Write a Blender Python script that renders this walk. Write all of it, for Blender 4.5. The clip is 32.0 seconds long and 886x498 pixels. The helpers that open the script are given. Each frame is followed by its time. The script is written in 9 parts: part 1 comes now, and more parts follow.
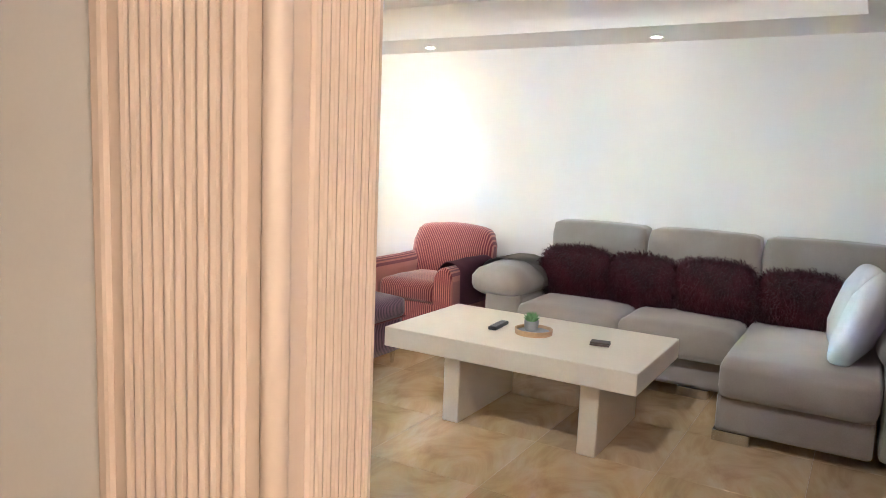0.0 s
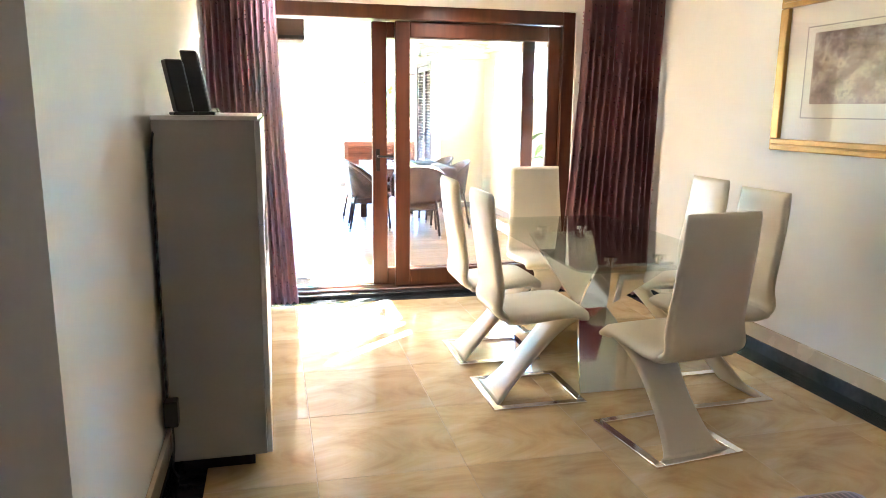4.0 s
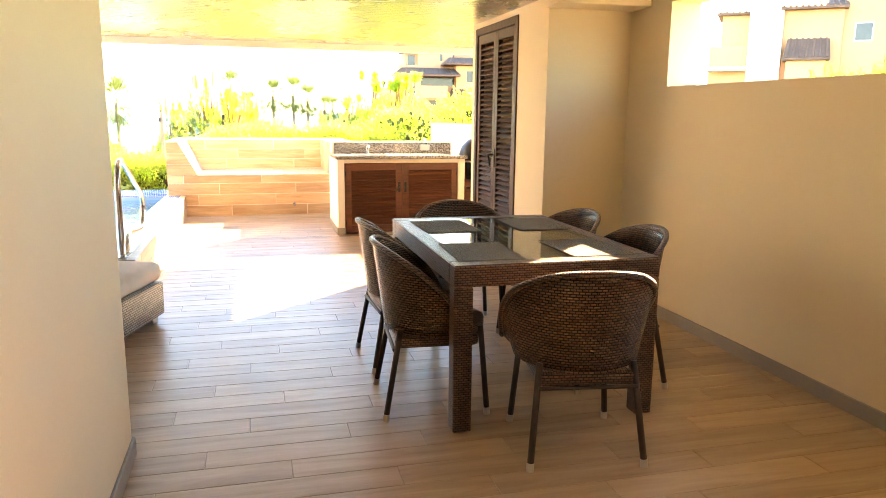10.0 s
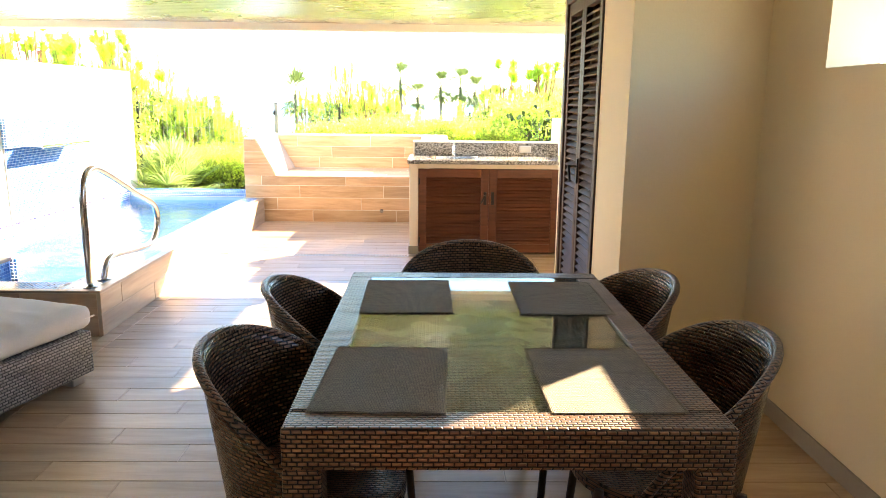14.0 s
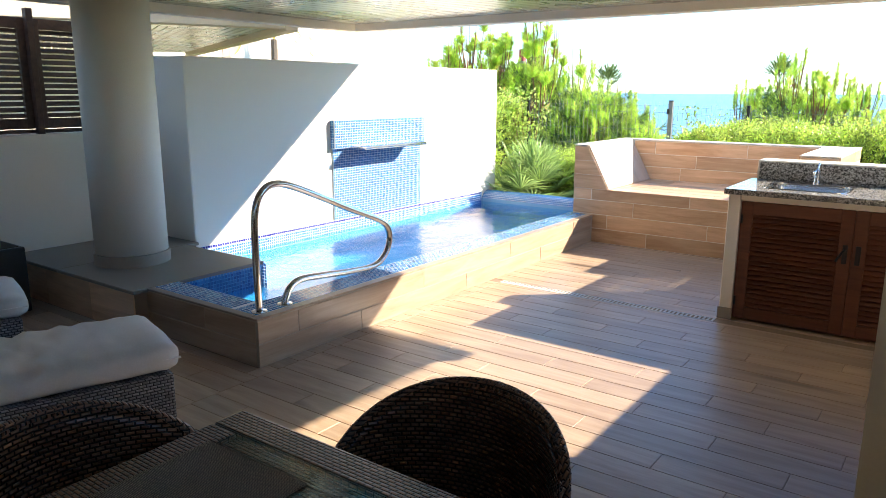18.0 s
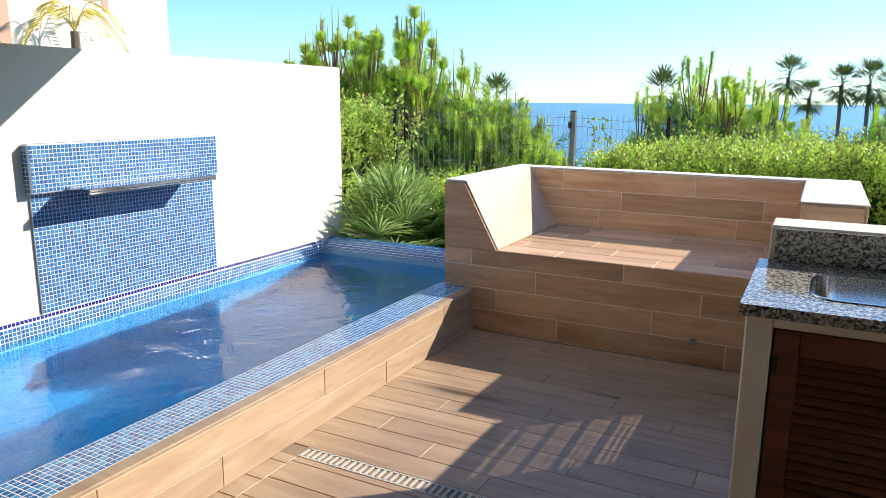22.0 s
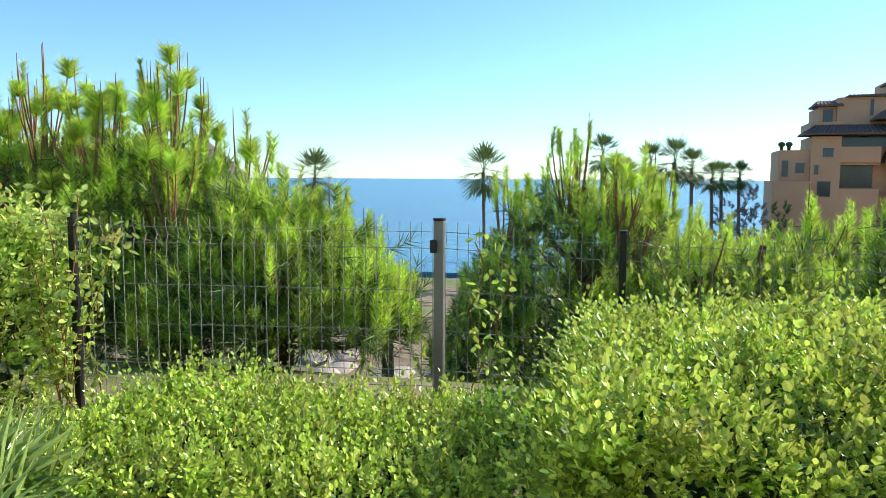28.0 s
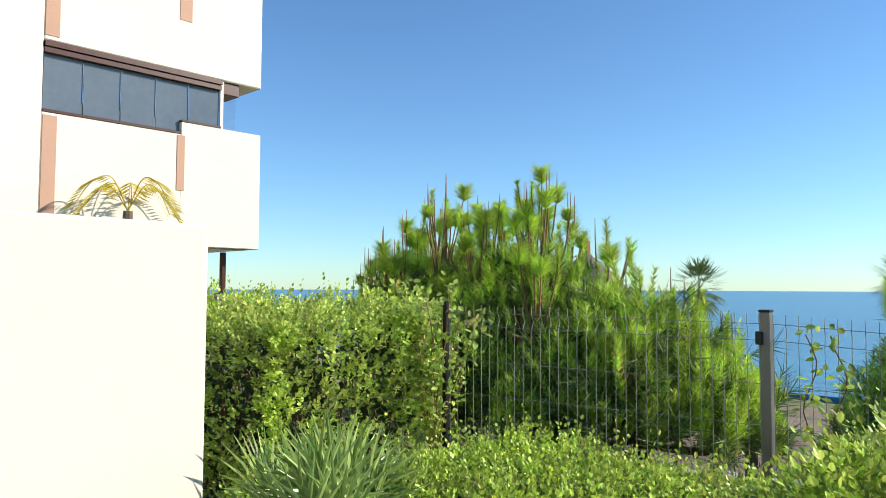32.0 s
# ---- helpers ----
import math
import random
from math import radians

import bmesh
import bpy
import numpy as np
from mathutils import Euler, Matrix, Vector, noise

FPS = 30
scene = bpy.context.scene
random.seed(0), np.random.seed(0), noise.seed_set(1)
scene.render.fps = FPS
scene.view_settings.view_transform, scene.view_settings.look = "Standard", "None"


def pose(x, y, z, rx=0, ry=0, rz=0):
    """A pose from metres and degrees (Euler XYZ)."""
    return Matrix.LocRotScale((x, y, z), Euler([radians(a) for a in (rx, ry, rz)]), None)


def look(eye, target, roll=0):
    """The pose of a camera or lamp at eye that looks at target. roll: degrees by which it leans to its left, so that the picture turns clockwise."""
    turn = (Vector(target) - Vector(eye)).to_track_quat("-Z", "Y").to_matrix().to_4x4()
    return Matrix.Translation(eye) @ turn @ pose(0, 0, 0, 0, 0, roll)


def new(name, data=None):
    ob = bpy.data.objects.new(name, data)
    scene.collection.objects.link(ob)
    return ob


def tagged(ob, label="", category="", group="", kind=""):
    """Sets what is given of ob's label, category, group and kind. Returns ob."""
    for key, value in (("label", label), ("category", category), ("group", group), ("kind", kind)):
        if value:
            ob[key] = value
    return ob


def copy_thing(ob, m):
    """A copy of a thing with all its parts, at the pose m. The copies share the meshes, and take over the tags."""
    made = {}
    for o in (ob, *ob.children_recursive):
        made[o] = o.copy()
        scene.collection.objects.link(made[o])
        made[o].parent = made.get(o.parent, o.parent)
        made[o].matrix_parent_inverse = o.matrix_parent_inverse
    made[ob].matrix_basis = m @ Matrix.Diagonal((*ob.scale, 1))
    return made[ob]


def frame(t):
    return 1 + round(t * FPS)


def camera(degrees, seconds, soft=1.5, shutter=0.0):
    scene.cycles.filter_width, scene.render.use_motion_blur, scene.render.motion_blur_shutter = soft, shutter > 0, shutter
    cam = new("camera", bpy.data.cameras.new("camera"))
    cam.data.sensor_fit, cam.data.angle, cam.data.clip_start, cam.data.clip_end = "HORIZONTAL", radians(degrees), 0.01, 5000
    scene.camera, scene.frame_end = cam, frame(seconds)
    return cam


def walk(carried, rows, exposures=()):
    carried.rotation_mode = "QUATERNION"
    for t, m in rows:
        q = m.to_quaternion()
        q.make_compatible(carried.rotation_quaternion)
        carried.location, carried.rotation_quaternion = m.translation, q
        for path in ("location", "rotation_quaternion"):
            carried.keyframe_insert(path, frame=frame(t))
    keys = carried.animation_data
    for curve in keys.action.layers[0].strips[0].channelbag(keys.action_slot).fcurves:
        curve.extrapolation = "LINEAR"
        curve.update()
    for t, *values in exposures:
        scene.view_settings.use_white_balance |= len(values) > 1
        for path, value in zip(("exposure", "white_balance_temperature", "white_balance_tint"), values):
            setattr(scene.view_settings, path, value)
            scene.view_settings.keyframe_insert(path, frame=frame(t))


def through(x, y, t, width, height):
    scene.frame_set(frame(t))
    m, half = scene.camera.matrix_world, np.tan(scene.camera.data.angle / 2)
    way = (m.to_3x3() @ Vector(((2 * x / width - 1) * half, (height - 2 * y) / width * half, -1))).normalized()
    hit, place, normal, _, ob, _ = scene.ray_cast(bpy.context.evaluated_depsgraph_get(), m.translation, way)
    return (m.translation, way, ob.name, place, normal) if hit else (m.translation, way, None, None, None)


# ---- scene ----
cam = camera(63.4, 32.0, soft=0.45)
PATH = [
    (0, (-2.0, -5.815, 1.395), (-0.293, -4.805, 1.137), 2.3),
    (0.5, (-1.695, -5.712, 1.403), (0.112, -4.896, 1.141), 2.3),
    (1, (-1.305, -5.645, 1.411), (0.53, -4.898, 1.139), 1.4),
    (1.5, (-0.961, -5.515, 1.41), (0.837, -4.683, 1.143), 1.5),
    (2, (-0.664, -5.338, 1.389), (0.845, -4.054, 1.12), 1.1),
    (2.5, (-0.32, -5.122, 1.355), (0.9, -3.569, 1.037), 0.9),
    (3, (-0.014, -4.861, 1.374), (0.865, -3.103, 1.004), 0.8),
    (3.5, (0.245, -4.497, 1.401), (0.865, -2.634, 1.02), 0.6),
    (5.5, (1.007, -2.778, 1.436), (1.21, -0.825, 1.06), 0.3),
    (6, (1.109, -2.287, 1.428), (1.219, -0.324, 1.061), 0.1),
    (7, (1.128, -1.221, 1.482), (1.117, 0.742, 1.101), 0.8),
    (7.5, (0.961, -0.657, 1.453), (0.973, 1.306, 1.072), 1.1),
    (8, (0.979, -0.205, 1.433), (0.955, 1.757, 1.049), 1.1),
    (8.5, (0.893, 0.25, 1.405), (0.886, 2.215, 1.032), 1.5),
    (9, (0.855, 0.6, 1.412), (0.86, 2.565, 1.046), 1.1),
    (9.5, (0.817, 0.981, 1.385), (0.981, 2.941, 1.024), 0.9),
    (10, (0.802, 1.199, 1.378), (1.301, 3.1, 1.008), 0.6),
    (10.5, (0.782, 1.366, 1.368), (1.525, 3.185, 0.992), 0.6),
    (11, (0.791, 1.547, 1.367), (1.627, 3.324, 0.989), 0.6),
    (11.5, (0.856, 1.734, 1.368), (1.703, 3.505, 0.987), 0.5),
    (12, (0.999, 2.006, 1.379), (1.811, 3.794, 0.999), 0.6),
    (12.5, (1.155, 2.229, 1.408), (1.884, 4.052, 1.025), 0.7),
    (13, (1.379, 2.413, 1.413), (1.973, 4.284, 1.031), 0.6),
    (13.5, (1.656, 2.545, 1.393), (2.043, 4.47, 1.01), 0.3),
    (14, (1.913, 2.636, 1.421), (1.945, 4.595, 1.022), 0.6),
    (14.5, (2.155, 2.718, 1.459), (1.884, 4.657, 1.048), 0.8),
    (15, (2.415, 2.825, 1.499), (1.852, 4.697, 1.077), 0.7),
    (15.5, (2.6, 3.012, 1.498), (1.78, 4.786, 1.072), 0.5),
    (17.5, (2.944, 4.111, 1.482), (1.79, 5.689, 1.061), 0.0),
    (18, (2.96, 4.417, 1.518), (1.808, 5.994, 1.088), 0.2),
    (18.5, (2.959, 4.772, 1.517), (1.793, 6.34, 1.091), 0.1),
    (19, (2.924, 5.084, 1.517), (1.739, 6.638, 1.091), 0.1),
    (19.5, (2.814, 5.391, 1.525), (1.533, 6.867, 1.097), 0.1),
    (20, (2.68, 5.673, 1.528), (1.357, 7.11, 1.096), 0.5),
    (20.5, (2.546, 5.984, 1.531), (1.216, 7.415, 1.101), 0.1),
    (21, (2.345, 6.282, 1.539), (1.087, 7.776, 1.105), 0.1),
    (21.5, (2.116, 6.626, 1.508), (1.029, 8.251, 1.087), 0.2),
    (22, (1.861, 7.021, 1.496), (0.952, 8.755, 1.091), 0.4),
    (22.5, (1.611, 7.381, 1.508), (0.842, 9.186, 1.12), 0.3),
    (23, (1.418, 7.776, 1.525), (0.786, 9.639, 1.166), 0.5),
    (23.5, (1.167, 8.255, 1.509), (0.637, 10.156, 1.184), 0.4),
    (24, (0.993, 8.621, 1.515), (0.528, 10.541, 1.202), 0.6),
    (24.5, (0.835, 8.994, 1.538), (0.397, 10.922, 1.237), 0.5),
    (25, (0.695, 9.376, 1.558), (0.266, 11.308, 1.272), 0.3),
    (25.5, (0.598, 9.795, 1.575), (0.175, 11.73, 1.298), 0.6),
    (27.5, (0.238, 11.156, 1.625), (-0.188, 13.098, 1.404), 0.4),
    (28, (0.211, 11.312, 1.636), (-0.259, 13.246, 1.437), 0.3),
    (28.5, (0.277, 11.382, 1.648), (-0.253, 13.303, 1.469), 0.3),
    (29, (0.316, 11.405, 1.698), (-0.269, 13.316, 1.614), 0.3),
    (29.5, (0.356, 11.392, 1.691), (-0.258, 13.294, 1.755), 0.4),
    (30, (0.384, 11.344, 1.663), (-0.246, 13.238, 1.779), 0.3),
    (30.5, (0.432, 11.246, 1.618), (-0.234, 13.128, 1.745), 0.3),
    (31, (0.559, 11.131, 1.584), (-0.215, 12.971, 1.716), 0.1),
    (31.5, (0.677, 11.089, 1.55), (-0.33, 12.812, 1.687), 0.2),
    (32, (0.759, 11.043, 1.511), (-0.622, 12.486, 1.621), 0.2),
]
EXPOSURES = [(0.0, 7.95, 5650, 10),
             (1.0, 7.9, 5900, 10),
             (2.0, 7.5, 5700, 10),
             (3.5, 6.85, 5800, 10),
             (5.5, 5.65, 6300, 10),
             (6.0, 5.35, 6200, 10),
             (6.5, 4.85, 7400, 10),
             (7.0, 4.6, 10500, 10),
             (8.0, 4.6, 13200, 24),
             (9.0, 4.15, 13000, 24),
             (10.0, 3.78, 12600, 24),
             (11.0, 3.80, 12400, 24),
             (13.0, 3.80, 10800, 22),
             (14.0, 3.42, 9000, 16),
             (15.5, 2.55, 8000, 18),
             (17.5, 1.92, 7000, 13),
             (19.0, 1.30, 6800, 11),
             (20.0, 1.15, 6800, 11),
             (22.0, 0.65, 6650, 11),
             (24.0, 0.62, 6900, 11),
             (28.0, 0.55, 7000, 10),
             (30.0, 0.50, 7000, 10),
             (31.0, 0.48, 7000, 10),
             (32.0, 0.22, 6900, 10)]
walk(cam, [(t, look(eye, target, roll)) for t, eye, target, roll in PATH], EXPOSURES)

# ---- light ----
SUN = Vector((1.40, 1.23, 1.0)).normalized()
world = bpy.data.worlds.new("sky")
scene.world = world
world.use_nodes = True
wn = world.node_tree.nodes
sky = wn.new("ShaderNodeTexSky")
sky.sky_type = "NISHITA"
sky.sun_disc = False
sky.sun_elevation = math.asin(SUN.z)
sky.sun_rotation = math.atan2(SUN.x, SUN.y)
sky.air_density, sky.dust_density, sky.ozone_density = 1.0, 0.1, 3.0
wn["Background"].inputs["Strength"].default_value = 0.15
tint = wn.new("ShaderNodeMix")
tint.data_type, tint.blend_type = "RGBA", "MULTIPLY"
tint.inputs["Factor"].default_value, tint.inputs["B"].default_value = 1.0, (0.64, 0.91, 1.13, 1)
world.node_tree.links.new(sky.outputs["Color"], tint.inputs["A"])
world.node_tree.links.new(tint.outputs["Result"], wn["Background"].inputs["Color"])
sun = new("sun", bpy.data.lights.new("sun", "SUN"))
sun.data.energy, sun.data.angle, sun.data.color = 4.9, radians(0.55), (1.0, 0.93, 0.82)
sun.matrix_world = look(SUN * 40, (0, 0, 0))


# ---- helpers of this place ----
def bm_box(bm, x0, x1, y0, y1, z0, z1, m=None):
    vs = [bm.verts.new((x, y, z)) for z in (z0, z1) for x, y in ((x0, y0), (x1, y0), (x1, y1), (x0, y1))]
    fs = [bm.faces.new([vs[i] for i in f]) for f in ((3, 2, 1, 0), (4, 5, 6, 7), (0, 1, 5, 4), (1, 2, 6, 5), (2, 3, 7, 6), (3, 0, 4, 7))]
    if m is not None:
        bmesh.ops.transform(bm, matrix=m, verts=vs)
    return vs, fs


def finish(name, bm, material, smooth=False):
    bmesh.ops.recalc_face_normals(bm, faces=bm.faces)
    me = bpy.data.meshes.new(name)
    bm.to_mesh(me)
    bm.free()
    me.materials.append(material)
    if smooth:
        for p in me.polygons:
            p.use_smooth = True
    return me


def part(name, bm, material, parent=None, label="", smooth=False):
    ob = new(name, finish(name, bm, material, smooth))
    if parent is not None:
        ob.parent = parent
    if label:
        ob["label"] = label
    return ob


def rounded(x0, x1, y0, y1, z0, z1, r=0.01, seg=2):
    bm = bmesh.new()
    bm_box(bm, x0, x1, y0, y1, z0, z1)
    if r > 0:
        bmesh.ops.bevel(bm, geom=bm.edges[:], offset=r, segments=seg, profile=0.5, affect="EDGES", clamp_overlap=True)
    return bm


def plain(*boxes):
    bm = bmesh.new()
    for b in boxes:
        bm_box(bm, *b)
    return bm


def tube(points, r, sides=10, closed=False, cap=True):
    """A round bar along points."""
    bm = bmesh.new()
    add_tube(bm, points, r, sides, closed, cap)
    return bm


def add_tube(bm, points, r, sides=10, closed=False, cap=True):
    pts = [Vector(p) for p in points]
    n = len(pts)
    rs = r if isinstance(r, (list, tuple)) else [r] * n
    rings = []
    side = None
    for i, p in enumerate(pts):
        d = (pts[(i + 1) % n] - pts[i - 1]) if closed else (pts[min(i + 1, n - 1)] - pts[max(i - 1, 0)])
        d.normalize()
        if side is None:
            side = d.orthogonal().normalized()
        side = (side - d * side.dot(d)).normalized()
        up = d.cross(side)
        rings.append([bm.verts.new(p + rs[i] * (side * math.cos(a) + up * math.sin(a))) for a in (2 * math.pi * k / sides for k in range(sides))])
    for i in range(n if closed else n - 1):
        a, b = rings[i], rings[(i + 1) % n]
        for k in range(sides):
            bm.faces.new((a[k], a[(k + 1) % sides], b[(k + 1) % sides], b[k]))
    if cap and not closed:
        bm.faces.new(rings[0][::-1])
        bm.faces.new(rings[-1])
    return bm


def arc(points, step=6):
    """A smooth line through points."""
    pts = [Vector(p) for p in points]
    out = []
    for i in range(len(pts) - 1):
        p0, p1, p2, p3 = pts[max(i - 1, 0)], pts[i], pts[i + 1], pts[min(i + 2, len(pts) - 1)]
        for k in range(step):
            t = k / step
            out.append(0.5 * ((2 * p1) + (p2 - p0) * t + (2 * p0 - 5 * p1 + 4 * p2 - p3) * t * t + (3 * p1 - p0 - 3 * p2 + p3) * t ** 3))
    out.append(pts[-1])
    return out


def lathe(profile, sides=24, m=None):
    bm = bmesh.new()
    rings = [[bm.verts.new((r * math.cos(2 * math.pi * k / sides), r * math.sin(2 * math.pi * k / sides), z)) for k in range(sides)] for r, z in profile]
    for a, b in zip(rings, rings[1:]):
        for k in range(sides):
            bm.faces.new((a[k], a[(k + 1) % sides], b[(k + 1) % sides], b[k]))
    bm.faces.new(rings[0][::-1])
    bm.faces.new(rings[-1])
    if m is not None:
        bmesh.ops.transform(bm, matrix=m, verts=bm.verts[:])
    return bm


def cushion(x0, x1, y0, y1, z0, z1, soft=0.05, puff=0.02, n=10, seed=0):
    """A padded block: rounded edges and a swelling, slightly uneven skin."""
    bm = bmesh.new()
    nx, ny, nz = n, n, max(3, n // 3)
    vs = {}
    hx, hy, hz = (x1 - x0) / 2, (y1 - y0) / 2, (z1 - z0) / 2
    c = Vector(((x0 + x1) / 2, (y0 + y1) / 2, (z0 + z1) / 2))
    soft = min(soft, hx * 0.98, hy * 0.98, hz * 0.98)

    def vert(i, j, k):
        if (i, j, k) not in vs:
            u, v, w = 2 * i / nx - 1, 2 * j / ny - 1, 2 * k / nz - 1
            p = Vector((u * hx, v * hy, w * hz))
            core = Vector((max(-hx + soft, min(hx - soft, p.x)), max(-hy + soft, min(hy - soft, p.y)), max(-hz + soft, min(hz - soft, p.z))))
            d = p - core
            if d.length > 1e-6:
                p = core + d.normalized() * soft
            s = (1 - u * u) * (1 - v * v)
            p.z += puff * s * (1 if w > 0 else -0.3) * abs(w)
            p.x += 0.6 * puff * (1 - v * v) * (1 - w * w) * u
            p.y += 0.6 * puff * (1 - u * u) * (1 - w * w) * v
            q = (c + p) * 5 + Vector((seed * 7.1, 0, 0))
            p += 0.25 * puff * Vector((noise.noise(q), noise.noise(q + Vector((9, 0, 0))), noise.noise(q + Vector((0, 9, 0)))))
            vs[i, j, k] = bm.verts.new(c + p)
        return vs[i, j, k]

    for a in range(nx):
        for b in range(ny):
            for k, flip in ((0, 1), (nz, 0)):
                bm.faces.new([vert(a, b, k), vert(a + 1, b, k), vert(a + 1, b + 1, k), vert(a, b + 1, k)])
    for a in range(nx):
        for k in range(nz):
            for b in (0, ny):
                bm.faces.new([vert(a, b, k), vert(a + 1, b, k), vert(a + 1, b, k + 1), vert(a, b, k + 1)])
    for b in range(ny):
        for k in range(nz):
            for a in (0, nx):
                bm.faces.new([vert(a, b, k), vert(a, b + 1, k), vert(a, b + 1, k + 1), vert(a, b, k + 1)])
    return bm


def thing(name, label, category, group="", at=(0, 0, 0), turn=0):
    ob = new(name)
    ob.empty_display_size = 0.1
    ob.matrix_basis = pose(*at, 0, 0, turn)
    return tagged(ob, label, category, group)


def structure(name, bm, material, label="", category=""):
    ob = part(name, bm, material)
    return tagged(ob, label, category, kind="structure")


# ---- materials ----
def base(name, rough=0.6, metal=0.0):
    m = bpy.data.materials.new(name)
    m.use_nodes = True
    b = m.node_tree.nodes["Principled BSDF"]
    b.inputs["Roughness"].default_value, b.inputs["Metallic"].default_value = rough, metal
    return m, m.node_tree.nodes, m.node_tree.links, b


def coords(n, l, scale=(1, 1, 1), space="Object"):
    tc, mp = n.new("ShaderNodeTexCoord"), n.new("ShaderNodeMapping")
    mp.inputs["Scale"].default_value = scale
    l.new(tc.outputs[space], mp.inputs["Vector"])
    return mp.outputs["Vector"]


def tex(n, l, vec, scale, detail=4, rough=0.55, distort=0.0):
    t = n.new("ShaderNodeTexNoise")
    t.inputs["Scale"].default_value, t.inputs["Detail"].default_value = scale, detail
    t.inputs["Roughness"].default_value, t.inputs["Distortion"].default_value = rough, distort
    l.new(vec, t.inputs["Vector"])
    return t.outputs["Fac"]


def ramp(n, l, fac, stops):
    r = n.new("ShaderNodeValToRGB")
    els = r.color_ramp.elements
    while len(els) < len(stops):
        els.new(0.5)
    for e, (p, c) in zip(els, stops):
        e.position, e.color = p, (*c, 1) if len(c) == 3 else c
    l.new(fac, r.inputs["Fac"])
    return r.outputs["Color"]


def mix(n, l, fac, a, b, mode="MIX"):
    x = n.new("ShaderNodeMix")
    x.data_type, x.blend_type = "RGBA", mode
    for sock, v in ((x.inputs["Factor"], fac), (x.inputs["A"], a), (x.inputs["B"], b)):
        if isinstance(v, (int, float)):
            sock.default_value = v
        elif isinstance(v, tuple):
            sock.default_value = (*v, 1)
        else:
            l.new(v, sock)
    return x.outputs["Result"]


def bump(n, l, b, height, strength=0.2, dist=0.01):
    u = n.new("ShaderNodeBump")
    u.inputs["Strength"].default_value, u.inputs["Distance"].default_value = strength, dist
    l.new(height, u.inputs["Height"])
    l.new(u.outputs["Normal"], b.inputs["Normal"])


def blotchy(name, c1, c2, rough=0.6, big=1.2, fine=40, relief=0.1, dist=0.004, metal=0.0, coat=0.0, space="Object"):
    """Paint, cloth, stone: two close colours at two scales, with a fine relief."""
    m, n, l, b = base(name, rough, metal)
    v = coords(n, l, space=space)
    a, g = tex(n, l, v, big, 5), tex(n, l, v, fine, 3)
    f = n.new("ShaderNodeMath")
    f.operation = "MULTIPLY_ADD"
    f.inputs[1].default_value = 0.35
    l.new(g, f.inputs[0])
    l.new(a, f.inputs[2])
    l.new(ramp(n, l, f.outputs[0], [(0.4, c1), (0.95, c2)]), b.inputs["Base Color"])
    rr = n.new("ShaderNodeMapRange")
    rr.inputs["To Min"].default_value, rr.inputs["To Max"].default_value = max(0.02, rough - 0.08), min(1, rough + 0.1)
    l.new(a, rr.inputs["Value"])
    l.new(rr.outputs["Result"], b.inputs["Roughness"])
    if relief:
        bump(n, l, b, g, relief, dist)
    if coat:
        b.inputs["Coat Weight"].default_value, b.inputs["Coat Roughness"].default_value = coat, 0.05
    return m


def woody(name, dark, light, grain=(2, 30, 30), rough=0.45, vary=0.25, relief=0.12, knots=True, spec=0.5):
    """Wood or wood-look tile: grain along the piece's x axis, each piece of its own tone."""
    m, n, l, b = base(name, rough)
    info = n.new("ShaderNodeObjectInfo")
    v0 = coords(n, l, grain)
    add = n.new("ShaderNodeVectorMath")
    add.operation = "ADD"
    comb = n.new("ShaderNodeCombineXYZ")
    big = n.new("ShaderNodeMath")
    big.operation = "MULTIPLY"
    big.inputs[1].default_value = 90
    l.new(info.outputs["Random"], big.inputs[0])
    for s in ("X", "Y", "Z"):
        l.new(big.outputs[0], comb.inputs[s])
    l.new(v0, add.inputs[0])
    l.new(comb.outputs[0], add.inputs[1])
    v = add.outputs[0]
    g = tex(n, l, v, 1.0, 8, 0.65, 0.6)
    fine = tex(n, l, v, 4.0, 3, 0.6)
    mid = tuple((a + c) / 2 for a, c in zip(dark, light))
    col = ramp(n, l, g, [(0.3, dark), (0.5, mid), (0.72, light)])
    tone = n.new("ShaderNodeMapRange")
    tone.inputs["To Min"].default_value, tone.inputs["To Max"].default_value = 1 - vary, 1 + vary * 0.6
    l.new(info.outputs["Random"], tone.inputs["Value"])
    vm = n.new("ShaderNodeVectorMath")
    vm.operation = "SCALE"
    l.new(col, vm.inputs[0])
    l.new(tone.outputs["Result"], vm.inputs["Scale"])
    out = vm.outputs[0]
    if knots:
        k = n.new("ShaderNodeTexVoronoi")
        k.inputs["Scale"].default_value = 0.22
        l.new(v, k.inputs["Vector"])
        kf = ramp(n, l, k.outputs["Distance"], [(0.03, (1, 1, 1)), (0.13, (0, 0, 0))])
        out = mix(n, l, kf, out, tuple(c * 0.35 for c in dark))
    l.new(out, b.inputs["Base Color"])
    b.inputs["Specular IOR Level"].default_value = spec
    bump(n, l, b, fine, relief, 0.003)
    return m


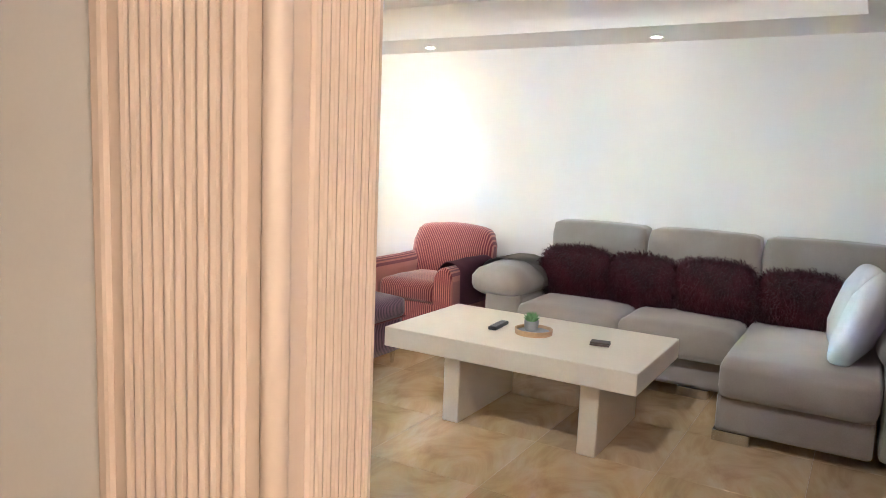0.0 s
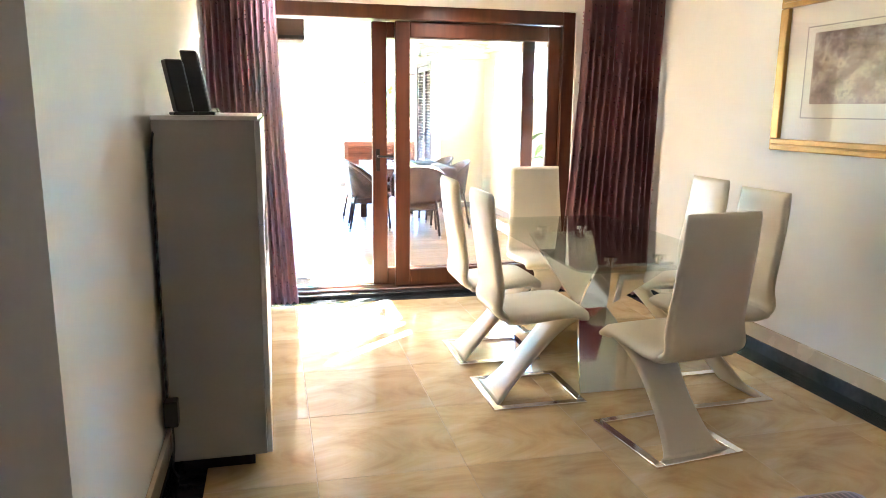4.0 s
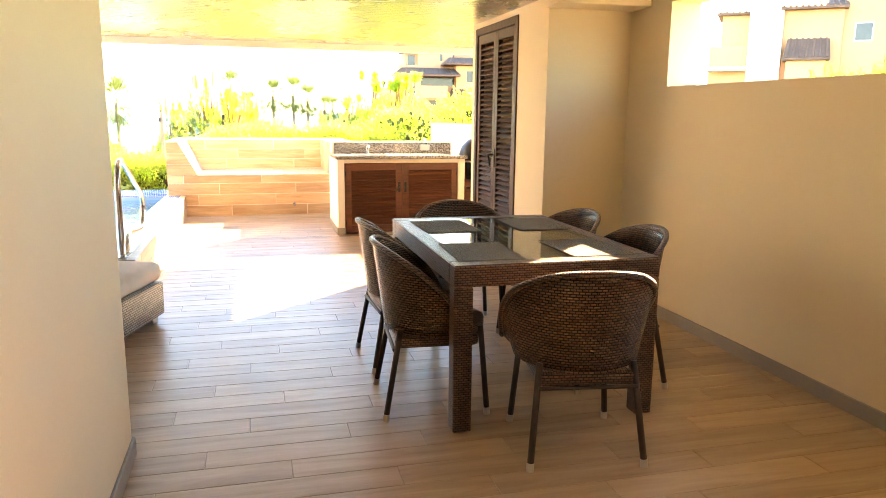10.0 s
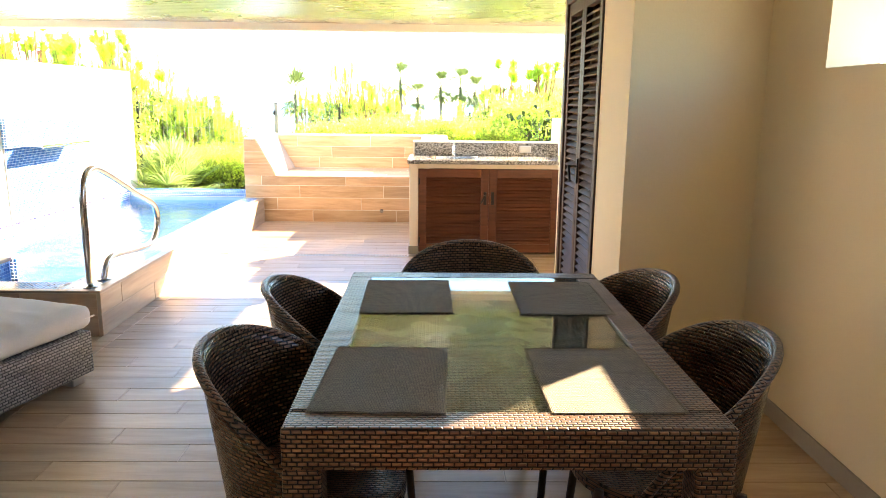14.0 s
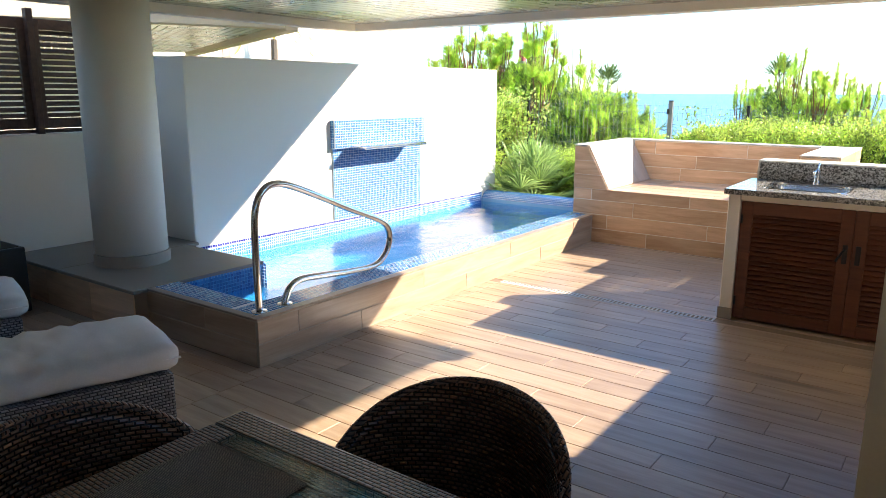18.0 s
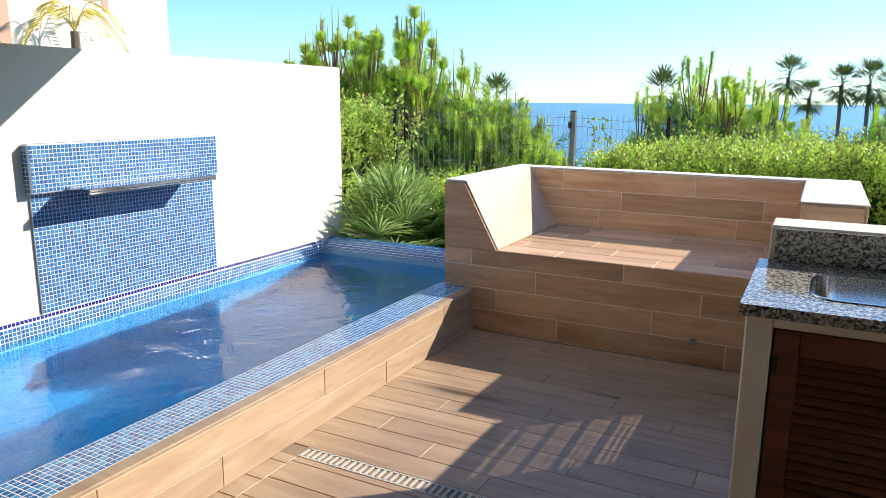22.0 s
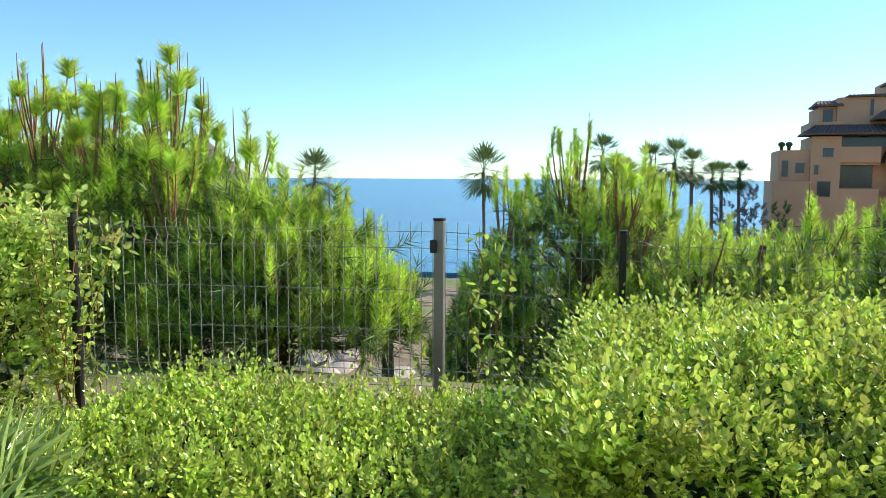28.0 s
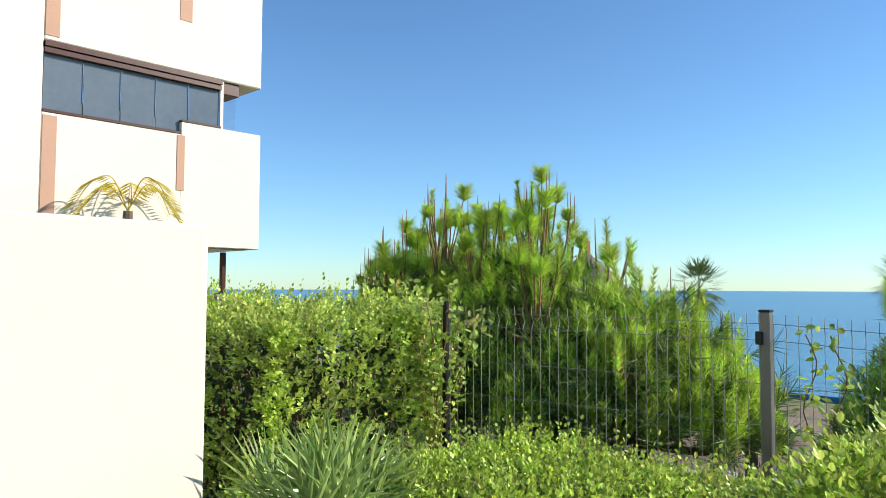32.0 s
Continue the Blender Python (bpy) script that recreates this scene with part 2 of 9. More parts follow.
def glassy(name, tint=(1, 1, 1), rough=0.0, mixin=0.04):
    """Clear pane: mostly see-through, with a mirror-like gloss at a slant."""
    m, n, l, b = base(name)
    n.remove(b)
    tr, gl, fr, mx = n.new("ShaderNodeBsdfTransparent"), n.new("ShaderNodeBsdfGlossy"), n.new("ShaderNodeLayerWeight"), n.new("ShaderNodeMixShader")
    tr.inputs["Color"].default_value = (*tint, 1)
    gl.inputs["Roughness"].default_value = rough
    fr.inputs["Blend"].default_value = 0.5
    pw_ = n.new("ShaderNodeMath")
    pw_.operation = "POWER"
    pw_.inputs[1].default_value = 5.0
    l.new(fr.outputs["Facing"], pw_.inputs[0])
    sc = n.new("ShaderNodeMapRange")
    sc.inputs["To Min"].default_value, sc.inputs["To Max"].default_value = mixin, 0.95
    l.new(pw_.outputs[0], sc.inputs["Value"])
    l.new(sc.outputs["Result"], mx.inputs[0])
    l.new(tr.outputs[0], mx.inputs[1])
    l.new(gl.outputs[0], mx.inputs[2])
    l.new(mx.outputs[0], n["Material Output"].inputs["Surface"])
    return m


def emitter(name, color, strength):
    m, n, l, b = base(name)
    b.inputs["Emission Color"].default_value = (*color, 1)
    b.inputs["Emission Strength"].default_value = strength
    return m


def striped(name, a, c, pitch, axis=0, rough=0.85, space="Object"):
    """Woven cloth with narrow stripes across an axis of the piece."""
    m, n, l, b = base(name, rough)
    tc = n.new("ShaderNodeTexCoord")
    sep = n.new("ShaderNodeSeparateXYZ")
    l.new(tc.outputs[space], sep.inputs[0])
    mul = n.new("ShaderNodeMath")
    mul.operation = "MULTIPLY"
    mul.inputs[1].default_value = 2 * math.pi / pitch
    if axis < 0:
        sn = n.new("ShaderNodeSeparateXYZ")
        l.new(tc.outputs["Normal"], sn.inputs[0])
        ab_, gt, pick = n.new("ShaderNodeMath"), n.new("ShaderNodeMath"), n.new("ShaderNodeMix")
        ab_.operation, gt.operation, pick.data_type = "ABSOLUTE", "GREATER_THAN", "FLOAT"
        gt.inputs[1].default_value = 0.6
        l.new(sn.outputs[0], ab_.inputs[0])
        l.new(ab_.outputs[0], gt.inputs[0])
        l.new(gt.outputs[0], pick.inputs["Factor"])
        l.new(sep.outputs[0], pick.inputs["A"])
        l.new(sep.outputs[1], pick.inputs["B"])
        l.new(pick.outputs["Result"], mul.inputs[0])
    else:
        l.new(sep.outputs[axis], mul.inputs[0])
    s = n.new("ShaderNodeMath")
    s.operation = "SINE"
    l.new(mul.outputs[0], s.inputs[0])
    mr = n.new("ShaderNodeMapRange")
    mr.inputs["From Min"].default_value, mr.inputs["From Max"].default_value = 0.2, 0.5
    l.new(s.outputs[0], mr.inputs["Value"])
    v = coords(n, l)
    cloth = tex(n, l, v, 180, 2)
    col = mix(n, l, mr.outputs["Result"], a, c)
    soft = mix(n, l, 0.35, col, ramp(n, l, tex(n, l, v, 3, 4), [(0.3, tuple(x * 0.6 for x in a)), (0.7, tuple(min(1, x * 1.3) for x in a))]))
    l.new(soft, b.inputs["Base Color"])
    b.inputs["Sheen Weight"].default_value = 0.4
    bump(n, l, b, cloth, 0.25, 0.002)
    return m


def wicker(name, dark, light, pitch=0.02, rough=0.4, girth=0.0):
    """Flat woven strands, over and under."""
    m, n, l, b = base(name, rough)
    v = coords(n, l, (1 / pitch, 1 / pitch, 1 / pitch))
    br = n.new("ShaderNodeTexBrick")
    br.inputs["Scale"].default_value = 1.0
    br.inputs["Mortar Size"].default_value, br.inputs["Mortar Smooth"].default_value = 0.12, 0.9
    br.inputs["Brick Width"].default_value, br.inputs["Row Height"].default_value = 0.85, 0.40
    br.inputs["Color1"].default_value, br.inputs["Color2"].default_value, br.inputs["Mortar"].default_value = (*light, 1), (*tuple(0.6 * x + 0.4 * y for x, y in zip(light, dark)), 1), (*dark, 1)
    geo = n.new("ShaderNodeNewGeometry")
    # lay the weave on the piece's own upright sides or its top
    tc = n.new("ShaderNodeTexCoord")
    sp, sn = n.new("ShaderNodeSeparateXYZ"), n.new("ShaderNodeSeparateXYZ")
    l.new(v, sp.inputs[0])
    l.new(tc.outputs["Normal"], sn.inputs[0])

    def math_node(op, a, c=None):
        q = n.new("ShaderNodeMath")
        q.operation = op
        for i, val in enumerate((a, c)):
            if val is None:
                continue
            if isinstance(val, (int, float)):
                q.inputs[i].default_value = val
            else:
                l.new(val, q.inputs[i])
        return q.outputs[0]

    flat = math_node("GREATER_THAN", math_node("ABSOLUTE", sn.outputs[2]), 0.7)
    along = math_node("ADD", sp.outputs[0], sp.outputs[1])
    if girth:
        along = math_node("MULTIPLY", math_node("ARCTAN2", sp.outputs[1], sp.outputs[0]), girth / pitch)
    cx = n.new("ShaderNodeCombineXYZ")
    up = n.new("ShaderNodeMix")
    up.data_type = "FLOAT"
    l.new(flat, up.inputs["Factor"])
    l.new(sp.outputs[2], up.inputs["A"])
    l.new(sp.outputs[1], up.inputs["B"])
    lx = n.new("ShaderNodeMix")
    lx.data_type = "FLOAT"
    l.new(flat, lx.inputs["Factor"])
    l.new(along, lx.inputs["A"])
    l.new(sp.outputs[0], lx.inputs["B"])
    l.new(lx.outputs["Result"], cx.inputs[0])
    l.new(up.outputs["Result"], cx.inputs[1])
    l.new(cx.outputs[0], br.inputs["Vector"])
    l.new(br.outputs["Color"], b.inputs["Base Color"])
    inv = math_node("SUBTRACT", 1.0, br.outputs["Fac"])
    bump(n, l, b, inv, 1.0, 0.006)
    return m


WHITE = blotchy("white_wall_paint", (0.78, 0.77, 0.75), (0.82, 0.81, 0.79), 0.7, 0.8, 90, 0.06)
CREAM = blotchy("cream_render", (0.75, 0.62, 0.43), (0.80, 0.675, 0.49), 0.85, 0.7, 120, 0.22, 0.003)
OUTWHITE = blotchy("white_render", (0.80, 0.725, 0.61), (0.86, 0.785, 0.68), 0.85, 0.6, 120, 0.2, 0.003)
PURPLE = blotchy("purple_wall_paint", (0.09, 0.03, 0.12), (0.12, 0.045, 0.16), 0.6, 1.0, 80, 0.06)
MAHOG = woody("mahogany_frame", (0.044, 0.012, 0.006), (0.092, 0.028, 0.013), (14, 14, 1.2), 0.35, 0.1, 0.06, False)
MARBLE_M, mn, ml, mb = base("polished_cream_marble", 0.09)
mv = coords(mn, ml, (1.1, 1.9, 1))
minfo = mn.new("ShaderNodeObjectInfo")
mveins = tex(mn, ml, mv, 1.6, 8, 0.6, 1.4)
mcol = ramp(mn, ml, mveins, [(0.32, (0.45, 0.295, 0.145)), (0.5, (0.61, 0.445, 0.25)), (0.7, (0.69, 0.55, 0.365))])
mtone = mn.new("ShaderNodeMapRange")
mtone.inputs["To Min"].default_value, mtone.inputs["To Max"].default_value = 0.9, 1.06
ml.new(minfo.outputs["Random"], mtone.inputs["Value"])
mscale = mn.new("ShaderNodeVectorMath")
mscale.operation = "SCALE"
ml.new(mcol, mscale.inputs[0])
ml.new(mtone.outputs["Result"], mscale.inputs["Scale"])
ml.new(mscale.outputs[0], mb.inputs["Base Color"])
MARBLE = MARBLE_M
BLACKSTONE = blotchy("black_marble", (0.008, 0.009, 0.01), (0.05, 0.055, 0.06), 0.15, 3, 25, 0)
SKIRT = blotchy("beige_marble_skirting", (0.55, 0.46, 0.34), (0.66, 0.57, 0.44), 0.25, 3, 30, 0)
PLANK = woody("wood_look_floor_tile", (0.33, 0.215, 0.13), (0.52, 0.375, 0.25), (1.6, 14, 14), 0.36, 0.16, 0.10)
BENCHTILE = woody("brown_wood_look_tile", (0.48, 0.275, 0.15), (0.77, 0.525, 0.335), (1.6, 14, 14), 0.40, 0.24, 0.10)
GROUT = blotchy("beige_grout", (0.40, 0.32, 0.23), (0.48, 0.39, 0.29), 0.9, 4, 120, 0.2)
DARKGROUT = blotchy("brown_grout", (0.25, 0.18, 0.125), (0.32, 0.235, 0.165), 0.9, 4, 120, 0.2)
TAUPE = blotchy("taupe_tile_skirting", (0.27, 0.23, 0.19), (0.33, 0.29, 0.24), 0.5, 3, 60, 0.1)
DECKTILE = blotchy("taupe_stone_tile", (0.20, 0.165, 0.125), (0.27, 0.225, 0.175), 0.45, 3, 60, 0.1)
CEILSLAT = blotchy("pale_aluminium_slats", (0.50, 0.49, 0.40), (0.56, 0.55, 0.45), 0.26, 1.5, 60, 0.02, metal=0.6)
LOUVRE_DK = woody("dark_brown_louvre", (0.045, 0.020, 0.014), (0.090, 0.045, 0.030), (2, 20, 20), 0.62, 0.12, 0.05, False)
LOUVRE_RED = woody("red_brown_louvre", (0.075, 0.022, 0.010), (0.17, 0.055, 0.026), (2, 20, 20), 0.5, 0.15, 0.05, False)
GRANITE_M, gn, gl_, gb = base("speckled_grey_granite", 0.12)
gv = coords(gn, gl_)
gvor = gn.new("ShaderNodeTexVoronoi")
gvor.inputs["Scale"].default_value = 130
gl_.new(gv, gvor.inputs["Vector"])
gbw = gn.new("ShaderNodeSeparateColor")
gl_.new(gvor.outputs["Color"], gbw.inputs[0])
gl_.new(ramp(gn, gl_, gbw.outputs[0], [(0.0, (0.03, 0.03, 0.028)), (0.3, (0.14, 0.13, 0.11)), (0.6, (0.33, 0.31, 0.28)), (0.9, (0.52, 0.50, 0.46))]), gb.inputs["Base Color"])
GRANITE = GRANITE_M
STEEL = blotchy("polished_steel", (0.62, 0.62, 0.62), (0.70, 0.70, 0.70), 0.12, 2, 80, 0, metal=1.0)
CHROME = blotchy("chrome", (0.75, 0.75, 0.76), (0.80, 0.80, 0.80), 0.06, 2, 80, 0, metal=1.0)
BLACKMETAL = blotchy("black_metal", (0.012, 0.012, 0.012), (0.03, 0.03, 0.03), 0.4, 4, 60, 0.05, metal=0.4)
CLEAR = glassy("clear_glass")
GREENGLASS = glassy("tempered_glass", (0.90, 0.94, 0.92))
SMOKE = glassy("tinted_glass", (0.55, 0.55, 0.52))


# ---- the large structure ----
# last three entries are added fill lamps for sofa and east wall
SPOTS = [(3.06, 1.0), (3.06, -0.72), (3.06, -2.62), (3.06, -4.45), (1.75, 1.0), (0.5, 1.0), (-0.35, -3.4), (-0.35, -4.9), (1.35, -6.0)]

structure("wall_east", plain((3.30, 3.50, -6.5, 1.28, -0.2, 2.7)), WHITE, "smooth white painted living room wall", "wall")
structure("wall_south", plain((-1.2, 3.30, -6.5, -6.3, -0.2, 2.7)), PURPLE, "deep purple painted living room wall", "wall")
structure("wall_north", plain((-0.13, 0.28, 1.28, 1.55, -0.2, 2.7), (2.80, 3.50, 1.28, 1.55, -0.2, 2.7), (0.28, 2.80, 1.28, 1.55, 2.165, 2.7)), WHITE, "white painted wall around the sliding door", "wall")
structure("wall_tv", plain((-0.14, 0.03, -2.54, 1.28, -0.2, 2.7)), WHITE, "white painted wall behind the television unit", "wall")
structure("wall_west", plain((-1.38, -1.2, -5.22, -2.4, -0.2, 2.7), (-1.38, -1.2, -7.6, -6.2, -0.2, 2.7), (-1.38, -1.2, -6.2, -5.22, 2.2, 2.7)), WHITE, "white painted wall with the hall opening", "wall")
structure("wall_bedroom", plain((-3.8, -1.02, -2.52, -2.4, -0.2, 2.7), (-1.02, -0.131, -2.52, -2.4, 2.1, 2.7)), WHITE, "white painted bedroom wall with a doorway", "wall")
structure("wall_bedroom_west", plain((-3.0, -2.85, -2.4, 3.93, -0.2, 2.7)), WHITE, "white painted bedroom side wall", "wall")
structure("wall_hall", plain((-3.4, -3.25, -7.75, -2.4, -0.2, 2.7), (-3.4, -1.2, -7.75, -7.6, -0.2, 2.7)), WHITE, "plain white painted hall wall", "wall")
structure("ceiling", plain((-3.4, 3.3, -6.5, 1.28, 2.5, 2.6), (2.68, 3.30, -6.3, 1.28, 2.26, 2.499), (0.03, 2.68, 0.55, 1.28, 2.26, 2.499), (-1.2, 0.03, -6.3, -2.52, 2.26, 2.499), (0.03, 2.68, -6.3, -5.7, 2.26, 2.499), (-3.4, -1.2, -7.75, -2.4, 2.4, 2.499), (-2.85, -0.13, -2.4, 3.93, 2.4, 2.499), (0.03, 0.3, -5.7, 0.55, 2.26, 2.499)), WHITE, "white plaster tray ceiling with a lowered border", "ceiling")
structure("roof_slab", plain((-3.4, 3.7, -7.75, 4.13, 2.71, 2.9)), OUTWHITE, "flat rendered slab of the storey above", "roof")
structure("floor_hall", plain((-3.25, -1.38, -7.6, -2.52, -0.2, -0.001), (-1.38, -1.2, -6.2, -5.22, -0.2, -0.001), (-1.2, -0.13, -2.52, -2.4, -0.2, -0.001)), MARBLE, "polished cream marble hall floor", "floor")
structure("floor_bedroom", plain((-2.85, -0.13, -2.4, 3.93, -0.2, -0.001)), MARBLE, "polished cream marble bedroom floor", "floor")

# terrace shell
structure("wall_terrace_east", plain((3.5, 3.72, 1.28, 6.12, -0.2, 1.575), (3.5, 3.72, 1.28, 6.12, 2.12, 2.7), (3.5, 3.72, 5.6, 6.12, 1.575, 2.12), (3.5, 3.72, 1.28, 1.75, 1.575, 2.12)), CREAM, "cream rendered terrace wall with a long slot opening", "wall")
structure("wall_terrace_west", plain((0.06, 0.28, 1.55, 4.13, -0.2, 2.7)), CREAM, "cream rendered terrace side wall", "wall")
structure("wall_bedroom_front", plain((-0.45, 0.06, 3.93, 4.13, -0.2, 2.7), (-3.0, -2.5, 3.93, 4.13, -0.2, 2.7), (-2.5, -0.45, 3.93, 4.13, 2.15, 2.7)), CREAM, "cream rendered bedroom front with a wide window", "wall")
structure("wall_store", plain((2.85, 3.72, 6.12, 6.30, -0.2, 2.6), (2.85, 3.03, 6.30, 6.76, -0.2, 2.6), (2.85, 3.03, 7.80, 7.95, -0.2, 2.6), (2.85, 3.03, 6.76, 7.80, 2.12, 2.6), (3.03, 3.72, 7.77, 7.95, -0.2, 2.6), (3.55, 3.72, 6.30, 7.77, -0.2, 2.6)), CREAM, "cream rendered store room on the terrace", "wall")
structure("wall_neighbour", plain((-3.07, -2.87, 4.13, 8.09, -0.2, 1.18), (-3.07, -2.87, 8.09, 8.6, -0.2, 0.95), (-3.07, -2.87, 4.13, 4.5, 1.18, 2.6)), OUTWHITE, "cream rendered partition wall to the next terrace", "wall")
structure("wall_terrace_side", plain((3.5, 3.72, 7.96, 12.3, -0.2, 1.24)), CREAM, "low cream rendered side wall of the terrace", "wall")
structure("wall_pool", rounded(-2.82, -2.15, 7.92, 12.60, -0.6, 1.787, 0.012, 2), OUTWHITE, "white rendered wall behind the plunge pool", "wall")

bm = bmesh.new()
y = 1.58
while y < 10.22:
    bm_box(bm, -2.44, 3.5 if y < 6.1 else 3.72, y, y + 0.088, 2.2, 2.215)
    y += 0.1
# black box added so the slat gaps read as shaded
structure("ceiling_gap_shade", plain((-2.45, 3.72, 1.55, 10.24, 2.225, 2.5)), BLACKMETAL, "black box standing in for shade above the slats", "ceiling")
structure("ceiling_terrace", bm, CEILSLAT, "pale metal slatted terrace ceiling", "ceiling")
structure("trim_fascia", plain((-2.6, 3.72, 10.24, 10.40, 2.13, 2.7), (-2.6, -2.45, 4.13, 10.24, 2.13, 2.7)), OUTWHITE, "rendered edge beam of the terrace roof", "beam")
structure("roof_terrace", plain((-2.6, 3.72, 4.14, 10.40, 2.71, 2.9)), OUTWHITE, "flat rendered terrace roof", "roof")
structure("trim_box", rounded(2.8, 3.5, 5.85, 6.12, 2.12, 2.2, 0.01), CREAM, "rendered roller box over the store corner", "trim")
for nm, b in (("baseboard_terrace_west", (0.28, 0.293, 1.55, 4.13, 0, 0.08)), ("baseboard_terrace_east", (3.487, 3.5, 1.55, 6.107, 0, 0.08)), ("baseboard_store", (2.85, 3.487, 6.107, 6.12, 0, 0.08)), ("baseboard_store_side", (2.837, 2.85, 6.107, 6.70, 0, 0.08)), ("baseboard_neighbour", (-2.87, -2.857, 4.13, 6.77, 0, 0.08)), ("baseboard_front", (-0.45, 0.293, 4.13, 4.143, 0, 0.08))):
    structure(nm, rounded(*b, 0.003, 1), TAUPE, "taupe tile skirting", "skirting")

# interior skirtings: black marble band below a cream one
for nm, b in (("baseboard_east", (3.282, 3.30, -6.3, 1.28, 0.075, 0.165)), ("baseboard_tv", (0.03, 0.048, -2.54, 1.28, 0.075, 0.165)), ("baseboard_south", (0.0, 3.28, -6.3, -6.282, 0.075, 0.165)), ("baseboard_stub", (-0.14, 0.048, -2.558, -2.54, 0.075, 0.165))):
    structure(nm, rounded(*b, 0.003, 1), SKIRT, "cream marble skirting", "skirting")
for nm, b in (("baseboard_east_base", (3.275, 3.30, -6.3, 1.28, 0, 0.075)), ("baseboard_tv_base", (0.03, 0.055, -2.54, 1.28, 0, 0.075)), ("baseboard_south_base", (0.0, 3.275, -6.3, -6.275, 0, 0.075)), ("baseboard_stub_base", (-0.14, 0.055, -2.565, -2.54, 0, 0.075))):
    structure(nm, rounded(*b, 0.003, 1), BLACKSTONE, "black marble skirting base", "skirting")
structure("trim_floor_border", plain((3.15, 3.275, -6.275, 1.10, -0.02, 0.003), (0.055, 0.18, -2.5, 1.10, -0.02, 0.003), (0.055, 3.275, 1.10, 1.28, -0.02, 0.003)), BLACKSTONE, "black marble floor border", "floor border")

# fluted casing of the hall opening
def casing():
    ob = thing("door_casing", "white fluted wooden casing around the hall opening", "door casing")
    bm = bmesh.new()
    bm_box(bm, -1.395, -1.38, -5.21, -4.93, 0, 2.3)
    for k in range(11):
        y0 = -5.18 + k * 0.021
        add_tube(bm, [(-1.397, y0, 0.0), (-1.397, y0, 2.3)], 0.009, 8)
    part("outer_flutes", bm, CASING, ob)
    bm = bmesh.new()
    bm_box(bm, -1.38, -1.2, -5.235, -5.22, 0, 2.2)
    for k in range(8):
        x0 = -1.335 + k * 0.0165
        add_tube(bm, [(x0, -5.237, 0.0), (x0, -5.237, 2.2)], 0.0075, 8)
    part("reveal_flutes", bm, CASING, ob)
    part("corner_bead", tube([(-1.388, -5.228, 0), (-1.388, -5.228, 2.3)], 0.017, 12), CASING, ob, smooth=True)
    part("outer_bead", rounded(-1.405, -1.38, -4.93, -4.90, 0, 2.3, 0.008), CASING, ob)
    return ob


CASING = blotchy("white_satin_casing", (0.70, 0.58, 0.48), (0.76, 0.64, 0.54), 0.4, 2, 60, 0.03)
casing()

# sliding door
def sliding_door():
    ob = tagged(new("door_1"), "mahogany-framed sliding glass door, half open", "sliding door", kind="structure")
    fr = [(0.28, 0.36, 1.30, 1.50, 0.0, 2.165), (2.70, 2.80, 1.30, 1.50, 0.0, 2.165), (0.36, 2.70, 1.30, 1.50, 2.065, 2.165), (0.36, 2.70, 1.30, 1.50, -0.01, 0.045)]
    for i, b in enumerate(fr):
        part("door_frame", rounded(*b, 0.006, 1), MAHOG, ob)
    part("threshold", rounded(0.3, 2.8, 1.22, 1.30, -0.01, 0.03, 0.004, 1), BLACKSTONE, ob, "black stone threshold")
    part("track", plain((0.36, 2.70, 1.395, 1.405, 0.045, 0.058), (0.36, 2.70, 1.465, 1.475, 0.045, 0.058)), STEEL, ob, "metal sliding track")
    for nm, x0, x1, ya, yb in (("fixed_leaf", 1.39, 2.70, 1.34, 1.385), ("sliding_leaf", 1.225, 2.52, 1.415, 1.46)):
        leaf = part(nm, rounded(x0, x0 + 0.115, ya, yb, 0.05, 2.06, 0.006, 1), MAHOG, ob)
        part("stile", rounded(x1 - 0.1, x1, ya, yb, 0.05, 2.06, 0.006, 1), MAHOG, leaf)
        part("top_rail", rounded(x0 + 0.115, x1 - 0.1, ya, yb, 1.945, 2.06, 0.006, 1), MAHOG, leaf)
        part("bottom_rail", rounded(x0 + 0.115, x1 - 0.1, ya, yb, 0.05, 0.185, 0.006, 1), MAHOG, leaf)
        g = part("pane", plain((x0 + 0.115, x1 - 0.1, (ya + yb) / 2 - 0.004, (ya + yb) / 2 + 0.004, 0.185, 1.945)), CLEAR, leaf, "clear glass pane")
        g.visible_shadow = False
        if nm == "sliding_leaf":
            part("handle_plate", rounded(1.25, 1.28, 1.40, 1.415, 0.95, 1.12, 0.004, 1), BLACKMETAL, leaf)
            part("handle", tube(arc([(1.265, 1.405, 1.065), (1.265, 1.36, 1.065), (1.28, 1.345, 1.065), (1.375, 1.34, 1.063)]), 0.009, 8), BLACKMETAL, leaf, "black metal lever handle", True)
    return ob


sliding_door()

# hall lamp
HALLGLOW = emitter("hall_lamp_glow", (1.0, 0.76, 0.55), 0.60)
hl = thing("ceiling_lamp", "round opal hall ceiling lamp, lit", "ceiling lamp", at=(-2.35, -6.55, 2.4))
part("rim", lathe([(0.17, 0.0), (0.18, -0.01), (0.17, -0.05)], 32), STEEL, hl)
part("shade", lathe([(0.165, -0.01), (0.16, -0.07), (0.10, -0.10), (0.01, -0.11)], 32), HALLGLOW, hl, "glowing opal shade", True)


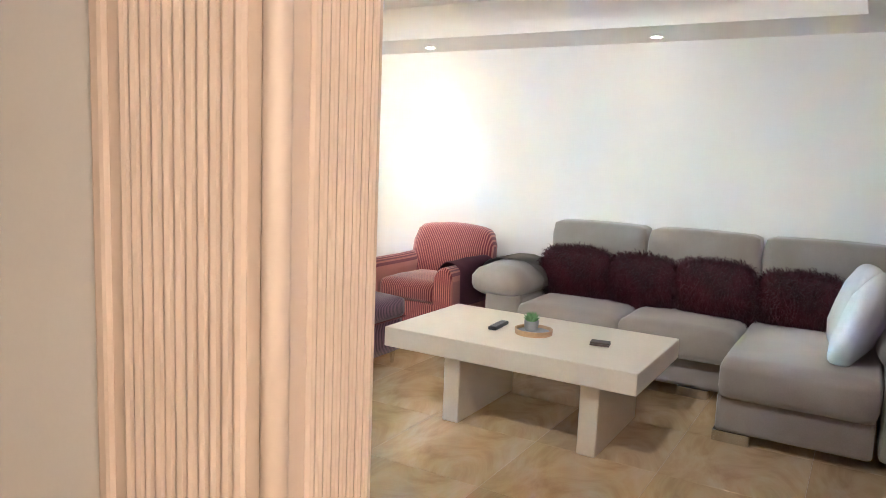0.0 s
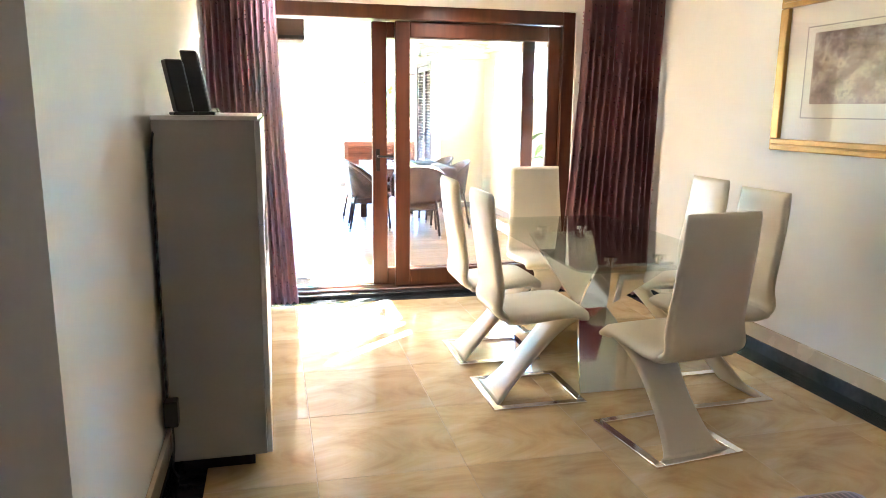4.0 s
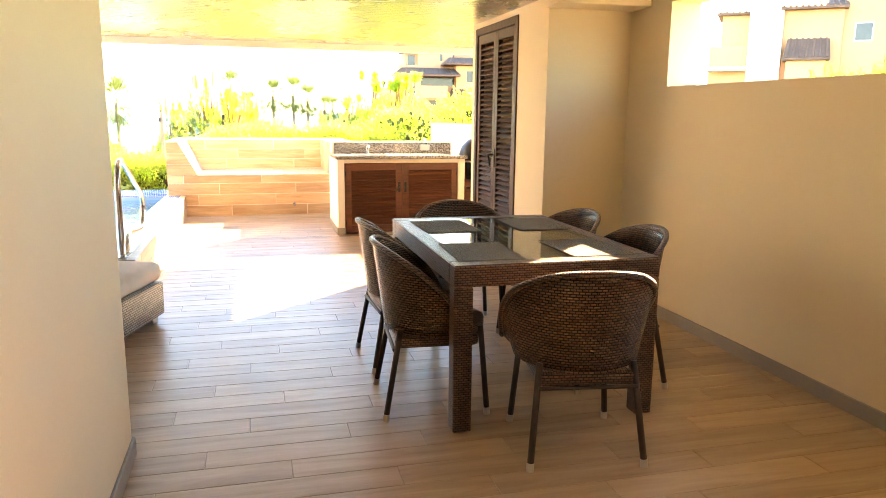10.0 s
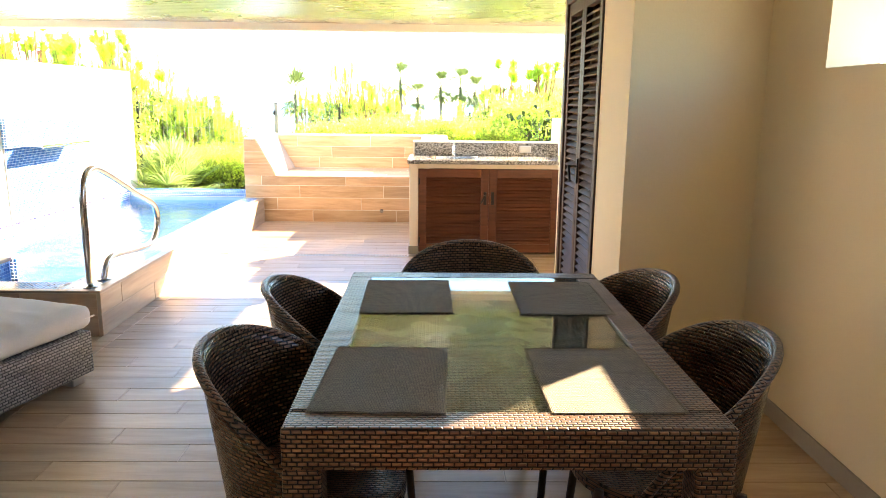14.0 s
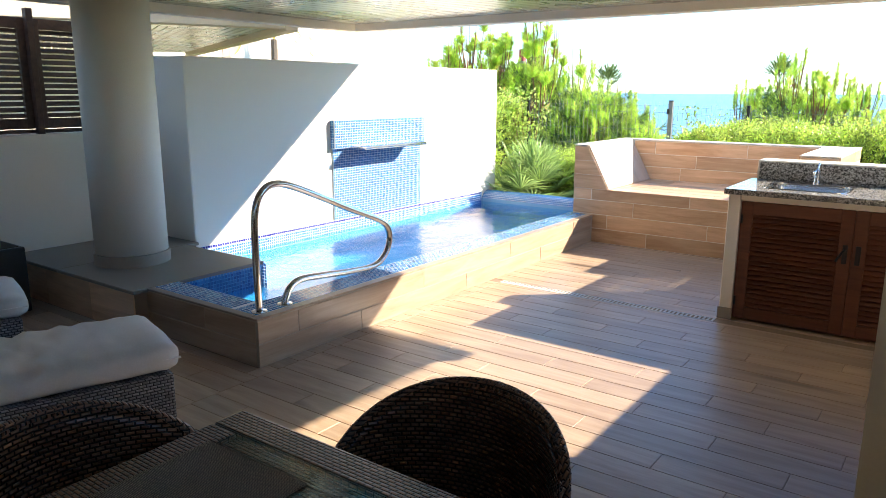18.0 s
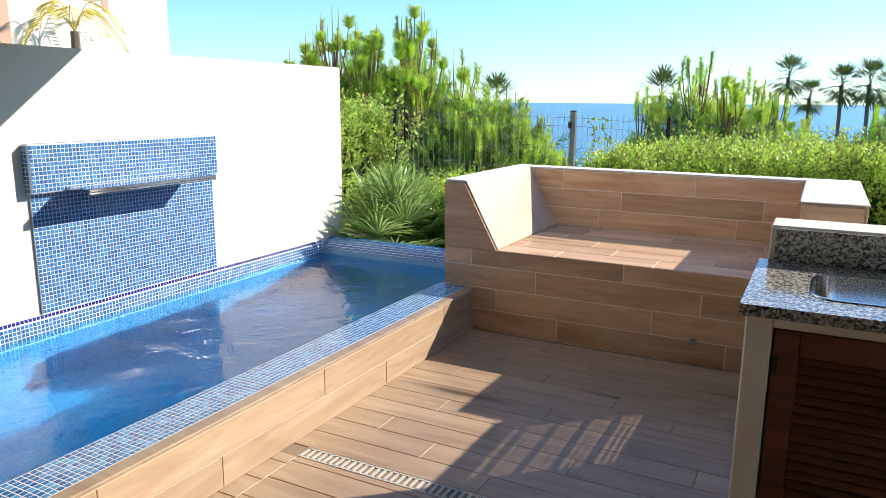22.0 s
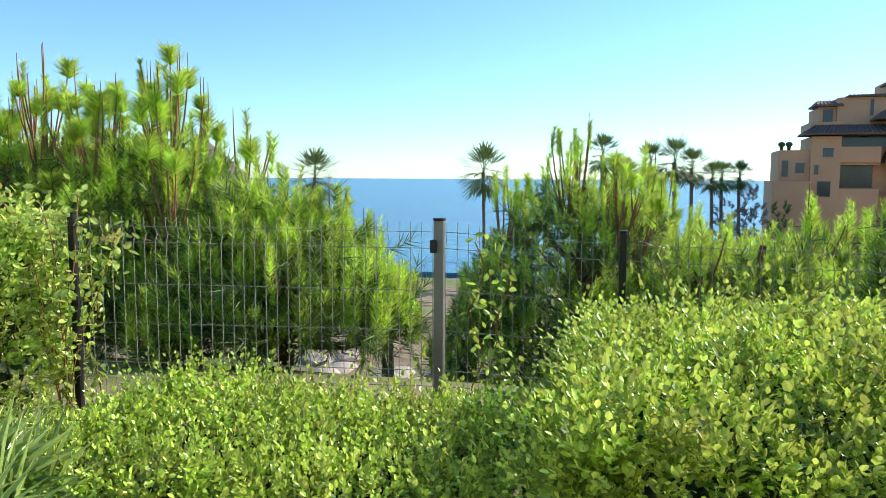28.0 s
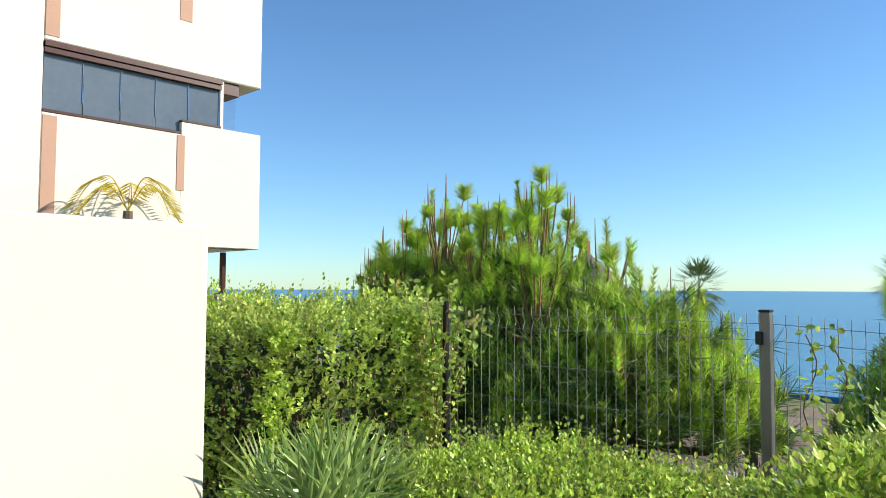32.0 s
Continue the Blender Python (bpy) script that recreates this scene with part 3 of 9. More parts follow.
# ---- living room ----
TRAVERTINE = blotchy("cream_travertine", (0.66, 0.58, 0.46), (0.76, 0.69, 0.58), 0.35, 2.5, 60, 0.05)
SUEDE = blotchy("grey_beige_suede", (0.24, 0.205, 0.175), (0.335, 0.295, 0.26), 0.9, 3, 160, 0.2, 0.002)
SUEDE.node_tree.nodes["Principled BSDF"].inputs["Sheen Weight"].default_value = 0.5
PALECUSH = blotchy("pale_grey_blue_cloth", (0.42, 0.42, 0.44), (0.54, 0.54, 0.55), 0.85, 3, 160, 0.25, 0.002)
FUR = blotchy("burgundy_fur", (0.014, 0.0006, 0.003), (0.085, 0.004, 0.016), 0.6, 6, 60, 0.3)
STRIPE = striped("red_striped_velvet", (0.17, 0.020, 0.036), (0.62, 0.24, 0.18), 0.017, 1)
STRIPE_X = striped("purple_striped_cloth", (0.040, 0.004, 0.034), (0.30, 0.13, 0.20), 0.017, -1)
PLUM = blotchy("plum_throw", (0.10, 0.03, 0.05), (0.16, 0.05, 0.07), 0.9, 4, 120, 0.3)
GREYTHROW = blotchy("grey_knit_throw", (0.20, 0.19, 0.17), (0.30, 0.28, 0.26), 0.95, 5, 140, 0.5, 0.004)
BLACKPL = blotchy("black_plastic", (0.010, 0.010, 0.011), (0.025, 0.025, 0.026), 0.35, 6, 80, 0.05)
GREYPL = blotchy("grey_plastic", (0.18, 0.18, 0.19), (0.24, 0.24, 0.25), 0.5, 6, 80, 0.05)
BAMBOO = woody("light_bamboo", (0.36, 0.22, 0.10), (0.52, 0.34, 0.18), (3, 20, 20), 0.5, 0.1, 0.06, False)
CONCRETE = blotchy("grey_cement", (0.26, 0.26, 0.26), (0.36, 0.36, 0.36), 0.85, 8, 90, 0.3)
SUCCULENT = blotchy("succulent_green", (0.08, 0.20, 0.06), (0.16, 0.30, 0.11), 0.5, 20, 90, 0.1)
GOLD = blotchy("gilt_wood", (0.30, 0.16, 0.04), (0.50, 0.30, 0.09), 0.35, 6, 60, 0.15, metal=0.6)
MOUNTBOARD = blotchy("cream_mount_board", (0.70, 0.67, 0.60), (0.76, 0.73, 0.67), 0.9, 3, 160, 0.1)
LEATHER = blotchy("cream_leather", (0.62, 0.55, 0.44), (0.70, 0.63, 0.52), 0.38, 3, 120, 0.08, 0.002)
TVWHITE = blotchy("warm_white_lacquer", (0.62, 0.60, 0.58), (0.66, 0.64, 0.62), 0.3, 1.2, 80, 0.02)
TVGREY = blotchy("grey_lacquer_side", (0.33, 0.31, 0.29), (0.38, 0.36, 0.34), 0.4, 1.5, 80, 0.03)


def coffee_table():
    ob = thing("coffee_table", "cream stone coffee table with two slab legs", "coffee table", at=(1.515, -4.314, 0))
    part("tabletop", rounded(-0.40, 0.40, -0.69, 0.69, 0.36, 0.467, 0.006, 2), TRAVERTINE, ob)
    part("leg", rounded(-0.335, 0.335, 0.25, 0.345, 0, 0.36, 0.005, 1), TRAVERTINE, ob)
    part("leg", rounded(-0.335, 0.335, -0.50, -0.405, 0, 0.36, 0.005, 1), TRAVERTINE, ob)


coffee_table()


def remote_control():
    ob = thing("remote_control", "black television remote control lying on the coffee table", "remote control", at=(1.51, -4.115, 0.467), turn=4)
    part("body", rounded(-0.095, 0.095, -0.024, 0.024, 0, 0.02, 0.006, 2), BLACKPL, ob)
    for i in range(4):
        for j in range(3):
            part("button", rounded(-0.075 + i * 0.03, -0.058 + i * 0.03, -0.017 + j * 0.013, -0.008 + j * 0.013, 0.019, 0.023, 0.001, 1), GREYPL, ob)
    part("dial", lathe([(0.016, 0.019), (0.016, 0.023), (0.010, 0.024)], 14, pose(0.065, 0, 0)), GREYPL, ob)


remote_control()
tray = thing("tray", "round light bamboo tray on the coffee table", "tray", at=(1.50, -4.33, 0.467))
part("rim", lathe([(0.085, 0.0), (0.10, 0.0), (0.102, 0.028), (0.094, 0.028), (0.090, 0.012), (0.02, 0.011)], 40), BAMBOO, tray, smooth=False)
part("inlay", lathe([(0.088, 0.0115), (0.088, 0.014), (0.01, 0.0145)], 32), CONCRETE, tray, "grey speckled inlay")
pot = thing("plant_pot", "small succulent in a grey cement pot", "potted plant", at=(1.50, -4.315, 0.4815))
part("pot", lathe([(0.030, 0), (0.036, 0.01), (0.040, 0.055), (0.036, 0.055), (0.033, 0.046), (0.004, 0.045)], 24), CONCRETE, pot)
bm = bmesh.new()
for k in range(22):
    a, e = k * 2.4, 0.35 + 0.9 * (k / 22)
    d = Vector((math.cos(a) * math.cos(e), math.sin(a) * math.cos(e), math.sin(e)))
    add_tube(bm, [Vector((0, 0, 0.045)), Vector((0, 0, 0.05)) + d * 0.025, Vector((0, 0, 0.055)) + d * 0.052], [0.006, 0.008, 0.0008], 5)
part("leaves", bm, SUCCULENT, pot, "pointed green rosette leaves")
wal = thing("wallet", "dark brown leather wallet on the coffee table", "wallet", at=(1.50, -4.70, 0.467), turn=-80)
part("cover", rounded(-0.05, 0.05, -0.035, 0.035, 0, 0.010, 0.004, 2), blotchy("brown_leather", (0.03, 0.014, 0.010), (0.06, 0.03, 0.02), 0.5, 10, 90, 0.2), wal)
part("flap", rounded(-0.049, 0.049, -0.034, 0.034, 0.0105, 0.019, 0.004, 2), blotchy("dark_leather", (0.02, 0.012, 0.010), (0.05, 0.03, 0.02), 0.5, 10, 90, 0.2), wal)


def sofa():
    ob = thing("sofa", "grey-beige suede corner sofa with a chaise", "sofa", at=(0, 0, 0))
    part("base", rounded(2.40, 3.22, -5.24, -3.60, 0.06, 0.26, 0.02), SUEDE, ob)
    part("chaise_base", rounded(1.76, 3.22, -5.94, -5.24, 0.06, 0.26, 0.02), SUEDE, ob)
    part("backrest", rounded(3.02, 3.26, -6.22, -3.52, 0.08, 0.64, 0.05, 3), SUEDE, ob)
    for y0, y1 in ((-4.53, -3.86), (-5.23, -4.54)):
        part("seat_cushion", cushion(2.27, 3.02, y0, y1, 0.25, 0.45, 0.05, 0.014, 12, y0), SUEDE, ob, smooth=True)
    part("chaise_cushion", cushion(1.70, 3.02, -5.95, -5.24, 0.24, 0.45, 0.05, 0.014, 12, 3), SUEDE, ob, smooth=True)
    for k, (y0, y1) in enumerate(((-4.50, -3.80), (-5.24, -4.51), (-6.02, -5.25))):
        bm = cushion(2.98, 3.23, y0, y1, 0.58, 0.955, 0.05, 0.012, 12, k)
        part("headrest", bm, SUEDE, ob, smooth=True)
        part("back_cushion", cushion(2.92, 3.14, y0, y1, 0.40, 0.66, 0.06, 0.03, 8, k + 5), SUEDE, ob, smooth=True)
    bm = cushion(2.36, 3.20, -3.86, -3.44, 0.44, 0.63, 0.09, 0.04, 10, 8)
    part("arm_pad", bm, SUEDE, ob, smooth=True)
    part("arm_base", rounded(2.40, 3.22, -3.84, -3.56, 0.06, 0.48, 0.03, 2), SUEDE, ob)
    part("arm_pad", cushion(1.84, 3.10, -6.27, -5.93, 0.44, 0.62, 0.08, 0.04, 10, 11), SUEDE, ob, smooth=True)
    part("arm_base", rounded(1.77, 3.20, -6.26, -5.96, 0.06, 0.50, 0.03, 2), SUEDE, ob)
    for x, y in ((2.45, -3.7), (2.45, -5.0), (1.82, -5.32), (1.82, -6.15), (3.1, -3.7), (3.1, -6.1)):
        part("foot", rounded(x - 0.05, x + 0.05, y - 0.09, y + 0.09, 0, 0.062, 0.004, 1), STEEL, ob, "flat metal foot")
    return ob


sofa()


def fur_cushion(x, y, z, w, h, tilt, seed):
    ob = thing("fur_cushion", "shaggy burgundy fur cushion leaning on the sofa back", "cushion", "fur cushions on the sofa", (x, y, z), 0)
    rng = np.random.default_rng(seed)
    body = cushion(-0.09, 0.09, -w / 2, w / 2, -h / 2, h / 2, 0.085, 0.03, 10, seed)
    bmesh.ops.rotate(body, verts=body.verts[:], matrix=Euler((0, radians(tilt), 0)).to_matrix())
    c = part("cover", body, FUR, ob, smooth=True)
    me = c.data
    vs, fs = [], []
    polys = [p for p in me.polygons]
    areas = np.array([p.area for p in polys])
    pick = rng.choice(len(polys), 5200, p=areas / areas.sum())
    for i in pick:
        p = polys[i]
        cs = [me.vertices[v].co for v in p.vertices]
        u, v = rng.random(2)
        o = (cs[0] * (1 - u) + cs[1] * u) * (1 - v) + (cs[3] * (1 - u) + cs[2] * u) * v
        d = Vector(p.normal) + Vector(rng.normal(0, 0.55, 3)) + Vector((0, 0, -0.5))
        d = d.normalized() * rng.uniform(0.025, 0.06)
        s = d.cross(Vector((0.3, 0.5, 0.8))).normalized() * 0.0022
        k = len(vs)
        mid = o + d * 0.55 + Vector((0, 0, 0.004))
        vs += [o - s, o + s, mid + s * 0.8, mid - s * 0.8, o + d + Vector((0, 0, -0.012))]
        fs += [(k, k + 1, k + 2, k + 3), (k + 3, k + 2, k + 4)]
    hair = bpy.data.meshes.new("fur")
    hair.from_pydata([tuple(q) for q in vs], [], fs)
    hair.materials.append(FUR)
    h_ = new("fur", hair)
    h_.parent = ob
    tagged(h_, "long burgundy fur pile", kind="stuff")


fur_cushion(2.78, -4.10, 0.60, 0.50, 0.36, -14, 1)
fur_cushion(2.78, -4.56, 0.59, 0.48, 0.35, -14, 2)
fur_cushion(2.76, -5.02, 0.60, 0.50, 0.38, -15, 3)
fur_cushion(2.76, -5.52, 0.585, 0.50, 0.36, -14, 4)


def grey_cushion(x, y, z, rx, rz, seed):
    ob = thing("scatter_cushion", "pale grey square cushion leaning on the sofa arm", "cushion", "grey cushions on the chaise", (x, y, z))
    bm = cushion(-0.23, 0.23, -0.075, 0.075, -0.23, 0.23, 0.074, 0.03, 12, seed)
    bmesh.ops.rotate(bm, verts=bm.verts[:], matrix=Euler((radians(rx), 0, radians(rz))).to_matrix())
    part("cover", bm, PALECUSH, ob, smooth=True)


grey_cushion(2.42, -5.80, 0.655, 16, 8, 1)
grey_cushion(2.12, -5.84, 0.655, 19, -8, 2)

# throws laid over the arms
def drape(name, label, x0, x1, profile, mat_, seed, thick=0.012):
    ob = thing(name, label, "throw")
    bm = bmesh.new()
    n = 16
    pts = arc(profile, 5)
    rows = []
    for i in range(n + 1):
        u = i / n
        row = []
        for j, p in enumerate(pts):
            w = 0.012 * noise.noise(Vector((u * 5 + seed, j * 0.35, seed)))
            row.append(bm.verts.new((x0 + (x1 - x0) * u + 0.03 * noise.noise(Vector((j * 0.3, seed, u))), p.x + 0.5 * w, p.y + abs(w) + 0.006)))
        rows.append(row)
    for a, b in zip(rows, rows[1:]):
        for j in range(len(pts) - 1):
            bm.faces.new((a[j], a[j + 1], b[j + 1], b[j]))
    r = bmesh.ops.solidify(bm, geom=bm.faces[:], thickness=thick)
    part("cloth", bm, mat_, ob, smooth=True)


drape("throw_blanket", "folded grey knitted throw over the sofa arm", 2.62, 2.98, [(-3.42, 0.50, 0), (-3.43, 0.62, 0), (-3.55, 0.67, 0), (-3.75, 0.665, 0), (-3.89, 0.60, 0), (-3.91, 0.50, 0)], GREYTHROW, 2)


def armchair():
    ob = thing("armchair", "purple striped velvet armchair against the wall", "armchair", at=(2.80, -2.91, 0), turn=0)
    part("seat_base", rounded(-0.40, 0.36, -0.26, 0.26, 0.10, 0.32, 0.02), STRIPE, ob)
    part("seat_cushion", cushion(-0.42, 0.20, -0.255, 0.255, 0.31, 0.46, 0.05, 0.025, 12, 1), STRIPE, ob, smooth=True)
    bm = cushion(0.10, 0.34, -0.36, 0.36, 0.30, 0.82, 0.10, 0.03, 12, 2)
    for v in bm.verts:
        v.co.x += (v.co.z - 0.3) * 0.22
    part("backrest", bm, STRIPE, ob, smooth=True)
    for s in (-1, 1):
        bm = bmesh.new()
        prof = [(-0.0, 0.10), (0.0, 0.46)] + [(0.075 - 0.075 * math.cos(a), 0.50 + 0.10 * math.sin(a)) for a in [math.pi * k / 8 for k in range(9)]] + [(0.15, 0.46), (0.15, 0.10)]
        rings = []
        for x, f in ((-0.44, 0.96), (-0.42, 1.0), (0.0, 1.0), (0.36, 1.02)):
            rings.append([bm.verts.new((x, s * (0.255 + 0.002 + q[0] * f), 0.10 + (q[1] - 0.10) * f)) for q in prof])
        for a, b in zip(rings, rings[1:]):
            for k in range(len(prof) - 1):
                bm.faces.new((a[k], a[k + 1], b[k + 1], b[k]))
        bm.faces.new(rings[0])
        bm.faces.new(rings[-1][::-1])
        part("armrest", bm, STRIPE_X if s > 5 else STRIPE, ob, smooth=False)
    for x in (-0.36, 0.30):
        for y in (-0.33, 0.33):
            part("leg", lathe([(0.013, 0), (0.022, 0.10)], 10, pose(x, y, 0)), STEEL, ob, "tapered metal leg")


armchair()
drape("plum_throw", "plum cloth laid over the armchair arm", 2.45, 3.02, [(-3.115, 0.40, 0), (-3.15, 0.56, 0), (-3.23, 0.625, 0), (-3.325, 0.56, 0), (-3.34, 0.30, 0)], PLUM, 5)


def ottoman():
    ob = thing("ottoman", "purple striped square ottoman on small metal legs", "ottoman", at=(1.665, -2.93, 0), turn=0)
    part("body", cushion(-0.27, 0.27, -0.27, 0.27, 0.09, 0.32, 0.02, 0.012, 12, 1), STRIPE_X, ob, smooth=True)
    part("lid", cushion(-0.285, 0.285, -0.285, 0.285, 0.315, 0.455, 0.035, 0.02, 14, 2), STRIPE_X, ob, smooth=True)
    part("piping", tube([(-0.276, -0.276, 0.318), (0.276, -0.276, 0.318), (0.276, 0.276, 0.318), (-0.276, 0.276, 0.318)], 0.006, 6, True), STRIPE, ob)
    for x in (-0.22, 0.22):
        for y in (-0.22, 0.22):
            part("leg", lathe([(0.012, 0), (0.024, 0.10)], 10, pose(x, y, 0)), STEEL, ob, "tapered metal leg")


ottoman()


def etching():
    m, n, l, b = base("sepia_etching", 0.8)
    v = coords(n, l, (1, 6, 9))
    big = tex(n, l, v, 1.3, 6, 0.6)
    col = ramp(n, l, big, [(0.32, (0.16, 0.12, 0.11)), (0.5, (0.36, 0.28, 0.25)), (0.62, (0.55, 0.47, 0.40)), (0.7, (0.30, 0.24, 0.22))])
    l.new(col, b.inputs["Base Color"])
    return m


ETCH = etching()


def picture(name, label, w, h, m, rim=0.066):
    """A framed print hanging in the local yz plane, facing -x."""
    ob = tagged(new(name), label, "picture")
    ob.matrix_basis = m
    for k, (y0, y1, z0, z1) in enumerate(((-w / 2, w / 2, h / 2 - rim, h / 2), (-w / 2, w / 2, -h / 2, -h / 2 + rim), (-w / 2, -w / 2 + rim, -h / 2 + rim, h / 2 - rim), (w / 2 - rim, w / 2, -h / 2 + rim, h / 2 - rim))):
        f = part("frame", rounded(-0.035, 0.0, y0, y1, z0, z1, 0.008, 2), GOLD, ob)
        if k < 2:
            part("bead", tube([(-0.037, y0 + rim * 0.5, (z0 + z1) / 2), (-0.037, y1 - rim * 0.5, (z0 + z1) / 2)], 0.006, 6), GOLD, f)
    a, c = w / 2 - rim, h / 2 - rim
    part("mount", plain((-0.012, -0.004, -a, a, -c, c)), MOUNTBOARD, ob, "cream mount board")
    i, j = a * 0.72, c * 0.66
    for y0, y1, z0, z1 in ((-i, i, j, j + 0.006), (-i, i, -j - 0.006, -j), (-i, -i + 0.006, -j, j), (i - 0.006, i, -j, j)):
        part("mount_line", plain((-0.0135, -0.012, y0, y1, z0, z1)), TVGREY, ob)
    part("print", plain((-0.0145, -0.0125, -a * 0.60, a * 0.60, -c * 0.52 + 0.02, c * 0.52 + 0.02)), ETCH, ob, "sepia harbour etching")
    g = part("pane", plain((-0.019, -0.017, -a, a, -c, c)), CLEAR, ob)
    g.visible_shadow = False


picture("framed_picture", "sepia etching in a gilt frame on the white wall", 1.13, 0.84, pose(3.298, -1.03, 1.63))
picture("framed_picture", "gilt-framed picture on the purple wall", 0.95, 0.88, pose(2.62, -6.297, 1.65, 0, 0, -90))

# downlights; the last three of SPOTS are unseen fill lamps
LAMPGLOW = emitter("warm_lamp", (1.0, 0.86, 0.66), 0.3)
for i, (x, y) in enumerate(SPOTS):
    ob = thing("downlight", "small recessed ceiling downlight, lit, some added as fill", "downlight", "ceiling downlights", (x, y, 2.26))
    part("ring", lathe([(0.032, -0.001), (0.045, -0.001), (0.045, -0.006), (0.036, -0.007), (0.032, -0.003)], 24), STEEL, ob)
    part("bulb", lathe([(0.031, -0.0025), (0.031, -0.004), (0.01, -0.0045)], 20), LAMPGLOW, ob, "glowing bulb")
    lamp = new("downlight_beam", bpy.data.lights.new("downlight_beam", "SPOT"))
    washer = x > 2
    watts = {-2.62: 0.30, -4.45: 0.012, -0.72: 0.04, 1.0: 0.5}.get(y, 0.06) if washer else (0.72 if x < 0 else (1.3 if y > 0 else 0.05))
    lamp.data.energy, lamp.data.color = watts, ((1.0, 0.86, 0.68) if washer else (1.0, 0.94, 0.84))
    lamp.data.spot_size, lamp.data.spot_blend, lamp.data.shadow_soft_size = radians(66 if washer else (104 if x < 0 else 150)), 1.0, 0.05
    lamp.matrix_world = look((x, y, 2.245), (x + 0.24, y, 1.15) if washer else ((3.2, y + 0.2, 1.25) if x < 0 else (x, y - 0.001, 0.8)))


def socket(x, y, z):
    ob = thing("wall_socket", "white double wall socket low on the wall", "socket", at=(x, y, z))
    part("plate", rounded(-0.01, 0, -0.075, 0.075, -0.04, 0.04, 0.003, 1), TVWHITE, ob)
    for s in (-1, 1):
        part("outlet", lathe([(0.02, 0), (0.02, 0.003), (0.015, 0.001)], 16, pose(-0.01, s * 0.035, 0, 0, -90, 0)), GREYPL, ob)


socket(3.299, 0.51, 0.29)


# ---- dining corner ----
def chair_profile():
    """The bent sheet of the seat and back, in x (forward) and z."""
    back = [(-0.255, 1.04), (-0.243, 0.90), (-0.215, 0.72), (-0.195, 0.58), (-0.205, 0.49), (-0.17, 0.45), (-0.08, 0.44), (0.10, 0.455), (0.20, 0.455), (0.235, 0.43)]
    return arc([(x, 0, z) for x, z in back], 4)


def slab(points, half, thick, seg=3):
    """A padded band of a given half width along points in the xz plane."""
    bm = bmesh.new()
    pts = [Vector(p) for p in points]
    n = len(pts)
    rings = []
    for i, p in enumerate(pts):
        d = (pts[min(i + 1, n - 1)] - pts[max(i - 1, 0)]).normalized()
        nn = Vector((d.z, 0, -d.x))
        t = thick * (0.45 if i in (0, n - 1) else 1)
        hw = half(i / (n - 1)) if callable(half) else half
        ring = []
        for k in range(12):
            a = 2 * math.pi * (k + 0.5) / 12
            sx, sy = math.cos(a), math.sin(a)
            yy = hw * max(-1, min(1, 1.18 * sx)) if abs(sx) < 0.85 else hw * (1 if sx > 0 else -1)
            ring.append(bm.verts.new(p + Vector((0, yy, 0)) + nn * t * max(-1, min(1, 1.3 * sy))))
        rings.append(ring)
    for a, b in zip(rings, rings[1:]):
        for k in range(12):
            bm.faces.new((a[k], a[(k + 1) % 12], b[(k + 1) % 12], b[k]))
    bm.faces.new(rings[0][::-1])
    bm.faces.new(rings[-1])
    return bm


def dining_chair():
    ob = thing("dining_chair", "cream leather dining chair on a steel base frame", "dining chair", "chairs round the glass table")
    prof = chair_profile()
    part("backrest", slab(prof[:22], lambda t: 0.205 - 0.03 * (1 - t), 0.022), LEATHER, ob, smooth=True)
    part("seat", slab(prof[20:], 0.215, 0.03), LEATHER, ob, smooth=True)
    part("leg_panel", slab(arc([(0.20, 0, 0.425), (0.12, 0, 0.34), (-0.02, 0, 0.18), (-0.16, 0, 0.03), (-0.20, 0, 0.012)], 4), lambda t: 0.17 - 0.07 * math.sin(math.pi * min(1, t * 1.1)), 0.018), LEATHER, ob, "slanted padded leather leg", True)
    for s in (-1, 1):
        part("base_rail", rounded(-0.235, 0.245, s * 0.20 - 0.02, s * 0.20 + 0.02, 0, 0.014, 0.003, 1), CHROME, ob, "polished steel base rail")
    part("base_bar", rounded(0.205, 0.245, -0.18, 0.18, 0, 0.014, 0.003, 1), CHROME, ob)
    part("base_bar", rounded(-0.235, -0.195, -0.18, 0.18, 0, 0.014, 0.003, 1), CHROME, ob)
    return ob


first = dining_chair()
first.matrix_basis = pose(1.70, -0.16, 0, 0, 0, 0)
for x, y, r in ((1.70, -0.80, 0), (2.13, -1.44, 97), (2.24, 0.35, -90), (2.73, -0.35, 180), (2.63, -0.98, 182)):
    copy_thing(first, pose(x, y, 0, 0, 0, r))


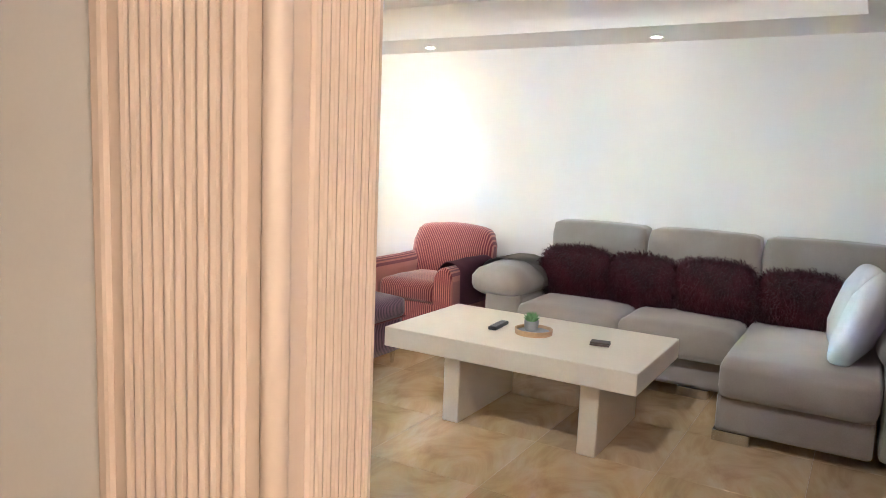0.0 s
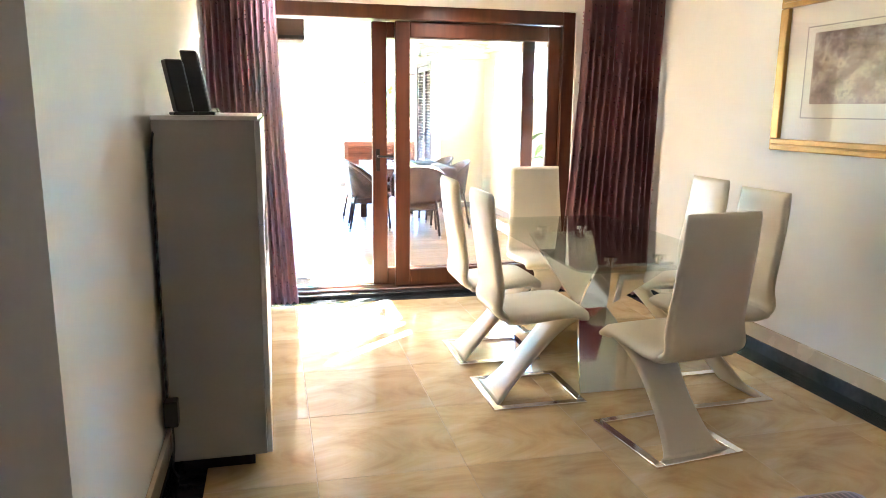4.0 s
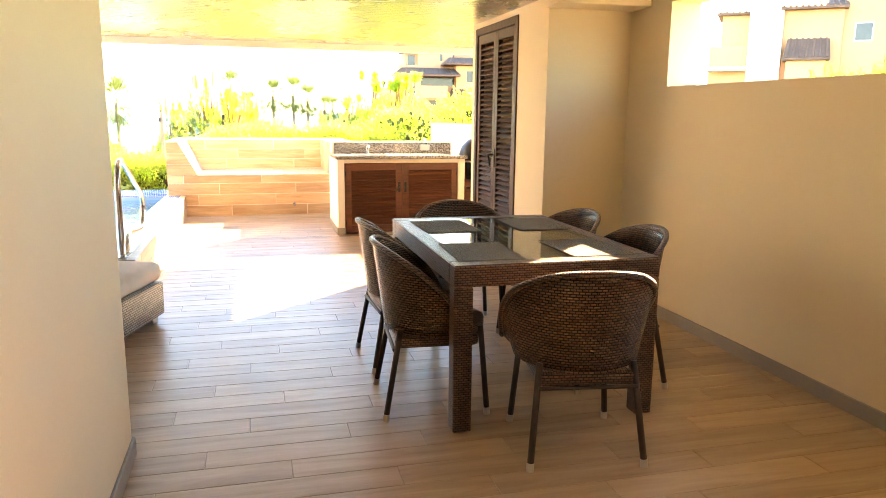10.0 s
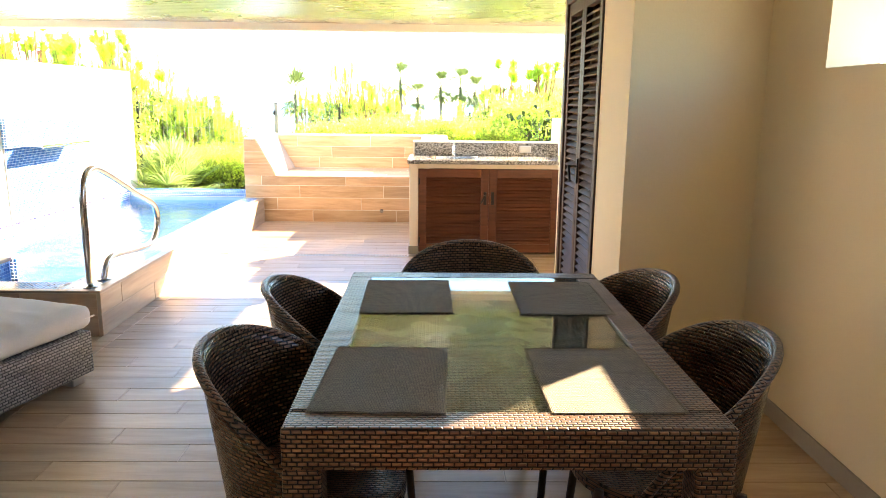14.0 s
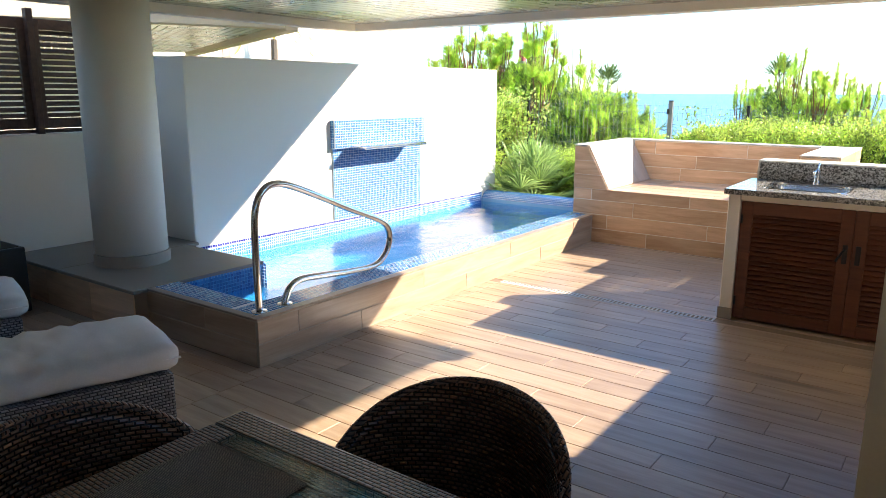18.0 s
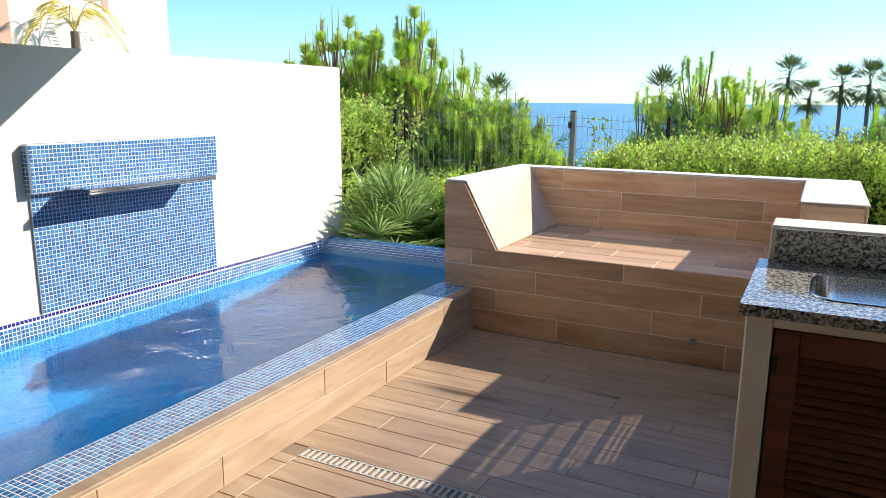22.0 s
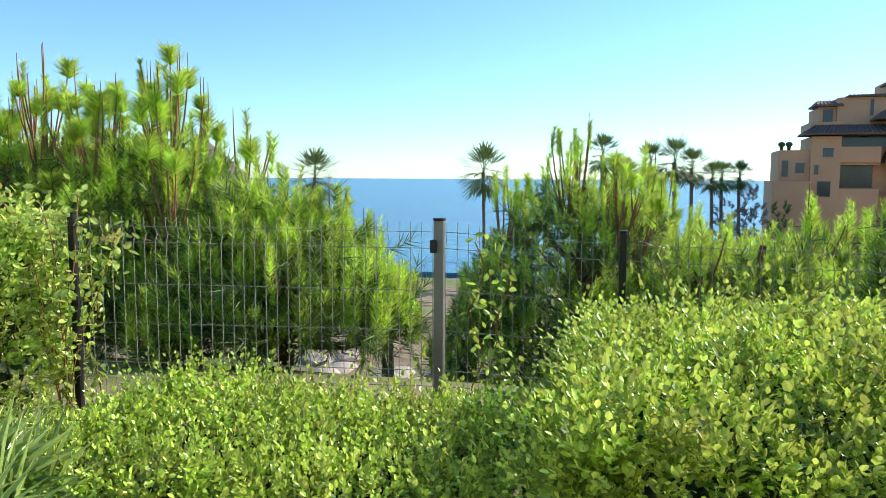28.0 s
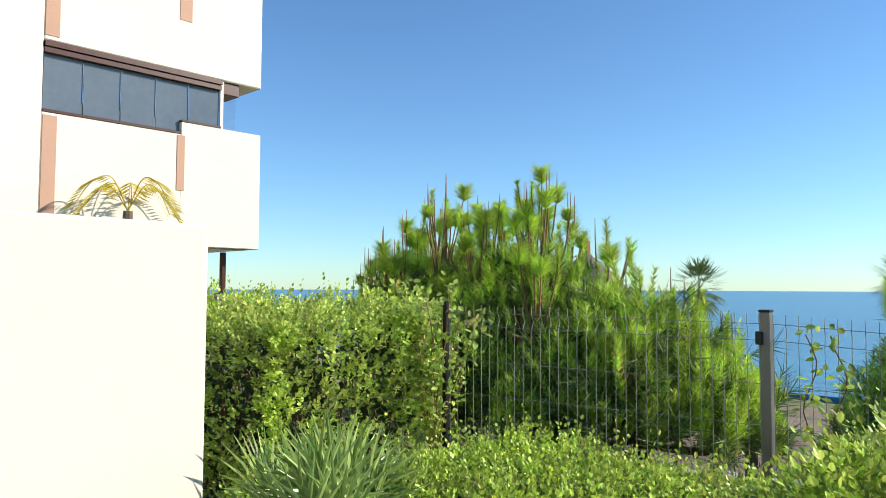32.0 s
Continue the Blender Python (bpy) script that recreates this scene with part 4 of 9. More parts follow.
def dining_table():
    ob = thing("dining_table", "glass dining table on a crossed steel base", "dining table", at=(2.165, -0.555, 0))
    bm = bmesh.new()
    c = 0.06
    a, d = 0.425, 0.78
    out = [(-a + c, -d), (a - c, -d), (a, -d + c), (a, d - c), (a - c, d), (-a + c, d), (-a, d - c), (-a, -d + c)]
    lo = [bm.verts.new((x, y, 0.735)) for x, y in out]
    hi = [bm.verts.new((x, y, 0.747)) for x, y in out]
    bm.faces.new(lo[::-1])
    bm.faces.new(hi)
    for k in range(8):
        bm.faces.new((lo[k], lo[(k + 1) % 8], hi[(k + 1) % 8], hi[k]))
    part("tabletop", bm, GREENGLASS, ob, "clear tempered glass top")
    def plate(y0, z0, w0, y1, z1, w1, th=0.007):
        """A tapered mirror plate between two levels of the crossed base."""
        bm = bmesh.new()
        dy, dz = y1 - y0, z1 - z0
        n = math.hypot(dy, dz)
        oy, oz = -dz / n * th, dy / n * th
        ring = []
        for k in range(7):
            t = k / 6
            w = w0 + (w1 - w0) * t ** 0.8
            y, z = y0 + dy * t, z0 + dz * t
            ring.append([bm.verts.new(v) for v in ((-w, y - oy, z - oz), (w, y - oy, z - oz), (w, y + oy, z + oz), (-w, y + oy, z + oz))])
        bm.faces.new(ring[0])
        bm.faces.new(ring[-1][::-1])
        for a, b in zip(ring, ring[1:]):
            for k in range(4):
                bm.faces.new((a[k], a[(k + 1) % 4], b[(k + 1) % 4], b[k]))
        bmesh.ops.recalc_face_normals(bm, faces=bm.faces[:])
        return bm

    for s in (-1, 1):
        part("arm", plate(s * 0.015, 0.36, 0.075, s * 0.47, 0.695, 0.20), CHROME, ob)
        part("leg", plate(s * 0.015, 0.36, 0.075, s * 0.36, 0.008, 0.21), CHROME, ob, "mirror-polished steel leg")
        for u in (-1, 1):
            part("pad", lathe([(0.018, 0.685), (0.018, 0.715), (0.032, 0.717), (0.032, 0.7345), (0.01, 0.735)], 20, pose(0.13 * u, s * 0.455, 0)), CHROME, ob)
    part("hub", tube([(-0.08, 0, 0.36), (0.08, 0, 0.36)], 0.024, 16), CHROME, ob, "", True)


dining_table()


# ---- television unit ----
def tv_unit():
    ob = thing("tv_unit", "tall white lacquered cabinet with a glazed niche", "cabinet", at=(0, 0, 0))
    X0, X1, Y0, Y1, Z0, Z1 = 0.058, 0.415, -1.35, 0.303, 0.065, 1.375
    part("side", rounded(X0, X1, Y0, Y0 + 0.02, Z0, Z1, 0.002, 1), TVGREY, ob, "grey end panel")
    part("side", rounded(X0, X1, Y1 - 0.02, Y1, Z0, Z1, 0.002, 1), TVWHITE, ob)
    part("top", rounded(X0, X1 + 0.012, Y0 - 0.004, Y1 + 0.004, Z1, Z1 + 0.016, 0.002, 1), TVWHITE, ob)
    part("bottom", rounded(X0, X1, Y0 + 0.02, Y1 - 0.02, Z0, Z0 + 0.02, 0.002, 1), TVWHITE, ob)
    part("back", plain((X0, X0 + 0.01, Y0 + 0.02, Y1 - 0.02, Z0 + 0.02, Z1)), TVGREY, ob)
    part("plinth", rounded(X0 + 0.03, X1 - 0.05, Y0 + 0.05, Y1 - 0.05, 0, Z0, 0.002, 1), BLACKPL, ob)
    ny0, ny1, nz0, nz1 = -1.13, 0.10, 0.60, 0.985
    part("niche_shelf", rounded(X0 + 0.012, X1 - 0.002, ny0 - 0.02, ny1 + 0.02, nz0 - 0.02, nz0, 0.002, 1), TVGREY, ob)
    part("niche_top", rounded(X0 + 0.012, X1 - 0.002, ny0 - 0.02, ny1 + 0.02, nz1, nz1 + 0.02, 0.002, 1), TVGREY, ob)
    for y in (ny0 - 0.02, ny1):
        part("niche_side", rounded(X0 + 0.012, X1 - 0.002, y, y + 0.02, nz0, nz1, 0.002, 1), TVGREY, ob)
    part("niche_back", plain((X0 + 0.012, X0 + 0.02, ny0, ny1, nz0, nz1)), BLACKSTONE, ob, "dark mirror-like niche back")
    g = 0.0025
    cuts = [Y0, -0.94, -0.53, -0.12, Y1]
    cols = [Y0, -0.86, -0.22, Y1]
    for a, b in zip(cols, cols[1:]):
        part("door", rounded(X1 + 0.001, X1 + 0.02, a + g, b - g, nz1 + g, Z1 - g, 0.002, 1), TVWHITE, ob)
        part("door", rounded(X1 + 0.001, X1 + 0.02, a + g, b - g, Z0 + g, nz0 - g, 0.002, 1), TVWHITE, ob)
    part("front_panel", rounded(X1 + 0.001, X1 + 0.02, Y0 + g, ny0 - g, nz0, nz1, 0.002, 1), TVWHITE, ob)
    part("front_panel", rounded(X1 + 0.001, X1 + 0.02, ny1 + g, Y1 - g, nz0, nz1, 0.002, 1), TVWHITE, ob)
    for a, b, c, d in ((ny0, ny1, nz0, nz0 + 0.015), (ny0, ny1, nz1 - 0.015, nz1), (ny0, ny0 + 0.015, nz0 + 0.015, nz1 - 0.015), (ny1 - 0.015, ny1, nz0 + 0.015, nz1 - 0.015)):
        part("niche_trim", rounded(X1 - 0.01, X1 + 0.016, a, b, c, d, 0.002, 1), TVGREY, ob, "dark metal niche trim")
    for a, b in ((ny0, -0.52), (-0.515, -0.12), (-0.115, ny1)):
        p = part("glass_door", plain((X1 - 0.004, X1, a + 0.016, b - 0.004, nz0 + 0.016, nz1 - 0.016)), SMOKE, ob, "smoked glass flap")


tv_unit()
VASEWHITE = blotchy("white_ceramic", (0.62, 0.58, 0.50), (0.72, 0.68, 0.60), 0.35, 8, 80, 0.03)
for k, (y, r) in enumerate(((-0.62, 0.055), (-0.92, 0.06), (-0.42, 0.05))):
    ob = thing("ornament_ball", "white ceramic ball in the cabinet niche", "ornament", "balls in the niche", (0.25, y, 0.60))
    part("ball", lathe([(0.01, 0.0)] + [(r * math.sin(math.pi * i / 12), r - r * math.cos(math.pi * i / 12)) for i in range(1, 12)] + [(0.004, 2 * r)], 20), VASEWHITE, ob, smooth=True)
st = tagged(part("statue", lathe([(0.05, 0), (0.05, 0.02), (0.03, 0.03), (0.045, 0.10), (0.05, 0.14), (0.025, 0.18), (0.035, 0.21), (0.03, 0.245), (0.005, 0.255)], 18), blotchy("terracotta", (0.22, 0.08, 0.03), (0.34, 0.14, 0.06), 0.6, 8, 80, 0.2), smooth=True), "small terracotta figure in the cabinet niche", "statue")
st.matrix_basis = pose(0.25, -1.03, 0.60)


def speaker(x, y, r, h):
    ob = thing("speaker", "slim black desktop loudspeaker on the cabinet", "speaker", "speakers on the cabinet", (x, y, 1.391), r)
    bm = rounded(-0.03, 0.03, -0.035, 0.035, 0.012, h, 0.006, 2)
    for v in bm.verts:
        v.co.x -= v.co.z * 0.18
    part("body", bm, BLACKPL, ob)
    bm = rounded(0.0305, 0.034, -0.03, 0.03, 0.02, h - 0.01, 0.001, 1)
    for v in bm.verts:
        v.co.x -= v.co.z * 0.18
    part("grille", bm, GREYPL, ob, "grey cloth grille")
    part("foot", rounded(-0.045, 0.045, -0.04, 0.04, 0, 0.012, 0.003, 1), BLACKPL, ob)


speaker(0.16, -1.22, 20, 0.20)
speaker(0.22, -1.12, 0, 0.24)
rt = thing("set_top_box", "small silver box with a cup-like knob on the cabinet", "set-top box", at=(0.17, -0.86, 1.391))
part("body", lathe([(0.09, 0.0), (0.095, 0.01), (0.09, 0.025), (0.06, 0.028)], 28), STEEL, rt)
part("knob", lathe([(0.04, 0.028), (0.04, 0.05), (0.015, 0.055), (0.015, 0.075), (0.003, 0.076)], 20), BLACKPL, rt)
pw = thing("power_adapter", "black plug adapter hanging beside the cabinet", "power adapter", at=(0.05, -1.42, 0.30))
part("brick", rounded(0.0, 0.05, -0.03, 0.03, -0.05, 0.05, 0.006, 2), BLACKPL, pw)
part("cable", tube(arc([(0.02, 0.03, -0.05), (0.02, 0.045, -0.15), (0.015, 0.03, -0.24), (0.03, 0.05, -0.29)], 5), 0.004, 6), BLACKPL, pw)
part("cable", tube(arc([(0.005, 0.04, 0.04), (0.006, 0.05, 0.4), (0.006, 0.048, 0.9), (0.02, 0.09, 1.08)], 5), 0.004, 6), BLACKPL, pw)


# ---- curtains ----
CURT_M, cn_, cl_, cb_ = base("purple_bronze_satin", 0.38)
cv = coords(cn_, cl_)
cl_.new(ramp(cn_, cl_, tex(cn_, cl_, cv, 2.5, 5), [(0.35, (0.115, 0.048, 0.062)), (0.65, (0.29, 0.130, 0.135))]), cb_.inputs["Base Color"])
cb_.inputs["Sheen Weight"].default_value = 0.25
cb_.inputs["Specular IOR Level"].default_value = 1.0
cb_.inputs["Specular Tint"].default_value = (1.0, 0.72, 0.58, 1)
cb_.inputs["Sheen Tint"].default_value = (0.75, 0.5, 0.62, 1)
bump(cn_, cl_, cb_, tex(cn_, cl_, cv, 220, 2), 0.3, 0.001)
SEQUIN, en_, el_, eb_ = base("dark_red_embroidery", 0.45)
egeo = en_.new("ShaderNodeNewGeometry")
el_.new(ramp(en_, el_, egeo.outputs["Random Per Island"], [(0.0, (0.006, 0.004, 0.006)), (0.50, (0.02, 0.004, 0.01)), (0.55, (0.30, 0.02, 0.12)), (0.82, (0.34, 0.03, 0.10)), (0.86, (0.38, 0.11, 0.03))]), eb_.inputs["Base Color"])


def curtain(x0t, x1t, x0b, x1b, y0, folds, label, seed, slant=0.0):
    ob = thing("curtain", label, "curtain", at=(0, 0, 0))
    bm = bmesh.new()
    nx, nz = folds * 10, 26
    rows = []

    def place(u, t):
        s = 1 - t
        xa, xb = x0t + (x0b - x0t) * t ** 1.3, x1t + (x1b - x1t) * t ** 1.3
        ph = u * folds * 2 * math.pi + 0.9 * math.sin(5 * u + seed) + 2.2 * noise.noise(Vector((u * 4.3, t * 0.9, seed))) + 0.7 * noise.noise(Vector((u * 11, t * 0.6, seed + 3)))
        amp = 0.038 + 0.014 * t + 0.024 * noise.noise(Vector((u * 6, seed, t * 0.8)))
        return Vector((xa + (xb - xa) * u + 0.004 * math.sin(2 * ph), y0 + slant * u + amp * math.sin(ph) + 0.03 * t * noise.noise(Vector((u * 2, t * 2, seed + 4))), 2.255 - t * 2.235))

    for k in range(nz + 1):
        rows.append([bm.verts.new(place(i / nx, k / nz)) for i in range(nx + 1)])
    for a, b in zip(rows, rows[1:]):
        for i in range(nx):
            bm.faces.new((a[i], a[i + 1], b[i + 1], b[i]))
    bmesh.ops.solidify(bm, geom=bm.faces[:], thickness=0.003)
    part("cloth", bm, CURT_M, ob, smooth=True)
    rng = random.Random(seed)
    vs, fs = [], []
    for c in range(folds * 3):
        u = (c + 0.5) / (folds * 3)
        t = rng.random() * 0.05
        while t < 0.99:
            p, q, r = place(u, t), place(min(1, u + 0.006), t), place(u, min(1, t + 0.006))
            nrm = (q - p).cross(r - p).normalized()
            if nrm.y > 0:
                nrm = -nrm
            p = p + nrm * 0.005
            a, b = (q - p).normalized() * 0.0045, (r - p).normalized() * 0.005
            i = len(vs)
            vs += [p - a - b, p + a - b, p + a + b, p - a + b, p + nrm * 0.003]
            fs += [(i, i + 1, i + 4), (i + 1, i + 2, i + 4), (i + 2, i + 3, i + 4), (i + 3, i, i + 4)]
            t += rng.choice((0.012, 0.03, 0.045, 0.06))
    me = bpy.data.meshes.new("embroidery")
    me.from_pydata([tuple(v) for v in vs], [], fs)
    me.materials.append(SEQUIN)
    e = new("embroidery", me)
    e.parent = ob
    tagged(e, "tiny dark red embroidered tufts", kind="stuff")
    part("header_tape", tube([(x0t, y0, 2.25), (x1t, y0 + slant, 2.25)], 0.009, 8), CURT_M, ob)


curtain(0.05, 0.53, 0.07, 0.63, 1.10, 12, "gathered purple bronze curtain with red tufts", 1)
curtain(2.80, 3.27, 2.66, 3.26, 1.12, 12, "gathered purple bronze curtain beside the table", 2, -0.32)

TASSELWOOD = woody("turned_dark_wood", (0.05, 0.02, 0.01), (0.12, 0.05, 0.025), (20, 20, 3), 0.35, 0.1, 0.03, False)
for k, (x, y, z) in enumerate(((0.50, 1.262, 1.27), (0.525, 1.252, 1.295))):
    ob = thing("cord_tassel", "turned dark wooden tassel on a blind cord", "blind cord", "blind cords by the door", (x, y, z))
    part("cord", tube([(0, 0, 0.085), (0.0, 0.0, 2.22 - z)], 0.0035, 6), TASSELWOOD, ob)
    part("tassel", lathe([(0.004, -0.006), (0.011, 0.0), (0.012, 0.006), (0.010, 0.010), (0.013, 0.016), (0.014, 0.03), (0.010, 0.045), (0.012, 0.05), (0.010, 0.055), (0.013, 0.062), (0.009, 0.07), (0.006, 0.085)], 16), TASSELWOOD, ob, smooth=True)

# ---- bedroom seen through the doorway ----
LINEN = blotchy("white_linen", (0.72, 0.70, 0.66), (0.80, 0.78, 0.75), 0.9, 3, 120, 0.2)
bed = thing("bed", "white upholstered bed with a pale mattress", "bed", at=(-1.55, 1.9, 0))
part("base", rounded(-0.85, 0.85, -0.95, 0.95, 0.06, 0.34, 0.02), LEATHER, bed)
part("mattress", cushion(-0.83, 0.83, -0.93, 0.93, 0.34, 0.56, 0.05, 0.015, 10, 1), LINEN, bed, smooth=True)
part("plinth", rounded(-0.78, 0.78, -0.88, 0.88, 0, 0.06, 0.004, 1), BLACKPL, bed)
tw = thing("folded_towel", "folded brown towels on the bed", "towel", at=(-1.05, 1.25, 0.572))
part("towel", cushion(-0.22, 0.22, -0.13, 0.13, 0, 0.05, 0.024, 0.01, 8, 2), blotchy("brown_towel", (0.10, 0.055, 0.04), (0.16, 0.09, 0.07), 0.95, 8, 120, 0.5), tw, smooth=True)
part("towel", cushion(-0.19, 0.19, -0.12, 0.12, 0.052, 0.09, 0.019, 0.01, 8, 3), blotchy("dark_brown_towel", (0.07, 0.04, 0.03), (0.12, 0.07, 0.05), 0.95, 8, 120, 0.5), tw, smooth=True)
win = tagged(new("window_1"), "mahogany-framed bedroom window", "window", kind="structure")
for b in ((-2.5, -2.41, 3.97, 4.07, 0, 2.15), (-0.54, -0.45, 3.97, 4.07, 0, 2.15), (-2.41, -0.54, 3.97, 4.07, 2.06, 2.15), (-2.41, -0.54, 3.97, 4.07, 0, 0.10), (-1.53, -1.42, 3.97, 4.07, 0.10, 2.06)):
    part("window_frame", rounded(*b, 0.005, 1), MAHOG, win)
for a, b in ((-2.41, -1.53), (-1.42, -0.54)):
    part("pane", plain((a, b, 4.014, 4.022, 0.10, 2.06)), CLEAR, win).visible_shadow = False
structure("trim_bedroom_door", plain((-0.165, -0.1405, -2.525, -2.38, 0, 2.1), (-1.02, -0.95, -2.54, -2.38, 0, 2.1)), CASING, "white door lining of the bedroom", "door lining")

# grey desk and stool just inside the bedroom
GREYWOOD = woody("grey_limed_wood", (0.20, 0.18, 0.16), (0.32, 0.29, 0.26), (3, 20, 20), 0.5, 0.1, 0.06, False)
dk_ = thing("dressing_table", "grey limed wooden dressing table by the bedroom door", "dressing table", at=(-0.42, 0.30, 0))
part("top", rounded(-0.22, 0.26, -0.42, 0.42, 0.72, 0.75, 0.005, 1), GREYWOOD, dk_)
part("apron", rounded(-0.19, 0.24, -0.39, 0.39, 0.60, 0.72, 0.004, 1), GREYWOOD, dk_)
for x in (-0.20, 0.20):
    for y in (-0.40, 0.36):
        part("leg", tube([(x + 0.02, y + 0.02, 0.60), (x + 0.02, y + 0.02, 0.0)], [0.024, 0.016], 8), GREYWOOD, dk_)
part("mirror_frame", rounded(0.20, 0.235, -0.30, 0.30, 0.75, 1.10, 0.01, 2), GREYWOOD, dk_)
part("mirror", plain((0.197, 0.2, -0.26, 0.26, 0.79, 1.06)), SMOKE, dk_)
sl_2 = thing("stool", "low grey stool with a pale blue seat", "stool", at=(-0.66, 0.34, 0))
part("seat", cushion(-0.17, 0.17, -0.19, 0.19, 0.43, 0.49, 0.025, 0.01, 8, 1), blotchy("pale_blue_cloth", (0.34, 0.42, 0.48), (0.44, 0.52, 0.58), 0.9, 6, 120, 0.2), sl_2, smooth=True)
for x in (-0.14, 0.14):
    for y in (-0.16, 0.16):
        part("leg", tube([(x, y, 0.44), (x * 1.05, y * 1.05, 0.0)], 0.015, 8), GREYWOOD, sl_2)


# ---- terrace furniture ----
RATTAN = wicker("dark_brown_wicker", (0.006, 0.004, 0.003), (0.24, 0.13, 0.08), 0.026, 0.36)
RATTANTUB = wicker("dark_brown_tub_wicker", (0.005, 0.003, 0.003), (0.20, 0.105, 0.065), 0.028, 0.25, 0.27)
RATTANGREY = wicker("grey_brown_wicker", (0.04, 0.04, 0.042), (0.34, 0.33, 0.33), 0.036, 0.45)
DARKTUBE = blotchy("dark_brown_metal", (0.022, 0.011, 0.007), (0.045, 0.024, 0.015), 0.55, 8, 60, 0.1)
SILVERFOOT = blotchy("silver_cap", (0.5, 0.48, 0.45), (0.6, 0.58, 0.55), 0.35, 8, 60, 0, metal=0.7)
MESHMAT = wicker("grey_woven_vinyl", (0.07, 0.056, 0.04), (0.36, 0.31, 0.23), 0.009, 0.95)
CANVAS = blotchy("pale_grey_canvas", (0.56, 0.54, 0.51), (0.68, 0.66, 0.63), 0.9, 3, 120, 0.25, 0.003)
TABLEGLASS = glassy("table_glass", (0.80, 0.86, 0.82))


def patio_table():
    ob = thing("patio_table", "dark wicker patio table with a glass top", "patio table", at=(2.083, 4.742, 0))
    a, d = 0.485, 0.71
    part("apron", rounded(-a, a, -d, -d + 0.09, 0.655, 0.752, 0.008, 2), RATTAN, ob)
    part("apron", rounded(-a, a, d - 0.09, d, 0.655, 0.752, 0.008, 2), RATTAN, ob)
    part("apron", rounded(-a, -a + 0.09, -d + 0.09, d - 0.09, 0.655, 0.752, 0.008, 2), RATTAN, ob)
    part("apron", rounded(a - 0.09, a, -d + 0.09, d - 0.09, 0.655, 0.752, 0.008, 2), RATTAN, ob)
    part("woven_top", plain((-a + 0.09, a - 0.09, -d + 0.09, d - 0.09, 0.722, 0.738)), RATTAN, ob, "woven wicker top under the glass")
    for x in (-a, a - 0.085):
        for y in (-d, d - 0.085):
            part("leg", rounded(x, x + 0.085, y, y + 0.085, 0, 0.655, 0.008, 2), RATTAN, ob)
    part("glass_top", rounded(-a + 0.083, a - 0.083, -d + 0.083, d - 0.083, 0.7455, 0.7505, 0.0015, 1), TABLEGLASS, ob, "clear glass sheet")


patio_table()
for i, (x, y, r) in enumerate(((1.83, 5.09, 1), (1.80, 4.32, -2), (2.36, 5.08, 0), (2.33, 4.32, 1))):
    ob = thing("placemat", "grey woven vinyl placemat on the glass table", "placemat", "placemats on the patio table", (x, y, 0.7515), r)
    part("mat", rounded(-0.149, 0.149, -0.209, 0.209, 0, 0.0025, 0.001, 1), MESHMAT, ob)
    part("border", tube([(-0.152, -0.212, 0.0015), (0.152, -0.212, 0.0015), (0.152, 0.212, 0.0015), (-0.152, 0.212, 0.0015)], 0.0028, 6, True), MESHMAT, ob, "stitched border")


